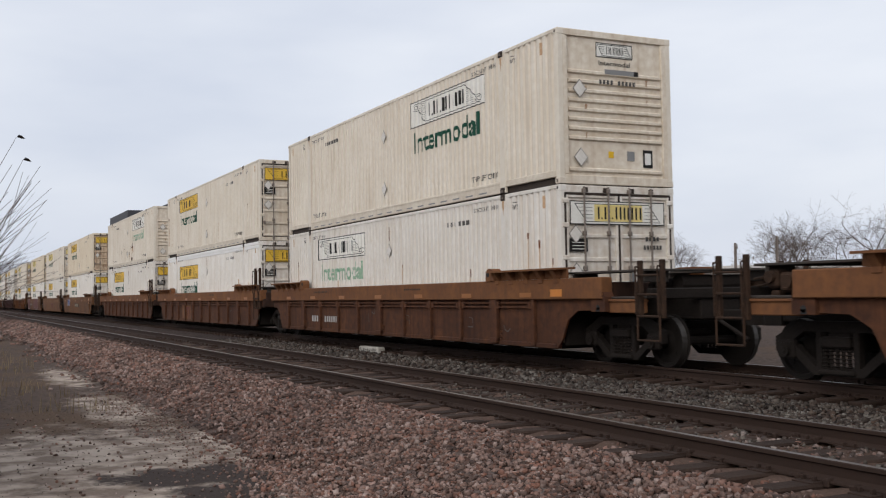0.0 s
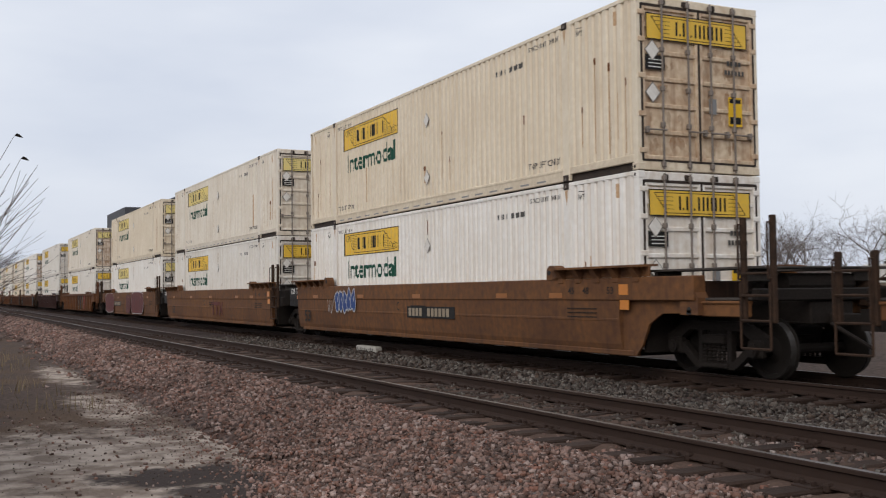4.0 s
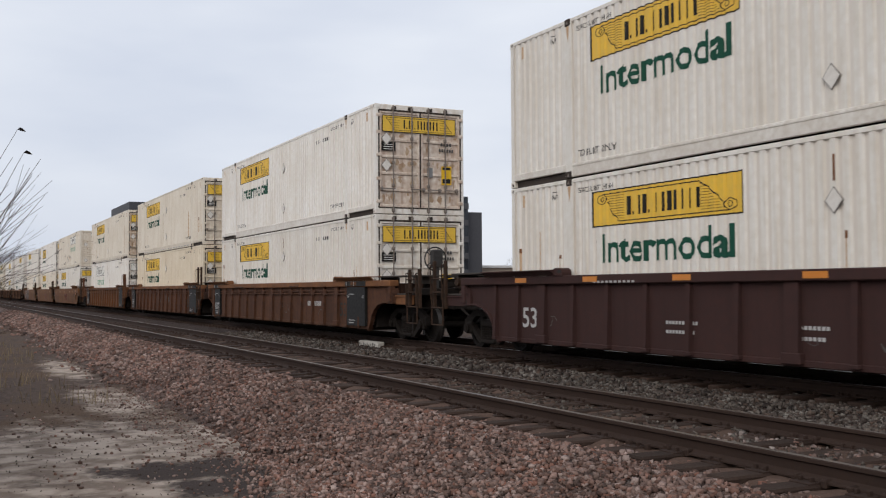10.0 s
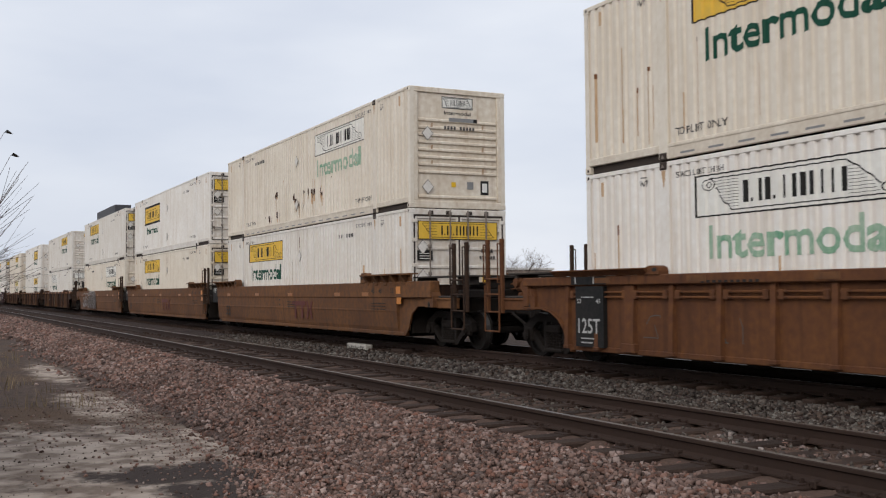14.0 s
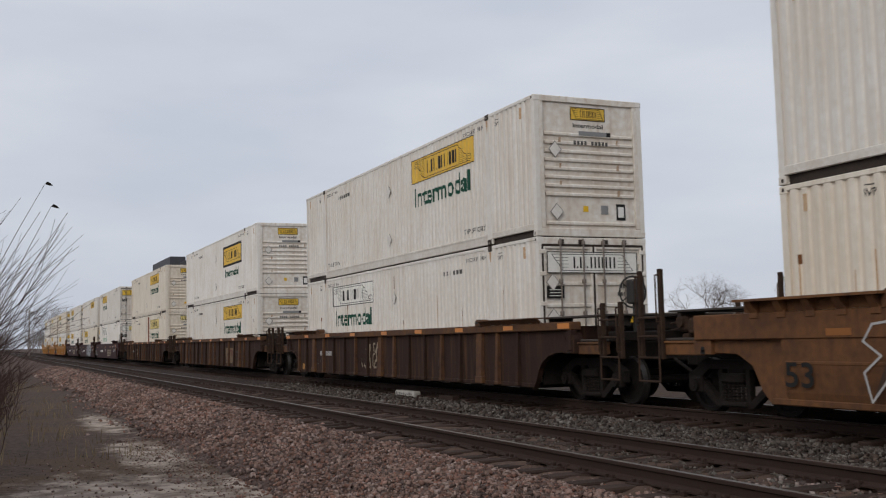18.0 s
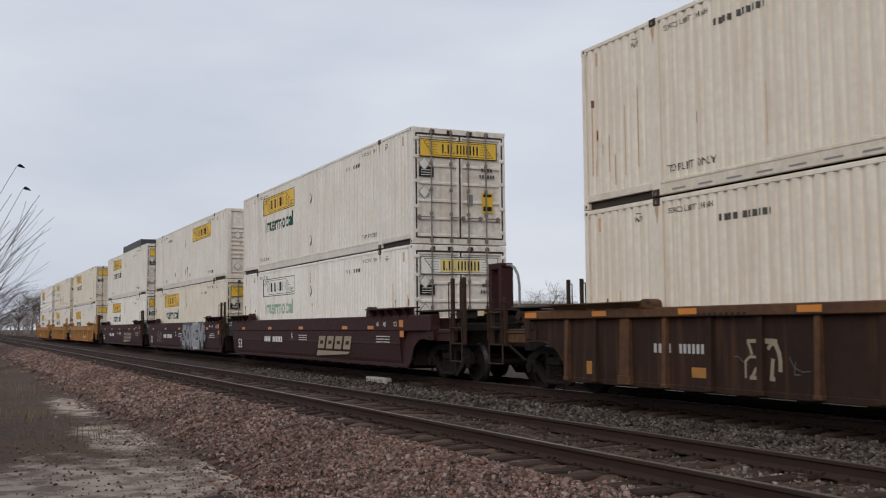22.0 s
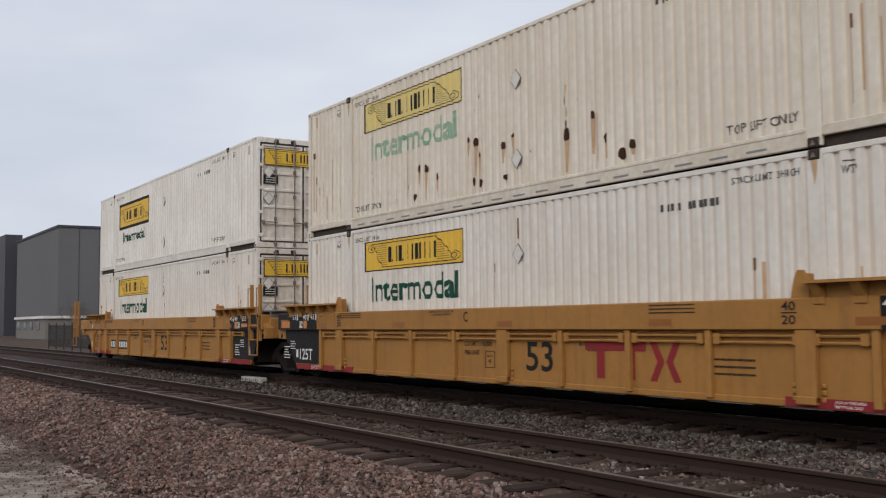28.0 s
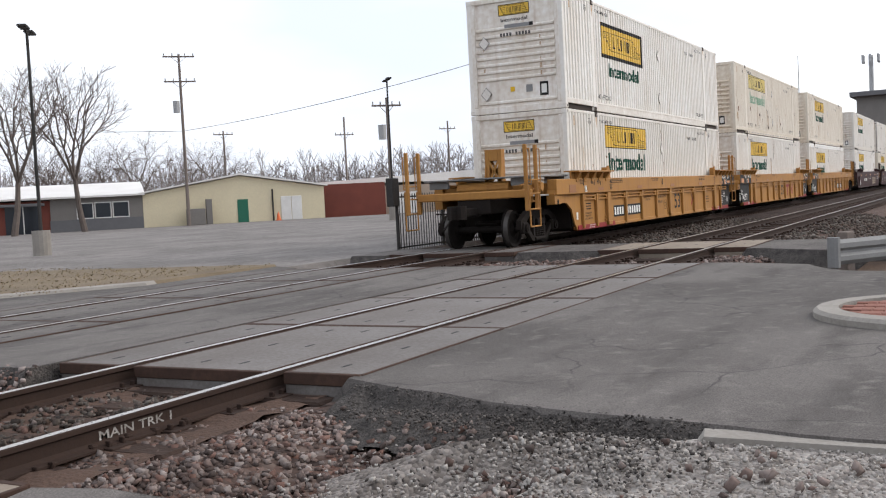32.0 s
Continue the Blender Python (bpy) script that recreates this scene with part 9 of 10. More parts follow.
def woods(name, spots, label):
    """A far belt of bare trees as one mass, in twigs whose colour holds the haze."""
    arrays, faces, off = [], [], 0
    for me in small:
        co = np.empty(len(me.vertices) * 3, dtype=np.float32)
        me.vertices.foreach_get("co", co)
        arrays.append(co.reshape(-1, 3))
        faces.append([tuple(p.vertices) for p in me.polygons])
    v, f = [], []
    for x, y, h, a in spots:
        c, s = math.cos(a), math.sin(a)
        for co, fs in zip(arrays, faces):
            k = len(v)
            v.extend([(x + h * (p[0] * c - p[1] * s), y + h * (p[0] * s + p[1] * c), -0.2 + h * p[2]) for p in co])
            f.extend([tuple(i + k for i in t) for t in fs])
    me = bpy.data.meshes.new(name)
    me.from_pydata(v, [], f)
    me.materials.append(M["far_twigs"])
    return single(name, me, None, label, "woods", kind="stuff")


r = random.Random(9)
sp = []
for i in range(130):
    f = i / 130
    a = radians(128 + 34 * f + r.uniform(-.2, .2))
    d = r.uniform(150, 215)
    sp.append((-d * math.cos(a), d * math.sin(a), r.uniform(8.0, 12.5) * d / 180, r.uniform(0, 6)))
for i in range(60):
    a = radians(30 + 60 * i / 60)
    d = r.uniform(170, 230)
    sp.append((-d * math.cos(a), d * math.sin(a), r.uniform(3.5, 6.5), r.uniform(0, 6)))
for i in range(36):
    sp.append((r.uniform(-420, -250), r.uniform(14, 34), r.uniform(6, 10), r.uniform(0, 6)))
    sp.append((r.uniform(-300, -60), r.uniform(-26, -5), r.uniform(3.0, 6.5), r.uniform(0, 6)))
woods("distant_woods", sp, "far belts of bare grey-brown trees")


def shrub(x, y, h, seed, n, label):
    r = random.Random(seed)
    root = thing("brush_shrub", label, "shrub", pose(x, y, lie(x, y)), group="trackside brush")
    for k in range(n):
        g = Geo()
        a = r.uniform(0, 6.28)
        d = Vector((math.cos(a) * r.uniform(0.05, 0.40), math.sin(a) * r.uniform(0.02, 0.20), 1))
        limb(g, (r.gauss(0, 0.30), r.gauss(0, 0.14), -0.05), d, h * r.uniform(0.26, 0.42), 0.015, 3, r, -0.05, 0.30, False)
        part("stem", g, [M["shrub"], M["shrub"]], root)
    return root


for x, y, h, seed, n in ((-10.6, -0.92, 3.2, 1, 32), (-11.6, -0.92, 3.5, 2, 38), (-13.0, -0.90, 3.3, 3, 36), (-14.8, -0.86, 3.0, 4, 30), (-17.0, -0.72, 2.6, 5, 26), (-19.5, -0.55, 2.2, 6, 20), (-23, -0.3, 1.9, 7, 15), (-20.5, 0.05, 1.2, 11, 14), (-26.0, 0.30, 1.5, 12, 12), (-30.5, 0.5, 1.6, 13, 12), (-8.6, -0.50, 1.5, 14, 12), (-27, -1.2, 1.8, 8, 9), (-32, -1.5, 2.0, 9, 8), (-38, -1.8, 2.2, 10, 8)):
    shrub(x, y, h, seed, n, "leafless reddish brush beside the track")
# long arching twigs with the last withered leaves
root = thing("arching_twigs", "long bare arching twigs with a few withered leaves", "shrub", pose(-9.1, -0.05, lie(-9.1, 0)))
r = random.Random(4)
for k, (tx, ty, tz) in enumerate(((-8.9, 0.45, 2.57), (-8.92, 0.50, 2.39), (-8.8, 0.62, 2.33), (-8.85, 0.66, 2.05), (-8.9, 0.56, 2.2), (-8.95, 0.42, 2.35))):
    g = Geo()
    base, tip = Vector((r.uniform(-.1, .1), -0.5 + r.uniform(-.15, .15), 0)), Vector((tx + 9.1, ty + 0.05, tz - lie(-9.1, 0)))
    pts = []
    for i in range(9):
        f = i / 8
        p = base.lerp(tip, f)
        p.z += 0.32 * math.sin(math.pi * f) * (0.6 if k > 2 else 0.35)
        p.y -= 0.12 * math.sin(math.pi * f)
        pts.append(p)
    for i in range(8):
        g.tube(pts[i], pts[i + 1], 0.009 * (1 - i / 10), 5, 0.009 * (1 - (i + 1) / 10), 0, caps=False)
    for i in (3, 4, 5, 6):
        s = Vector((r.uniform(-.1, .1), r.uniform(0.05, .22), r.uniform(0.1, .3)))
        g.tube(pts[i], pts[i] + s, 0.004, 4, 0.002, 0, caps=False)
    tw = part("twig", g, [M["twigs"]], root)
    if k < 2:
        g = Geo()
        e = tip + Vector((0, 0.05, 0.01))
        g.add([tuple(tip + Vector(p)) for p in ((0, 0, 0), (0.012, 0.018, 0.020), (0.004, 0.040, 0.012), (0, 0.066, -0.012), (-0.006, 0.040, -0.010), (-0.012, 0.020, -0.004))], [(0, 1, 2), (0, 2, 4), (2, 3, 4), (0, 4, 5)])
        part("leaf", g, [M["leaf"]], tw, "withered dark leaf")


# ---- trackside furniture ----
g = Geo()
g.box(-25.75, -24.45, 9.98, 10.20, -0.24, -0.075, 0.03)
blk = single("marker_block", g, M["block_white"], "white painted block lying beside the far rail", "marker block")
g = Geo()
r = random.Random(2)
for i in range(9):
    x = -25.68 + i * 0.13
    g.box(x, x + r.uniform(0.03, 0.07), 9.976, 9.981, -0.18, -0.18 + r.uniform(0.02, 0.07))
part("dark_marks", g, M["grey_ink"], blk)
g = Geo()
g.box(-22.9, -22.1, 10.0, 10.2, -0.24, -0.10, 0.02)
single("tie_butt", g, M["tie"], "short dark piece of old tie beside the rail", "timber")

sw = thing("switch_rodding", "rusty pipe rod and bracket of a track switch", "switch gear")
g = Geo()
g.tube((-5.6, 9.95, -0.09), (0.6, 9.95, -0.09), 0.028, 8)
part("rod", g, M["rail_side"], sw)
g = Geo()
g.box(-5.95, -5.55, 9.85, 10.05, -0.24, -0.12, 0.02)
g.box(-5.62, -5.56, 9.88, 9.98, -0.14, 0.10, 0.01)
part("bracket", g, M["dark_metal"], sw)
for x in (-3.6, -2.2, -0.6):
    g = Geo()
    g.box(x - 0.12, x + 0.12, 9.83, 10.08, -0.24, -0.13, 0.02)
    part("guide", g, M["dark_metal"], sw)

for yc, s, text, x in ((TRACK1, -1, "MAIN TRK 1", 4.62), (11.405, -1, "MAIN TRK 2", 5.15)):
    g = flat_text(Geo(), text, x, -0.118, 0.055, 0.62, yc - RAIL - 0.0125)
    g.v = [(a, yc - RAIL - 0.0125, b) for a, _, b in g.v]
    single("rail_lettering", g, M["worn_white"] if yc < 8 else M["faint_white"], "white stencilled words on the rail web", "lettering", kind="structure")

# guard rail and paved island by the road
gr = thing("guard_rail", "grey steel guard rail on short posts at the road's edge", "guard rail")
g = Geo()
for z0, z1, y in ((0.42, 0.50, 0.0), (0.50, 0.58, 0.05), (0.58, 0.64, 0.0), (0.64, 0.72, 0.05), (0.72, 0.80, 0.0)):
    pass
prof = [(0.0, 0.40), (0.05, 0.46), (0.05, 0.52), (0.0, 0.57), (0.0, 0.61), (0.05, 0.66), (0.05, 0.72), (0.0, 0.78), (0.012, 0.79), (0.062, 0.73), (0.062, 0.655), (0.014, 0.61), (0.014, 0.57), (0.062, 0.525), (0.062, 0.455), (0.012, 0.39)]
g.prism([(-a, b - 0.28) for a, b in prof], "x", 0.0, 7.0)
g.tube((0.0, -0.03, 0.08), (0.0, -0.03, 0.55), 0.10, 10)
part("beam", g, M["weathered_steel"], gr)
for x in (0.45, 2.4, 4.3, 6.2):
    g = Geo()
    g.box(x - 0.10, x + 0.10, 0.01, 0.20, -0.4, 0.62, 0.02)
    part("post", g, M["pole_wood"], gr)
gr.matrix_basis = pose(17.3, 3.22, -0.27, 0, 0, -33)

isl = thing("traffic_island", "rounded concrete kerb island paved with red brick", "traffic island")
g = Geo()
n, cx, cy = 40, 0.0, 0.0
outer, inner = [], []
for i in range(n):
    a = 2 * math.pi * i / n
    ex = 2.4 if math.cos(a) > 0 else 1.0
    outer.append((1.25 * math.cos(a) * ex, 1.25 * math.sin(a)))
    inner.append((1.02 * math.cos(a) * ex, 0.98 * math.sin(a)))
v = [(x, y, -0.1) for x, y in outer] + [(x, y, 0.12) for x, y in outer] + [(x * 0.97, y * 0.97, 0.15) for x, y in outer] + [(x, y, 0.15) for x, y in inner] + [(x, y, 0.05) for x, y in inner]
f = []
for k in range(4):
    f += [(k * n + i, k * n + (i + 1) % n, (k + 1) * n + (i + 1) % n, (k + 1) * n + i) for i in range(n)]
g.add(v, f)
part("kerb_ring", g, M["kerb"], isl)
bm = Geo().box(-0.096, 0.096, -0.046, 0.046, 0.05, 0.135, 0.006).mesh("paver", [M["paver"]])
for i in range(-9, 23):
    for j in range(-10, 11):
        x, y = i * 0.2 + (0.1 if j % 2 else 0), j * 0.1
        ex = 2.4 if x > 0 else 1.0
        if (x / (0.95 * ex)) ** 2 + (y / 0.90) ** 2 < 0.93:
            ob = part("paver", bm, None, isl)
            ob.matrix_basis = Matrix.Translation((x, y, 0.004 * ((i * 3 + j * 5) % 3 - 1)))
isl.matrix_basis = pose(10.1, 1.30, -0.085, 0, 0, -90) @ Matrix.Diagonal((0.94, 0.90, 1, 1))


# ---- fences ----
def fence(x0, x1, y, step, label):
    root = thing("iron_fence", label, "fence")
    n = max(1, round((x1 - x0) / step))
    post = Geo().box(-0.035, 0.035, -0.035, 0.035, -0.4, 1.62, 0.008).mesh("post", [M["dark_metal"]])
    panel = Geo()
    w = (x1 - x0) / n
    for z in (0.12, 1.38):
        panel.box(0, w, -0.018, 0.018, z - 0.02, z + 0.02)
    k = int(w / 0.13)
    near = x0 > 0
    picket = Geo().box(-0.009, 0.009, -0.009, 0.009, 0.0, 1.46).mesh("picket", [M["dark_metal"]])
    for i in range(1, k):
        if not near:
            panel.box(i * w / k - 0.009, i * w / k + 0.009, -0.009, 0.009, 0.0, 1.46)
    panel = panel.mesh("picket_panel", [M["dark_metal"]])
    for i in range(n + 1):
        ob = part("post", post, None, root)
        ob.matrix_basis = Matrix.Translation((x0 + i * w, y, -0.1))
        if i < n:
            ob = part("fence_rail" if near else "picket_panel", panel, None, root)
            ob.matrix_basis = Matrix.Translation((x0 + i * w, y, -0.1))
            for j in range(1, k if near else 0):
                part("picket", picket, None, root).matrix_basis = Matrix.Translation((x0 + i * w + j * w / k, y, -0.1))


fence(22.3, 46.3, 14.0, 2.4, "black iron picket fence beside the far track")
fence(-76.0, -30.4, 15.2, 2.4, "black iron picket fence behind the far track")
g = Geo()
g.box(21.98, 22.30, 13.9, 14.1, 1.05, 1.75, 0.02)
single("relay_box", g, M["dark_metal"], "dark box fixed to the fence's end post", "box")


# ---- crossing signal on its cantilever ----
sg = thing("crossing_signal", "cantilever crossing signal with a lit red lamp over the road", "railway signal")
g = Geo()
g.tube((3.4, 14.7, -0.3), (3.4, 14.7, 6.2), 0.13, 12)
part("mast", g, M["galvanised"], sg)
g = Geo()
for dz in (0.0, 0.9):
    for dy in (-0.22, 0.22):
        g.tube((3.4, 14.7 + dy, 4.47 + dz), (8.1, 13.95 + dy, 4.37 + dz), 0.035, 6)
for i in range(9):
    a, b = i / 9, (i + 1) / 9
    g.tube((3.4 + 4.7 * a, 14.48 - .75 * a, 4.47 + 0.9 * (i % 2)), (3.4 + 4.7 * b, 14.48 - .75 * b, 4.47 + 0.9 * ((i + 1) % 2)), 0.02, 5)
part("arm", g, M["galvanised"], sg)
g = Geo()
g.prism([(5.4, 14.15), (7.75, 13.77), (7.69, 13.37), (5.34, 13.75)], "z", 4.16, 4.24)
g.tube((5.4, 13.7, 4.20), (7.72, 13.34, 4.20), 0.03, 6)
for x, y in ((5.5, 13.72), (6.9, 13.50), (7.66, 13.37)):
    g.tube((x, y, 4.19), (x, y, 5.24), 0.02, 6)
g.tube((5.5, 13.72, 5.24), (7.66, 13.37, 5.24), 0.02, 6)
g.tube((5.5, 13.72, 4.70), (7.66, 13.37, 4.70), 0.012, 6)
part("walkway", g, M["dark_metal"], sg)
for i, (x, y) in enumerate(((6.55, 13.53), (7.12, 13.44))):
    m = pose(x, y, 4.54, 0, 0, 28)
    g = Geo()
    g.tube((0, 0.0, 0), (0, 0.04, 0), 0.29, 24)
    g.tube((0, -0.03, 0), (0, 0.22, 0), 0.14, 16)
    g.ring((0, -0.10, 0.0), "y", 0.165, 0.012, 20, 5)
    hd = part("lamp_head", g, M["signal_black"], sg)
    hd.matrix_basis = m
    g = Geo()
    g.tube((0, -0.05, 0), (0, -0.03, 0), 0.15, 18)
    part("lens", g, M["lamp_red"] if i else M["lens_dark"], hd, "lit red lens" if i else "unlit dark lens")


# ---- poles, lamps and wires ----
def lot_lamp(x, y, h, label):
    root = thing("car_park_lamp", label, "lamp post", pose(x, y, -0.06))
    part("base", Geo().tube((0, 0, 0), (0, 0, 0.85), 0.30, 14), M["kerb"], root, "round concrete base")
    part("pole", Geo().tube((0, 0, 0.85), (0, 0, h), 0.065, 10, 0.05), M["dark_metal"], root)
    for s in (-1, 1):
        g = Geo()
        g.tube((0, 0, h - 0.1), (s * 0.35, 0, h + 0.02), 0.03, 6)
        g.box(s * 0.25, s * 0.95, -0.16, 0.16, h + 0.0, h + 0.10, 0.03)
        part("lamp_head", g, M["dark_metal"], root)
    root.rotation_euler = (0, 0, radians(40))


lot_lamp(24.75, 29.45, 7.55, "tall dark twin-headed car park lamp on a concrete base")
lot_lamp(55.3, 33.6, 8.6, "tall dark twin-headed car park lamp on a concrete base")


def utility_pole(x, y, h, arms, label, box=True, turn=-42):
    root = thing("utility_pole", label, "utility pole", pose(x, y, -0.1, 0, 0, turn))
    part("pole", Geo().tube((0, 0, -0.5), (0, 0, h), 0.15, 10, 0.10), M["pole_wood"], root)
    for z, w in arms:
        g = Geo()
        g.box(-w / 2, w / 2, 0.10, 0.22, z - 0.06, z + 0.06, 0.01)
        g.tube((-w / 4, 0.16, z), (0, 0.1, z - 0.55), 0.02, 5)
        g.tube((w / 4, 0.16, z), (0, 0.1, z - 0.55), 0.02, 5)
        arm = part("cross_arm", g, M["pole_wood"], root)
        for a in (-0.46, -0.2, 0.2, 0.46):
            part("insulator", Geo().tube((a * w, 0.16, z + 0.06), (a * w, 0.16, z + 0.26), 0.05, 8), M["galvanised"], arm)
    if box:
        g = Geo()
        g.tube((-0.42, 0, h * 0.66), (-0.42, 0, h * 0.66 + 0.95), 0.26, 14)
        part("transformer", g, M["galvanised"], root, "grey transformer can")


utility_pole(64.6, 58.4, 13.9, ((13.7, 2.5), (11.7, 2.5)), "tall weathered wooden utility pole with two cross arms and transformer")
utility_pole(58.8, 35.75, 8.0, ((7.5, 2.0),), "wooden utility pole with a cross arm and transformer")
utility_pole(92, 77, 10.0, ((9.6, 2.2),), "distant wooden utility pole", False)
utility_pole(100, 66, 11.0, ((9.0, 2.2),), "distant wooden utility pole", False)
utility_pole(118, 62, 11.0, ((10.0, 2.2),), "distant wooden utility pole", False)
utility_pole(-205, 9.0 - 1.5, 8.5, ((8.0, 2.2),), "distant wooden utility pole at the end of the line", False)
utility_pole(-62, 60, 5.6, ((5.2, 1.4),), "short pole among the trees", False)
utility_pole(-69, 62, 5.4, ((5.0, 1.4),), "short pole among the trees", False)


def wire(name, a, b, sag, label, rad=0.03):
    g = Geo()
    a, b = Vector(a), Vector(b)
    last = None
    for i in range(17):
        f = i / 16
        p = a.lerp(b, f)
        p.z -= sag * 4 * f * (1 - f)
        if last is not None:
            g.tube(last, p, rad, 5, caps=False)
        last = p
    single(name, g, M["dark_metal"], label, "cable", group="overhead cables")


wire("overhead_cable", (28, 80, 9.6), (64.6, 58.4, 7.6), 0.6, "black overhead cable between poles", 0.02)
wire("overhead_cable", (64.6, 58.4, 7.6), (60, 24, 10.6), 0.5, "black overhead cable between poles", 0.02)
for k in range(6):
    wire("overhead_cable", (-14, 44, 7.6 + 1.15 * k), (30, 62, 9.6 + 1.3 * k), 0.8, "thin overhead wire above the far trees", 0.022)


# ---- buildings ----
def wall_block(root, name, x0, x1, y0, y1, z0, z1, mat, label="", c=0.0):
    return part(name, Geo().box(x0, x1, y0, y1, z0, z1, c), mat, root, label)


b = thing("dark_grey_building", "large windowless dark grey building with a black wing beyond the tracks", "building")
wall_block(b, "main_hall", -178, -147, 30.4, 49.6, -0.5, 14.9, M["wall_grey"])
wall_block(b, "parapet", -178.15, -146.85, 30.25, 49.75, 14.9, 15.2, M["wall_black"])
for i in range(1, 7):
    wall_block(b, "wall_joint", -147.0, -146.96, 30.4 + i * 2.74 - 0.04, 30.4 + i * 2.74 + 0.04, 0, 14.9, M["wall_black"])
wall_block(b, "black_wing", -200, -180, 28.9, 31.5, -0.5, 16.4, M["wall_black"], "black clad wing")
wall_block(b, "stair_tower", -158, -146, 49.9, 57.0, -0.5, 16.1, M["wall_black"], "black clad stair tower")
wall_block(b, "rear_wing", -156, -147.5, 57.0, 59.6, -0.5, 14.5, M["wall_black"])

b = thing("office_building", "tan and dark glass office building beyond the tracks", "building")
wall_block(b, "tan_pier", -118, -110, 51.6, 54.0, -0.5, 13.2, M["tan_wall"])
wall_block(b, "glass_wing", -118, -110.4, 54.0, 57.4, -0.5, 12.4, M["glass_dark"], "dark ribbon glazing")
for i in range(6):
    wall_block(b, "floor_band", -110.4, -110.2, 54.0, 57.4, 0.9 + i * 2.0, 1.6 + i * 2.0, M["wall_black"])
wall_block(b, "low_wing", -118, -111, 57.4, 59.6, -0.5, 10.6, M["wall_black"])

# brick hall with its clock tower
b = thing("brick_hall", "red brick hall with white arched windows and cornice", "building")
wall_block(b, "wall", -79, -30, 95, 112, -0.5, 10.3, M["brick_red"])
wall_block(b, "cornice", -79.3, -29.7, 94.7, 112.2, 10.3, 10.75, M["white_trim"])
wall_block(b, "string_course", -79.1, -29.9, 94.88, 95.0, 6.3, 6.55, M["white_trim"])
part("grey_roof", Geo().prism([(95.5, 10.7), (112, 10.7), (106, 14.0), (101, 14.0)], "x", -66, -52), M["roof_grey"], b)
arch = Geo()
for i in range(9):
    a0, a1 = math.pi * i / 9, math.pi * (i + 1) / 9
    arch.prism([(0.78 * math.cos(a0), 0.78 * math.sin(a0)), (0.78 * math.cos(a1), 0.78 * math.sin(a1)), (1.08 * math.cos(a1), 1.08 * math.sin(a1)), (1.08 * math.cos(a0), 1.08 * math.sin(a0))], "y", -0.16, 0.0)
arch.box(-1.3, -0.78, -0.14, 0, -0.28, 0.0)
arch.box(0.78, 1.3, -0.14, 0, -0.28, 0.0)
arch = arch.mesh("arch", [M["white_trim"]])
pane = Geo()
pane.prism([(-0.74, -2.6), (0.74, -2.6), (0.74, 0.0), (0.55, 0.5), (0.2, 0.72), (-0.2, 0.72), (-0.55, 0.5), (-0.74, 0.0)], "y", -0.06, 0.0)
pane = pane.mesh("pane", [M["glass_dark"]])
blind = Geo().box(-0.7, 0.7, -0.09, -0.06, -2.6, -1.0).box(-0.04, 0.04, -0.12, -0.06, -2.6, 0.6).mesh("blind", [M["white_trim"]])
for i in range(18):
    x = -77.4 + i * 2.65
    w = part("window", pane, None, b)
    w.matrix_basis = Matrix.Translation((x, 95, 8.3))
    part("arch", arch, None, w)
    part("blind", blind, None, w)
    w2 = part("window", pane, None, b)
    w2.matrix_basis = Matrix.Translation((x, 95, 4.2))
t = thing("clock_tower", "white-trimmed brick clock tower with grey roof", "tower", pose(-64.2, 94.6, 0) @ Matrix.Diagonal((0.66, 0.66, 1.05, 1)))
wall_block(t, "shaft", -2.1, 2.1, -2.1, 2.1, 0, 11.2, M["brick_red"])
wall_block(t, "base_trim", -2.4, 2.4, -2.4, 2.4, 10.2, 10.8, M["white_trim"])
wall_block(t, "belfry", -1.8, 1.8, -1.8, 1.8, 11.2, 14.2, M["siding_grey"])
for s in (-1.65, 1.65):
    for u in (-1.65, 1.65):
        wall_block(t, "pilaster", s - 0.28, s + 0.28, u - 0.28, u + 0.28, 11.2, 14.2, M["white_trim"])
wall_block(t, "eaves", -2.35, 2.35, -2.35, 2.35, 14.2, 14.6, M["white_trim"])
g = Geo()
g.add([(-2.4, -2.4, 14.6), (2.4, -2.4, 14.6), (2.4, 2.4, 14.6), (-2.4, 2.4, 14.6), (-1.0, -1.0, 15.9), (1.0, -1.0, 15.9), (1.0, 1.0, 15.9), (-1.0, 1.0, 15.9), (0, 0, 17.4)], [(0, 1, 5, 4), (1, 2, 6, 5), (2, 3, 7, 6), (3, 0, 4, 7), (4, 5, 8), (5, 6, 8), (6, 7, 8), (7, 4, 8)])
part("roof", g, M["roof_grey"], t)
for m in (Matrix.Identity(4), Matrix.Rotation(math.pi / 2, 4, "Z")):
    dial = part("clock_dial", Geo().box(-1.25, 1.25, -1.86, -1.80, 11.5, 13.9).mesh("clock_dial", [M["brick_red"]]), None, t)
    dial.matrix_basis = m
    part("face", Geo().tube((0, -1.92, 12.7), (0, -1.86, 12.7), 1.0, 24), M["white_trim"], dial, "white round clock face")
    part("rim", Geo().ring((0, -1.93, 12.7), "y", 0.72, 0.06, 24, 5).box(-0.04, 0.04, -1.95, -1.92, 12.7, 13.3).box(0, 0.4, -1.95, -1.92, 12.66, 12.74), M["dark_metal"], dial)
    part("dormer", Geo().box(-0.45, 0.45, -2.3, -1.4, 14.9, 15.6, 0.03), M["white_trim"], t).matrix_basis = m

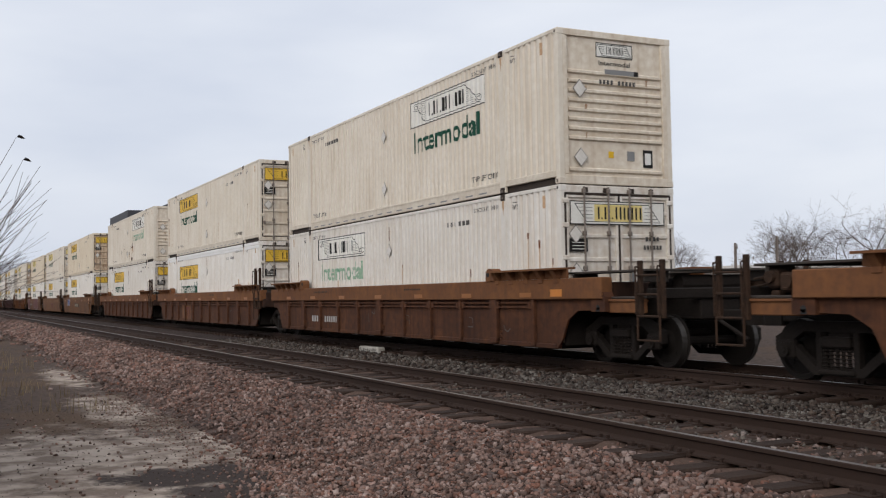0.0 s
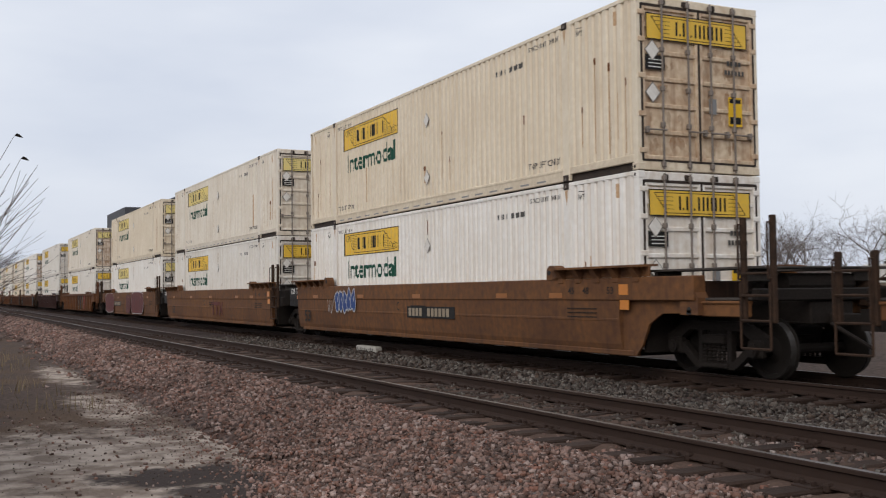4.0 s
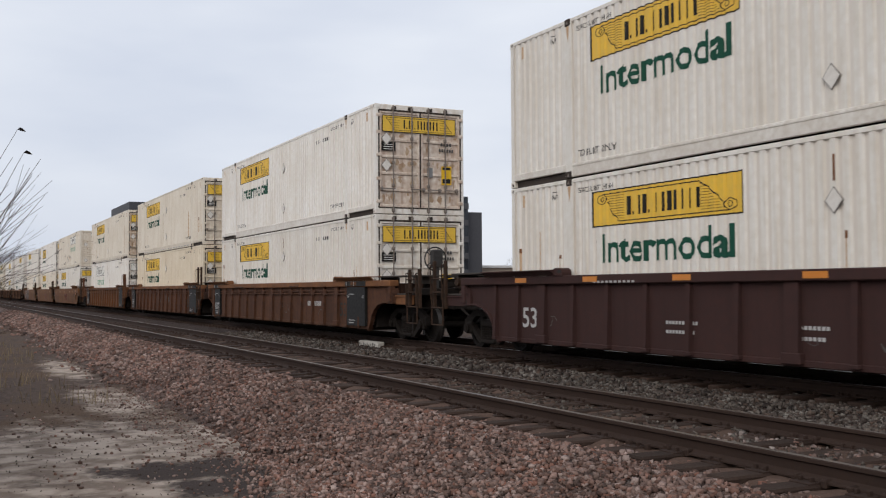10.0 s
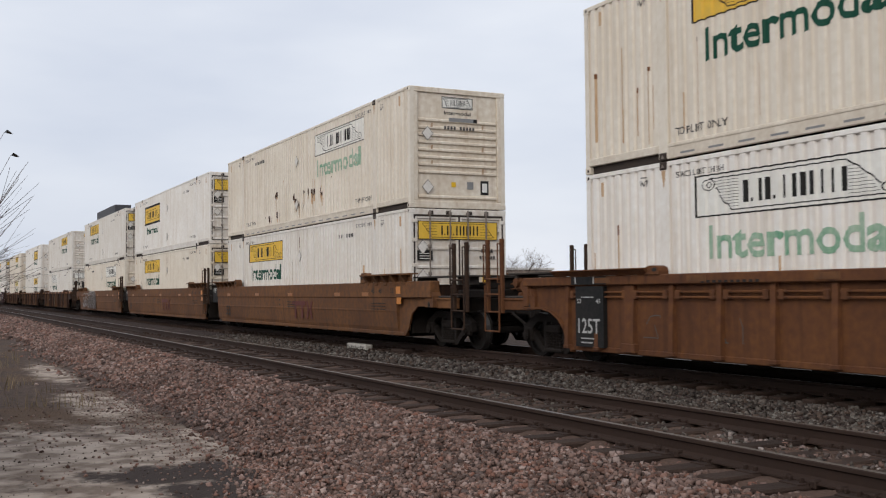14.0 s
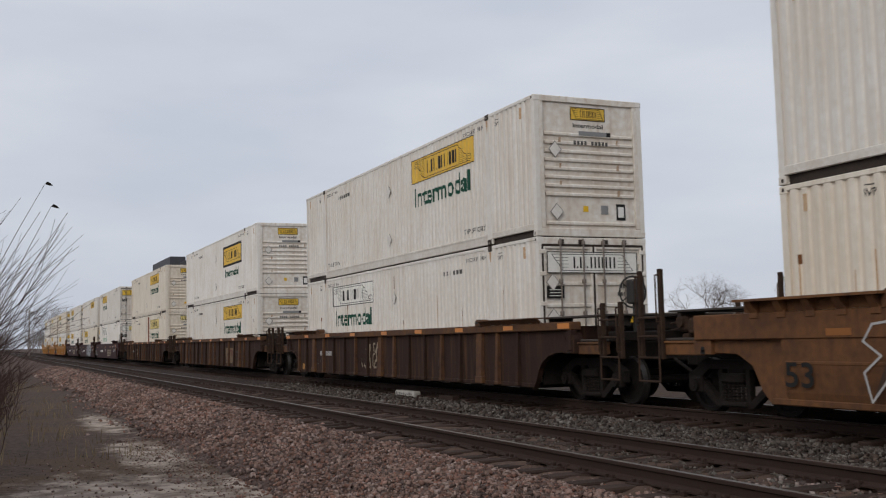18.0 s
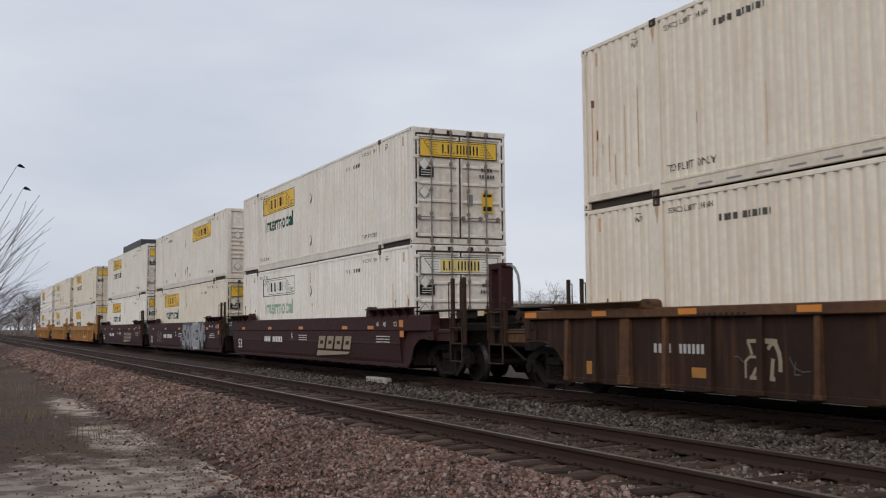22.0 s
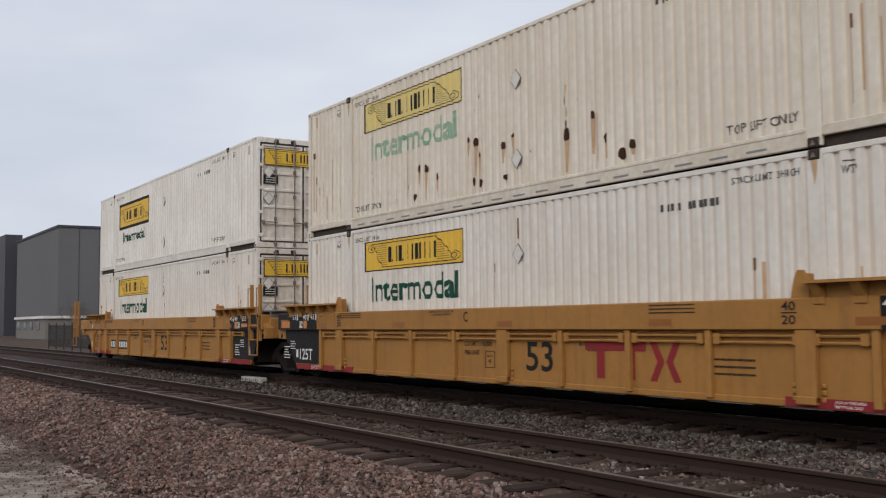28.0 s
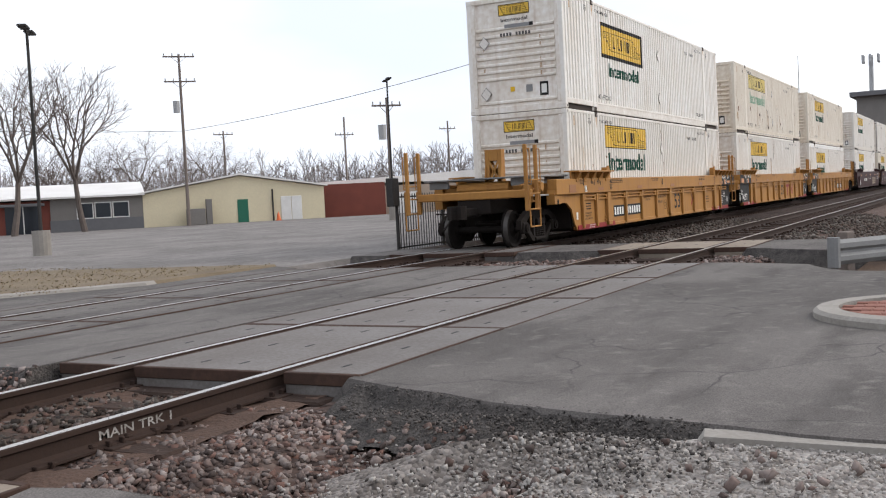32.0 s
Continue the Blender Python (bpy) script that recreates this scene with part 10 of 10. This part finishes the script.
# low building beside the car park, laid out along its front
FR = Matrix.Translation((64.2, 62.9, -0.06)) @ Matrix.Rotation(math.atan2(-0.70, 0.72), 4, "Z")
b = thing("low_shop_building", "low cream and grey building with a white metal roof", "building", FR)
wall_block(b, "brick_wall", -17, -7.2, 0, 9, -0.3, 2.6, M["brick_red"], "red brick wall")
wall_block(b, "grey_wall", -7.2, 0, -0.1, 9, -0.3, 2.7, M["siding_grey"], "grey rendered wall")
wall_block(b, "dado", -7.25, 0.0, -0.16, -0.1, -0.3, 0.95, M["wall_grey"])
part("front_roof", Geo().prism([(-0.6, 2.7), (-0.6, 2.85), (9.5, 4.1), (9.5, 2.7)], "x", -17.3, 0.2), M["roof_white"], b, "white metal roof")
part("gable_wall", Geo().prism([(0.0, -0.3), (15.2, -0.3), (15.2, 2.75), (8.0, 3.95), (0.0, 2.75)], "y", -0.15, 0.1), M["cream"], b, "cream metal gable wall")
part("gable_roof", Geo().prism([(-0.3, 2.78), (8.0, 4.02), (15.5, 2.78), (15.5, 2.90), (8.0, 4.16), (-0.3, 2.90)], "y", -0.5, 26), M["roof_white"], b, "white metal roof")
for i, x in enumerate((-5.2, -3.8, -2.4)):
    w = part("window", Geo().box(x + 0.06, x + 1.24, -0.17, -0.10, 1.06, 2.22), M["glass_dark"], b)
    part("frame", Geo().box(x, x + 1.3, -0.20, -0.12, 0.98, 1.06).box(x, x + 1.3, -0.20, -0.12, 2.22, 2.30).box(x, x + 0.07, -0.20, -0.12, 1.06, 2.22).box(x + 1.23, x + 1.3, -0.20, -0.12, 1.06, 2.22), M["white_trim"], w, "white window frame")
ent = part("entrance", Geo().box(-10.6, -7.9, -0.06, 0.02, 0.0, 2.2), M["glass_dark"], b, "dark glazed entrance")
part("canopy", Geo().box(-10.9, -7.6, -0.8, 0.0, 2.2, 2.42, 0.03), M["wall_grey"], ent)
part("door_frame", Geo().box(-9.28, -9.2, -0.10, -0.06, 0.0, 2.2), M["white_trim"], ent)
part("side_door", Geo().box(7.7, 8.6, -0.2, -0.15, 0.0, 1.95), M["door_green"], b, "green door")
for x in (11.4, 12.32):
    part("white_door", Geo().box(x, x + 0.88, -0.2, -0.15, 0.0, 2.05, 0.02), M["white_trim"], b, "white door leaf")
part("downpipe", Geo().tube((10.7, -0.25, -0.2), (10.7, -0.25, 2.7), 0.07, 8), M["dark_metal"], b)
part("utility_box", Geo().box(3.4, 4.9, -1.7, -0.5, 0, 1.35, 0.04), M["siding_grey"], b, "grey utility box")
part("utility_box", Geo().box(5.0, 5.5, -1.2, -0.6, 0, 2.1, 0.03), M["siding_grey"], b, "tall grey utility box")
b = thing("brick_store", "low red brick store with white roll-up door and white roof", "building", FR @ Matrix.Translation((15.2, 4.0, 0)))
wall_block(b, "brick_wall", 0.5, 6.6, 0, 12, -0.3, 2.95, M["brick_red"])
wall_block(b, "tan_wall", 6.6, 14.5, 1.2, 12, -0.3, 2.6, M["tan_wall"])
part("roller_door", Geo().box(8.0, 10.4, 1.12, 1.2, -0.1, 1.95), M["white_trim"], b, "white roll-up door")
part("roof", Geo().prism([(-0.5, 2.95), (40, 2.7), (40, 2.9), (22, 4.0), (-0.5, 3.15)], "y", 2.0, 22), M["roof_white"], b, "white metal roof")
wall_block(b, "rear_wall", 14.5, 40, 3, 20, -0.3, 2.7, M["siding_grey"])
b = thing("grey_shed", "long low shed with a shallow grey metal roof", "building", FR @ Matrix.Translation((40, -6, 0)))
wall_block(b, "wall", 0, 26, 0, 14, -0.3, 2.6, M["siding_grey"])
part("roof", Geo().prism([(-0.4, 2.6), (14.4, 2.6), (7, 3.9)], "x", -0.4, 26.4), M["roof_grey"], b)

b = thing("tall_grey_building", "tall grey building beside the line far off", "building")
wall_block(b, "block", 296, 318, 20.5, 31.5, -0.5, 22.0, M["siding_grey"])
wall_block(b, "roof_slab", 294, 320, 19.0, 33.0, 22.0, 23.2, M["wall_grey"])
m = thing("antenna_mast", "slender lattice mast with antenna panels", "mast", pose(300, 28, 0))
part("mast", Geo().tube((0, 0, 22), (0, 0, 33), 0.6, 8), M["galvanised"], m)
for i in range(6):
    a = 2 * math.pi * i / 6
    part("antenna_panel", Geo().box(2.2 * math.cos(a) - 0.4, 2.2 * math.cos(a) + 0.4, 2.2 * math.sin(a) - 0.3, 2.2 * math.sin(a) + 0.3, 31, 33.2, 0.05), M["galvanised"], m)
m = thing("whip_mast", "thin grey pole mast beside the line", "mast", pose(148, 23.5, 0))
part("pole", Geo().tube((0, 0, -0.3), (0, 0, 17.8), 0.12, 8, 0.05), M["galvanised"], m)

for x0, x1, y0, y1, h, mat, label in ((-112, -86, 78, 96, 3.6, "siding_grey", "low pale building among the trees"), (-74, -52, 84, 92, 3.4, "roof_white", "low white building among the trees"), (-60, -44, 60, 66, 1.7, "tan_wall", "low tan wall beyond the tracks"), (-135, -118, 62, 76, 4.0, "tan_wall", "low tan building beyond the tracks"), (-112, -98, 36, 44, 2.6, "tan_wall", "low tan building beyond the fence"), (-140, -122, 24, 30, 2.2, "siding_grey", "grey service shed beyond the fence"), (20, 44, 150, 160, 5, "tan_wall", "distant low building down the road")):
    b = thing("low_building", label, "building")
    wall_block(b, "wall", x0, x1, y0, y1, -0.5, h, M[mat])
    wall_block(b, "roof_edge", x0 - 0.25, x1 + 0.25, y0 - 0.25, y1 + 0.25, h, h + 0.3, M["roof_white"])
    for i in range(int((x1 - x0) / 4)):
        wall_block(b, "window", x0 + 1 + 4 * i, x0 + 2.6 + 4 * i, y0 - 0.05, y0, 0.9, min(h - 0.4, 2.1), M["glass_dark"])


# ---- parked cars ----
def parked_car(x, y, turn, paint, label):
    root = thing("parked_car", label, "car", pose(x, y, -0.12, 0, 0, turn))
    g = Geo()
    g.prism([(-2.15, 0.32), (2.15, 0.32), (2.2, 0.62), (2.05, 0.82), (1.15, 0.93), (-2.0, 0.95), (-2.2, 0.75)], "y", -0.85, 0.85)
    body = part("body", g, M[paint], root)
    bv = body.modifiers.new("soft", "BEVEL")
    bv.width, bv.segments = 0.08, 2
    g = Geo()
    g.prism([(-1.75, 0.93), (1.05, 0.92), (0.35, 1.42), (-1.25, 1.44)], "y", -0.72, 0.72)
    part("cabin", g, M["glass_dark"], root, "dark tinted glass cabin")
    part("roof", Geo().box(-1.2, 0.35, -0.70, 0.70, 1.42, 1.48, 0.03), M[paint], root)
    for wx in (-1.35, 1.35):
        for wy in (-0.80, 0.80):
            w = part("wheel", Geo().tube((wx, wy - 0.1, 0.32), (wx, wy + 0.1, 0.32), 0.32, 16), M["dark_metal"], root)
            part("rim", Geo().tube((wx, wy - 0.11, 0.32), (wx, wy + 0.11, 0.32), 0.19, 12), M["galvanised"], w)
    for s in (-0.6, 0.6):
        part("headlight", Geo().box(2.12, 2.2, s - 0.16, s + 0.16, 0.62, 0.74, 0.02), M["galvanised"], root)


parked_car(-53.0, 17.6, 0, "car_red", "dark red parked car behind the fence")
parked_car(-62.0, 17.4, 0, "car_dark", "dark parked car behind the fence")
c = thing("white_cabinet", "white utility cabinet behind the fence", "cabinet", pose(-43.0, 16.6, -0.12))
part("body", Geo().box(-0.6, 0.6, -0.35, 0.35, 0, 1.35, 0.03), M["white_trim"], c)
part("lid", Geo().box(-0.65, 0.65, -0.4, 0.4, 1.35, 1.42, 0.02), M["galvanised"], c)
sp = thing("street_lamp", "pale steel street lamp with a curved arm", "street lamp", pose(-38.5, 15.9, -0.12))
part("pole", Geo().tube((0, 0, 0), (0, 0, 4.4), 0.07, 10, 0.05), M["galvanised"], sp)
part("arm", Geo().tube((0, 0, 4.4), (0.25, 0, 4.9), 0.04, 8).tube((0.25, 0, 4.9), (0.9, 0, 5.15), 0.04, 8), M["galvanised"], sp)
part("lamp_head", Geo().box(0.85, 1.3, -0.1, 0.1, 5.10, 5.20, 0.03), M["galvanised"], sp)
tree("oak", -118, 26.5, 4.6, 33, "small reddish bare tree before the dark building")
tree("dense", -330, 21.5, 15.5, 70, "distant bare tree beyond the end of the train")
for x, y, h, turn in ((-125, 1.2, 3.4, 20), (-150, 1.9, 4.0, 140), (-178, 1.6, 4.6, 255)):
    tree("low", x, y, h, turn, "low brown bare thicket along the track")
cn = thing("traffic_cone", "orange traffic cone by the building", "cone", FR @ Matrix.Translation((11.0, -1.0, 0)))
part("cone", Geo().tube((0, 0, 0.05), (0, 0, 0.75), 0.2, 12, 0.04), M["cone"], cn)
part("foot", Geo().box(-0.25, 0.25, -0.25, 0.25, 0, 0.05, 0.01), M["cone"], cn)




# ---- everything that moves ----
def motions():
    for ob, p, z in TRAIN:
        walk(ob, [(0, pose(p, TRAIN_Y, z)), (32, pose(p + SPEED * 32, TRAIN_Y, z))])
    turns = [(k / 30, SPEED * k / 30 / 0.42) for k in range(961)]
    for wheelset, a in WHEELSETS:
        walk(wheelset, [(t, Matrix.Translation((a, 0, 0.42)) @ Matrix.Rotation(w, 4, "Y")) for t, w in turns])


motions()
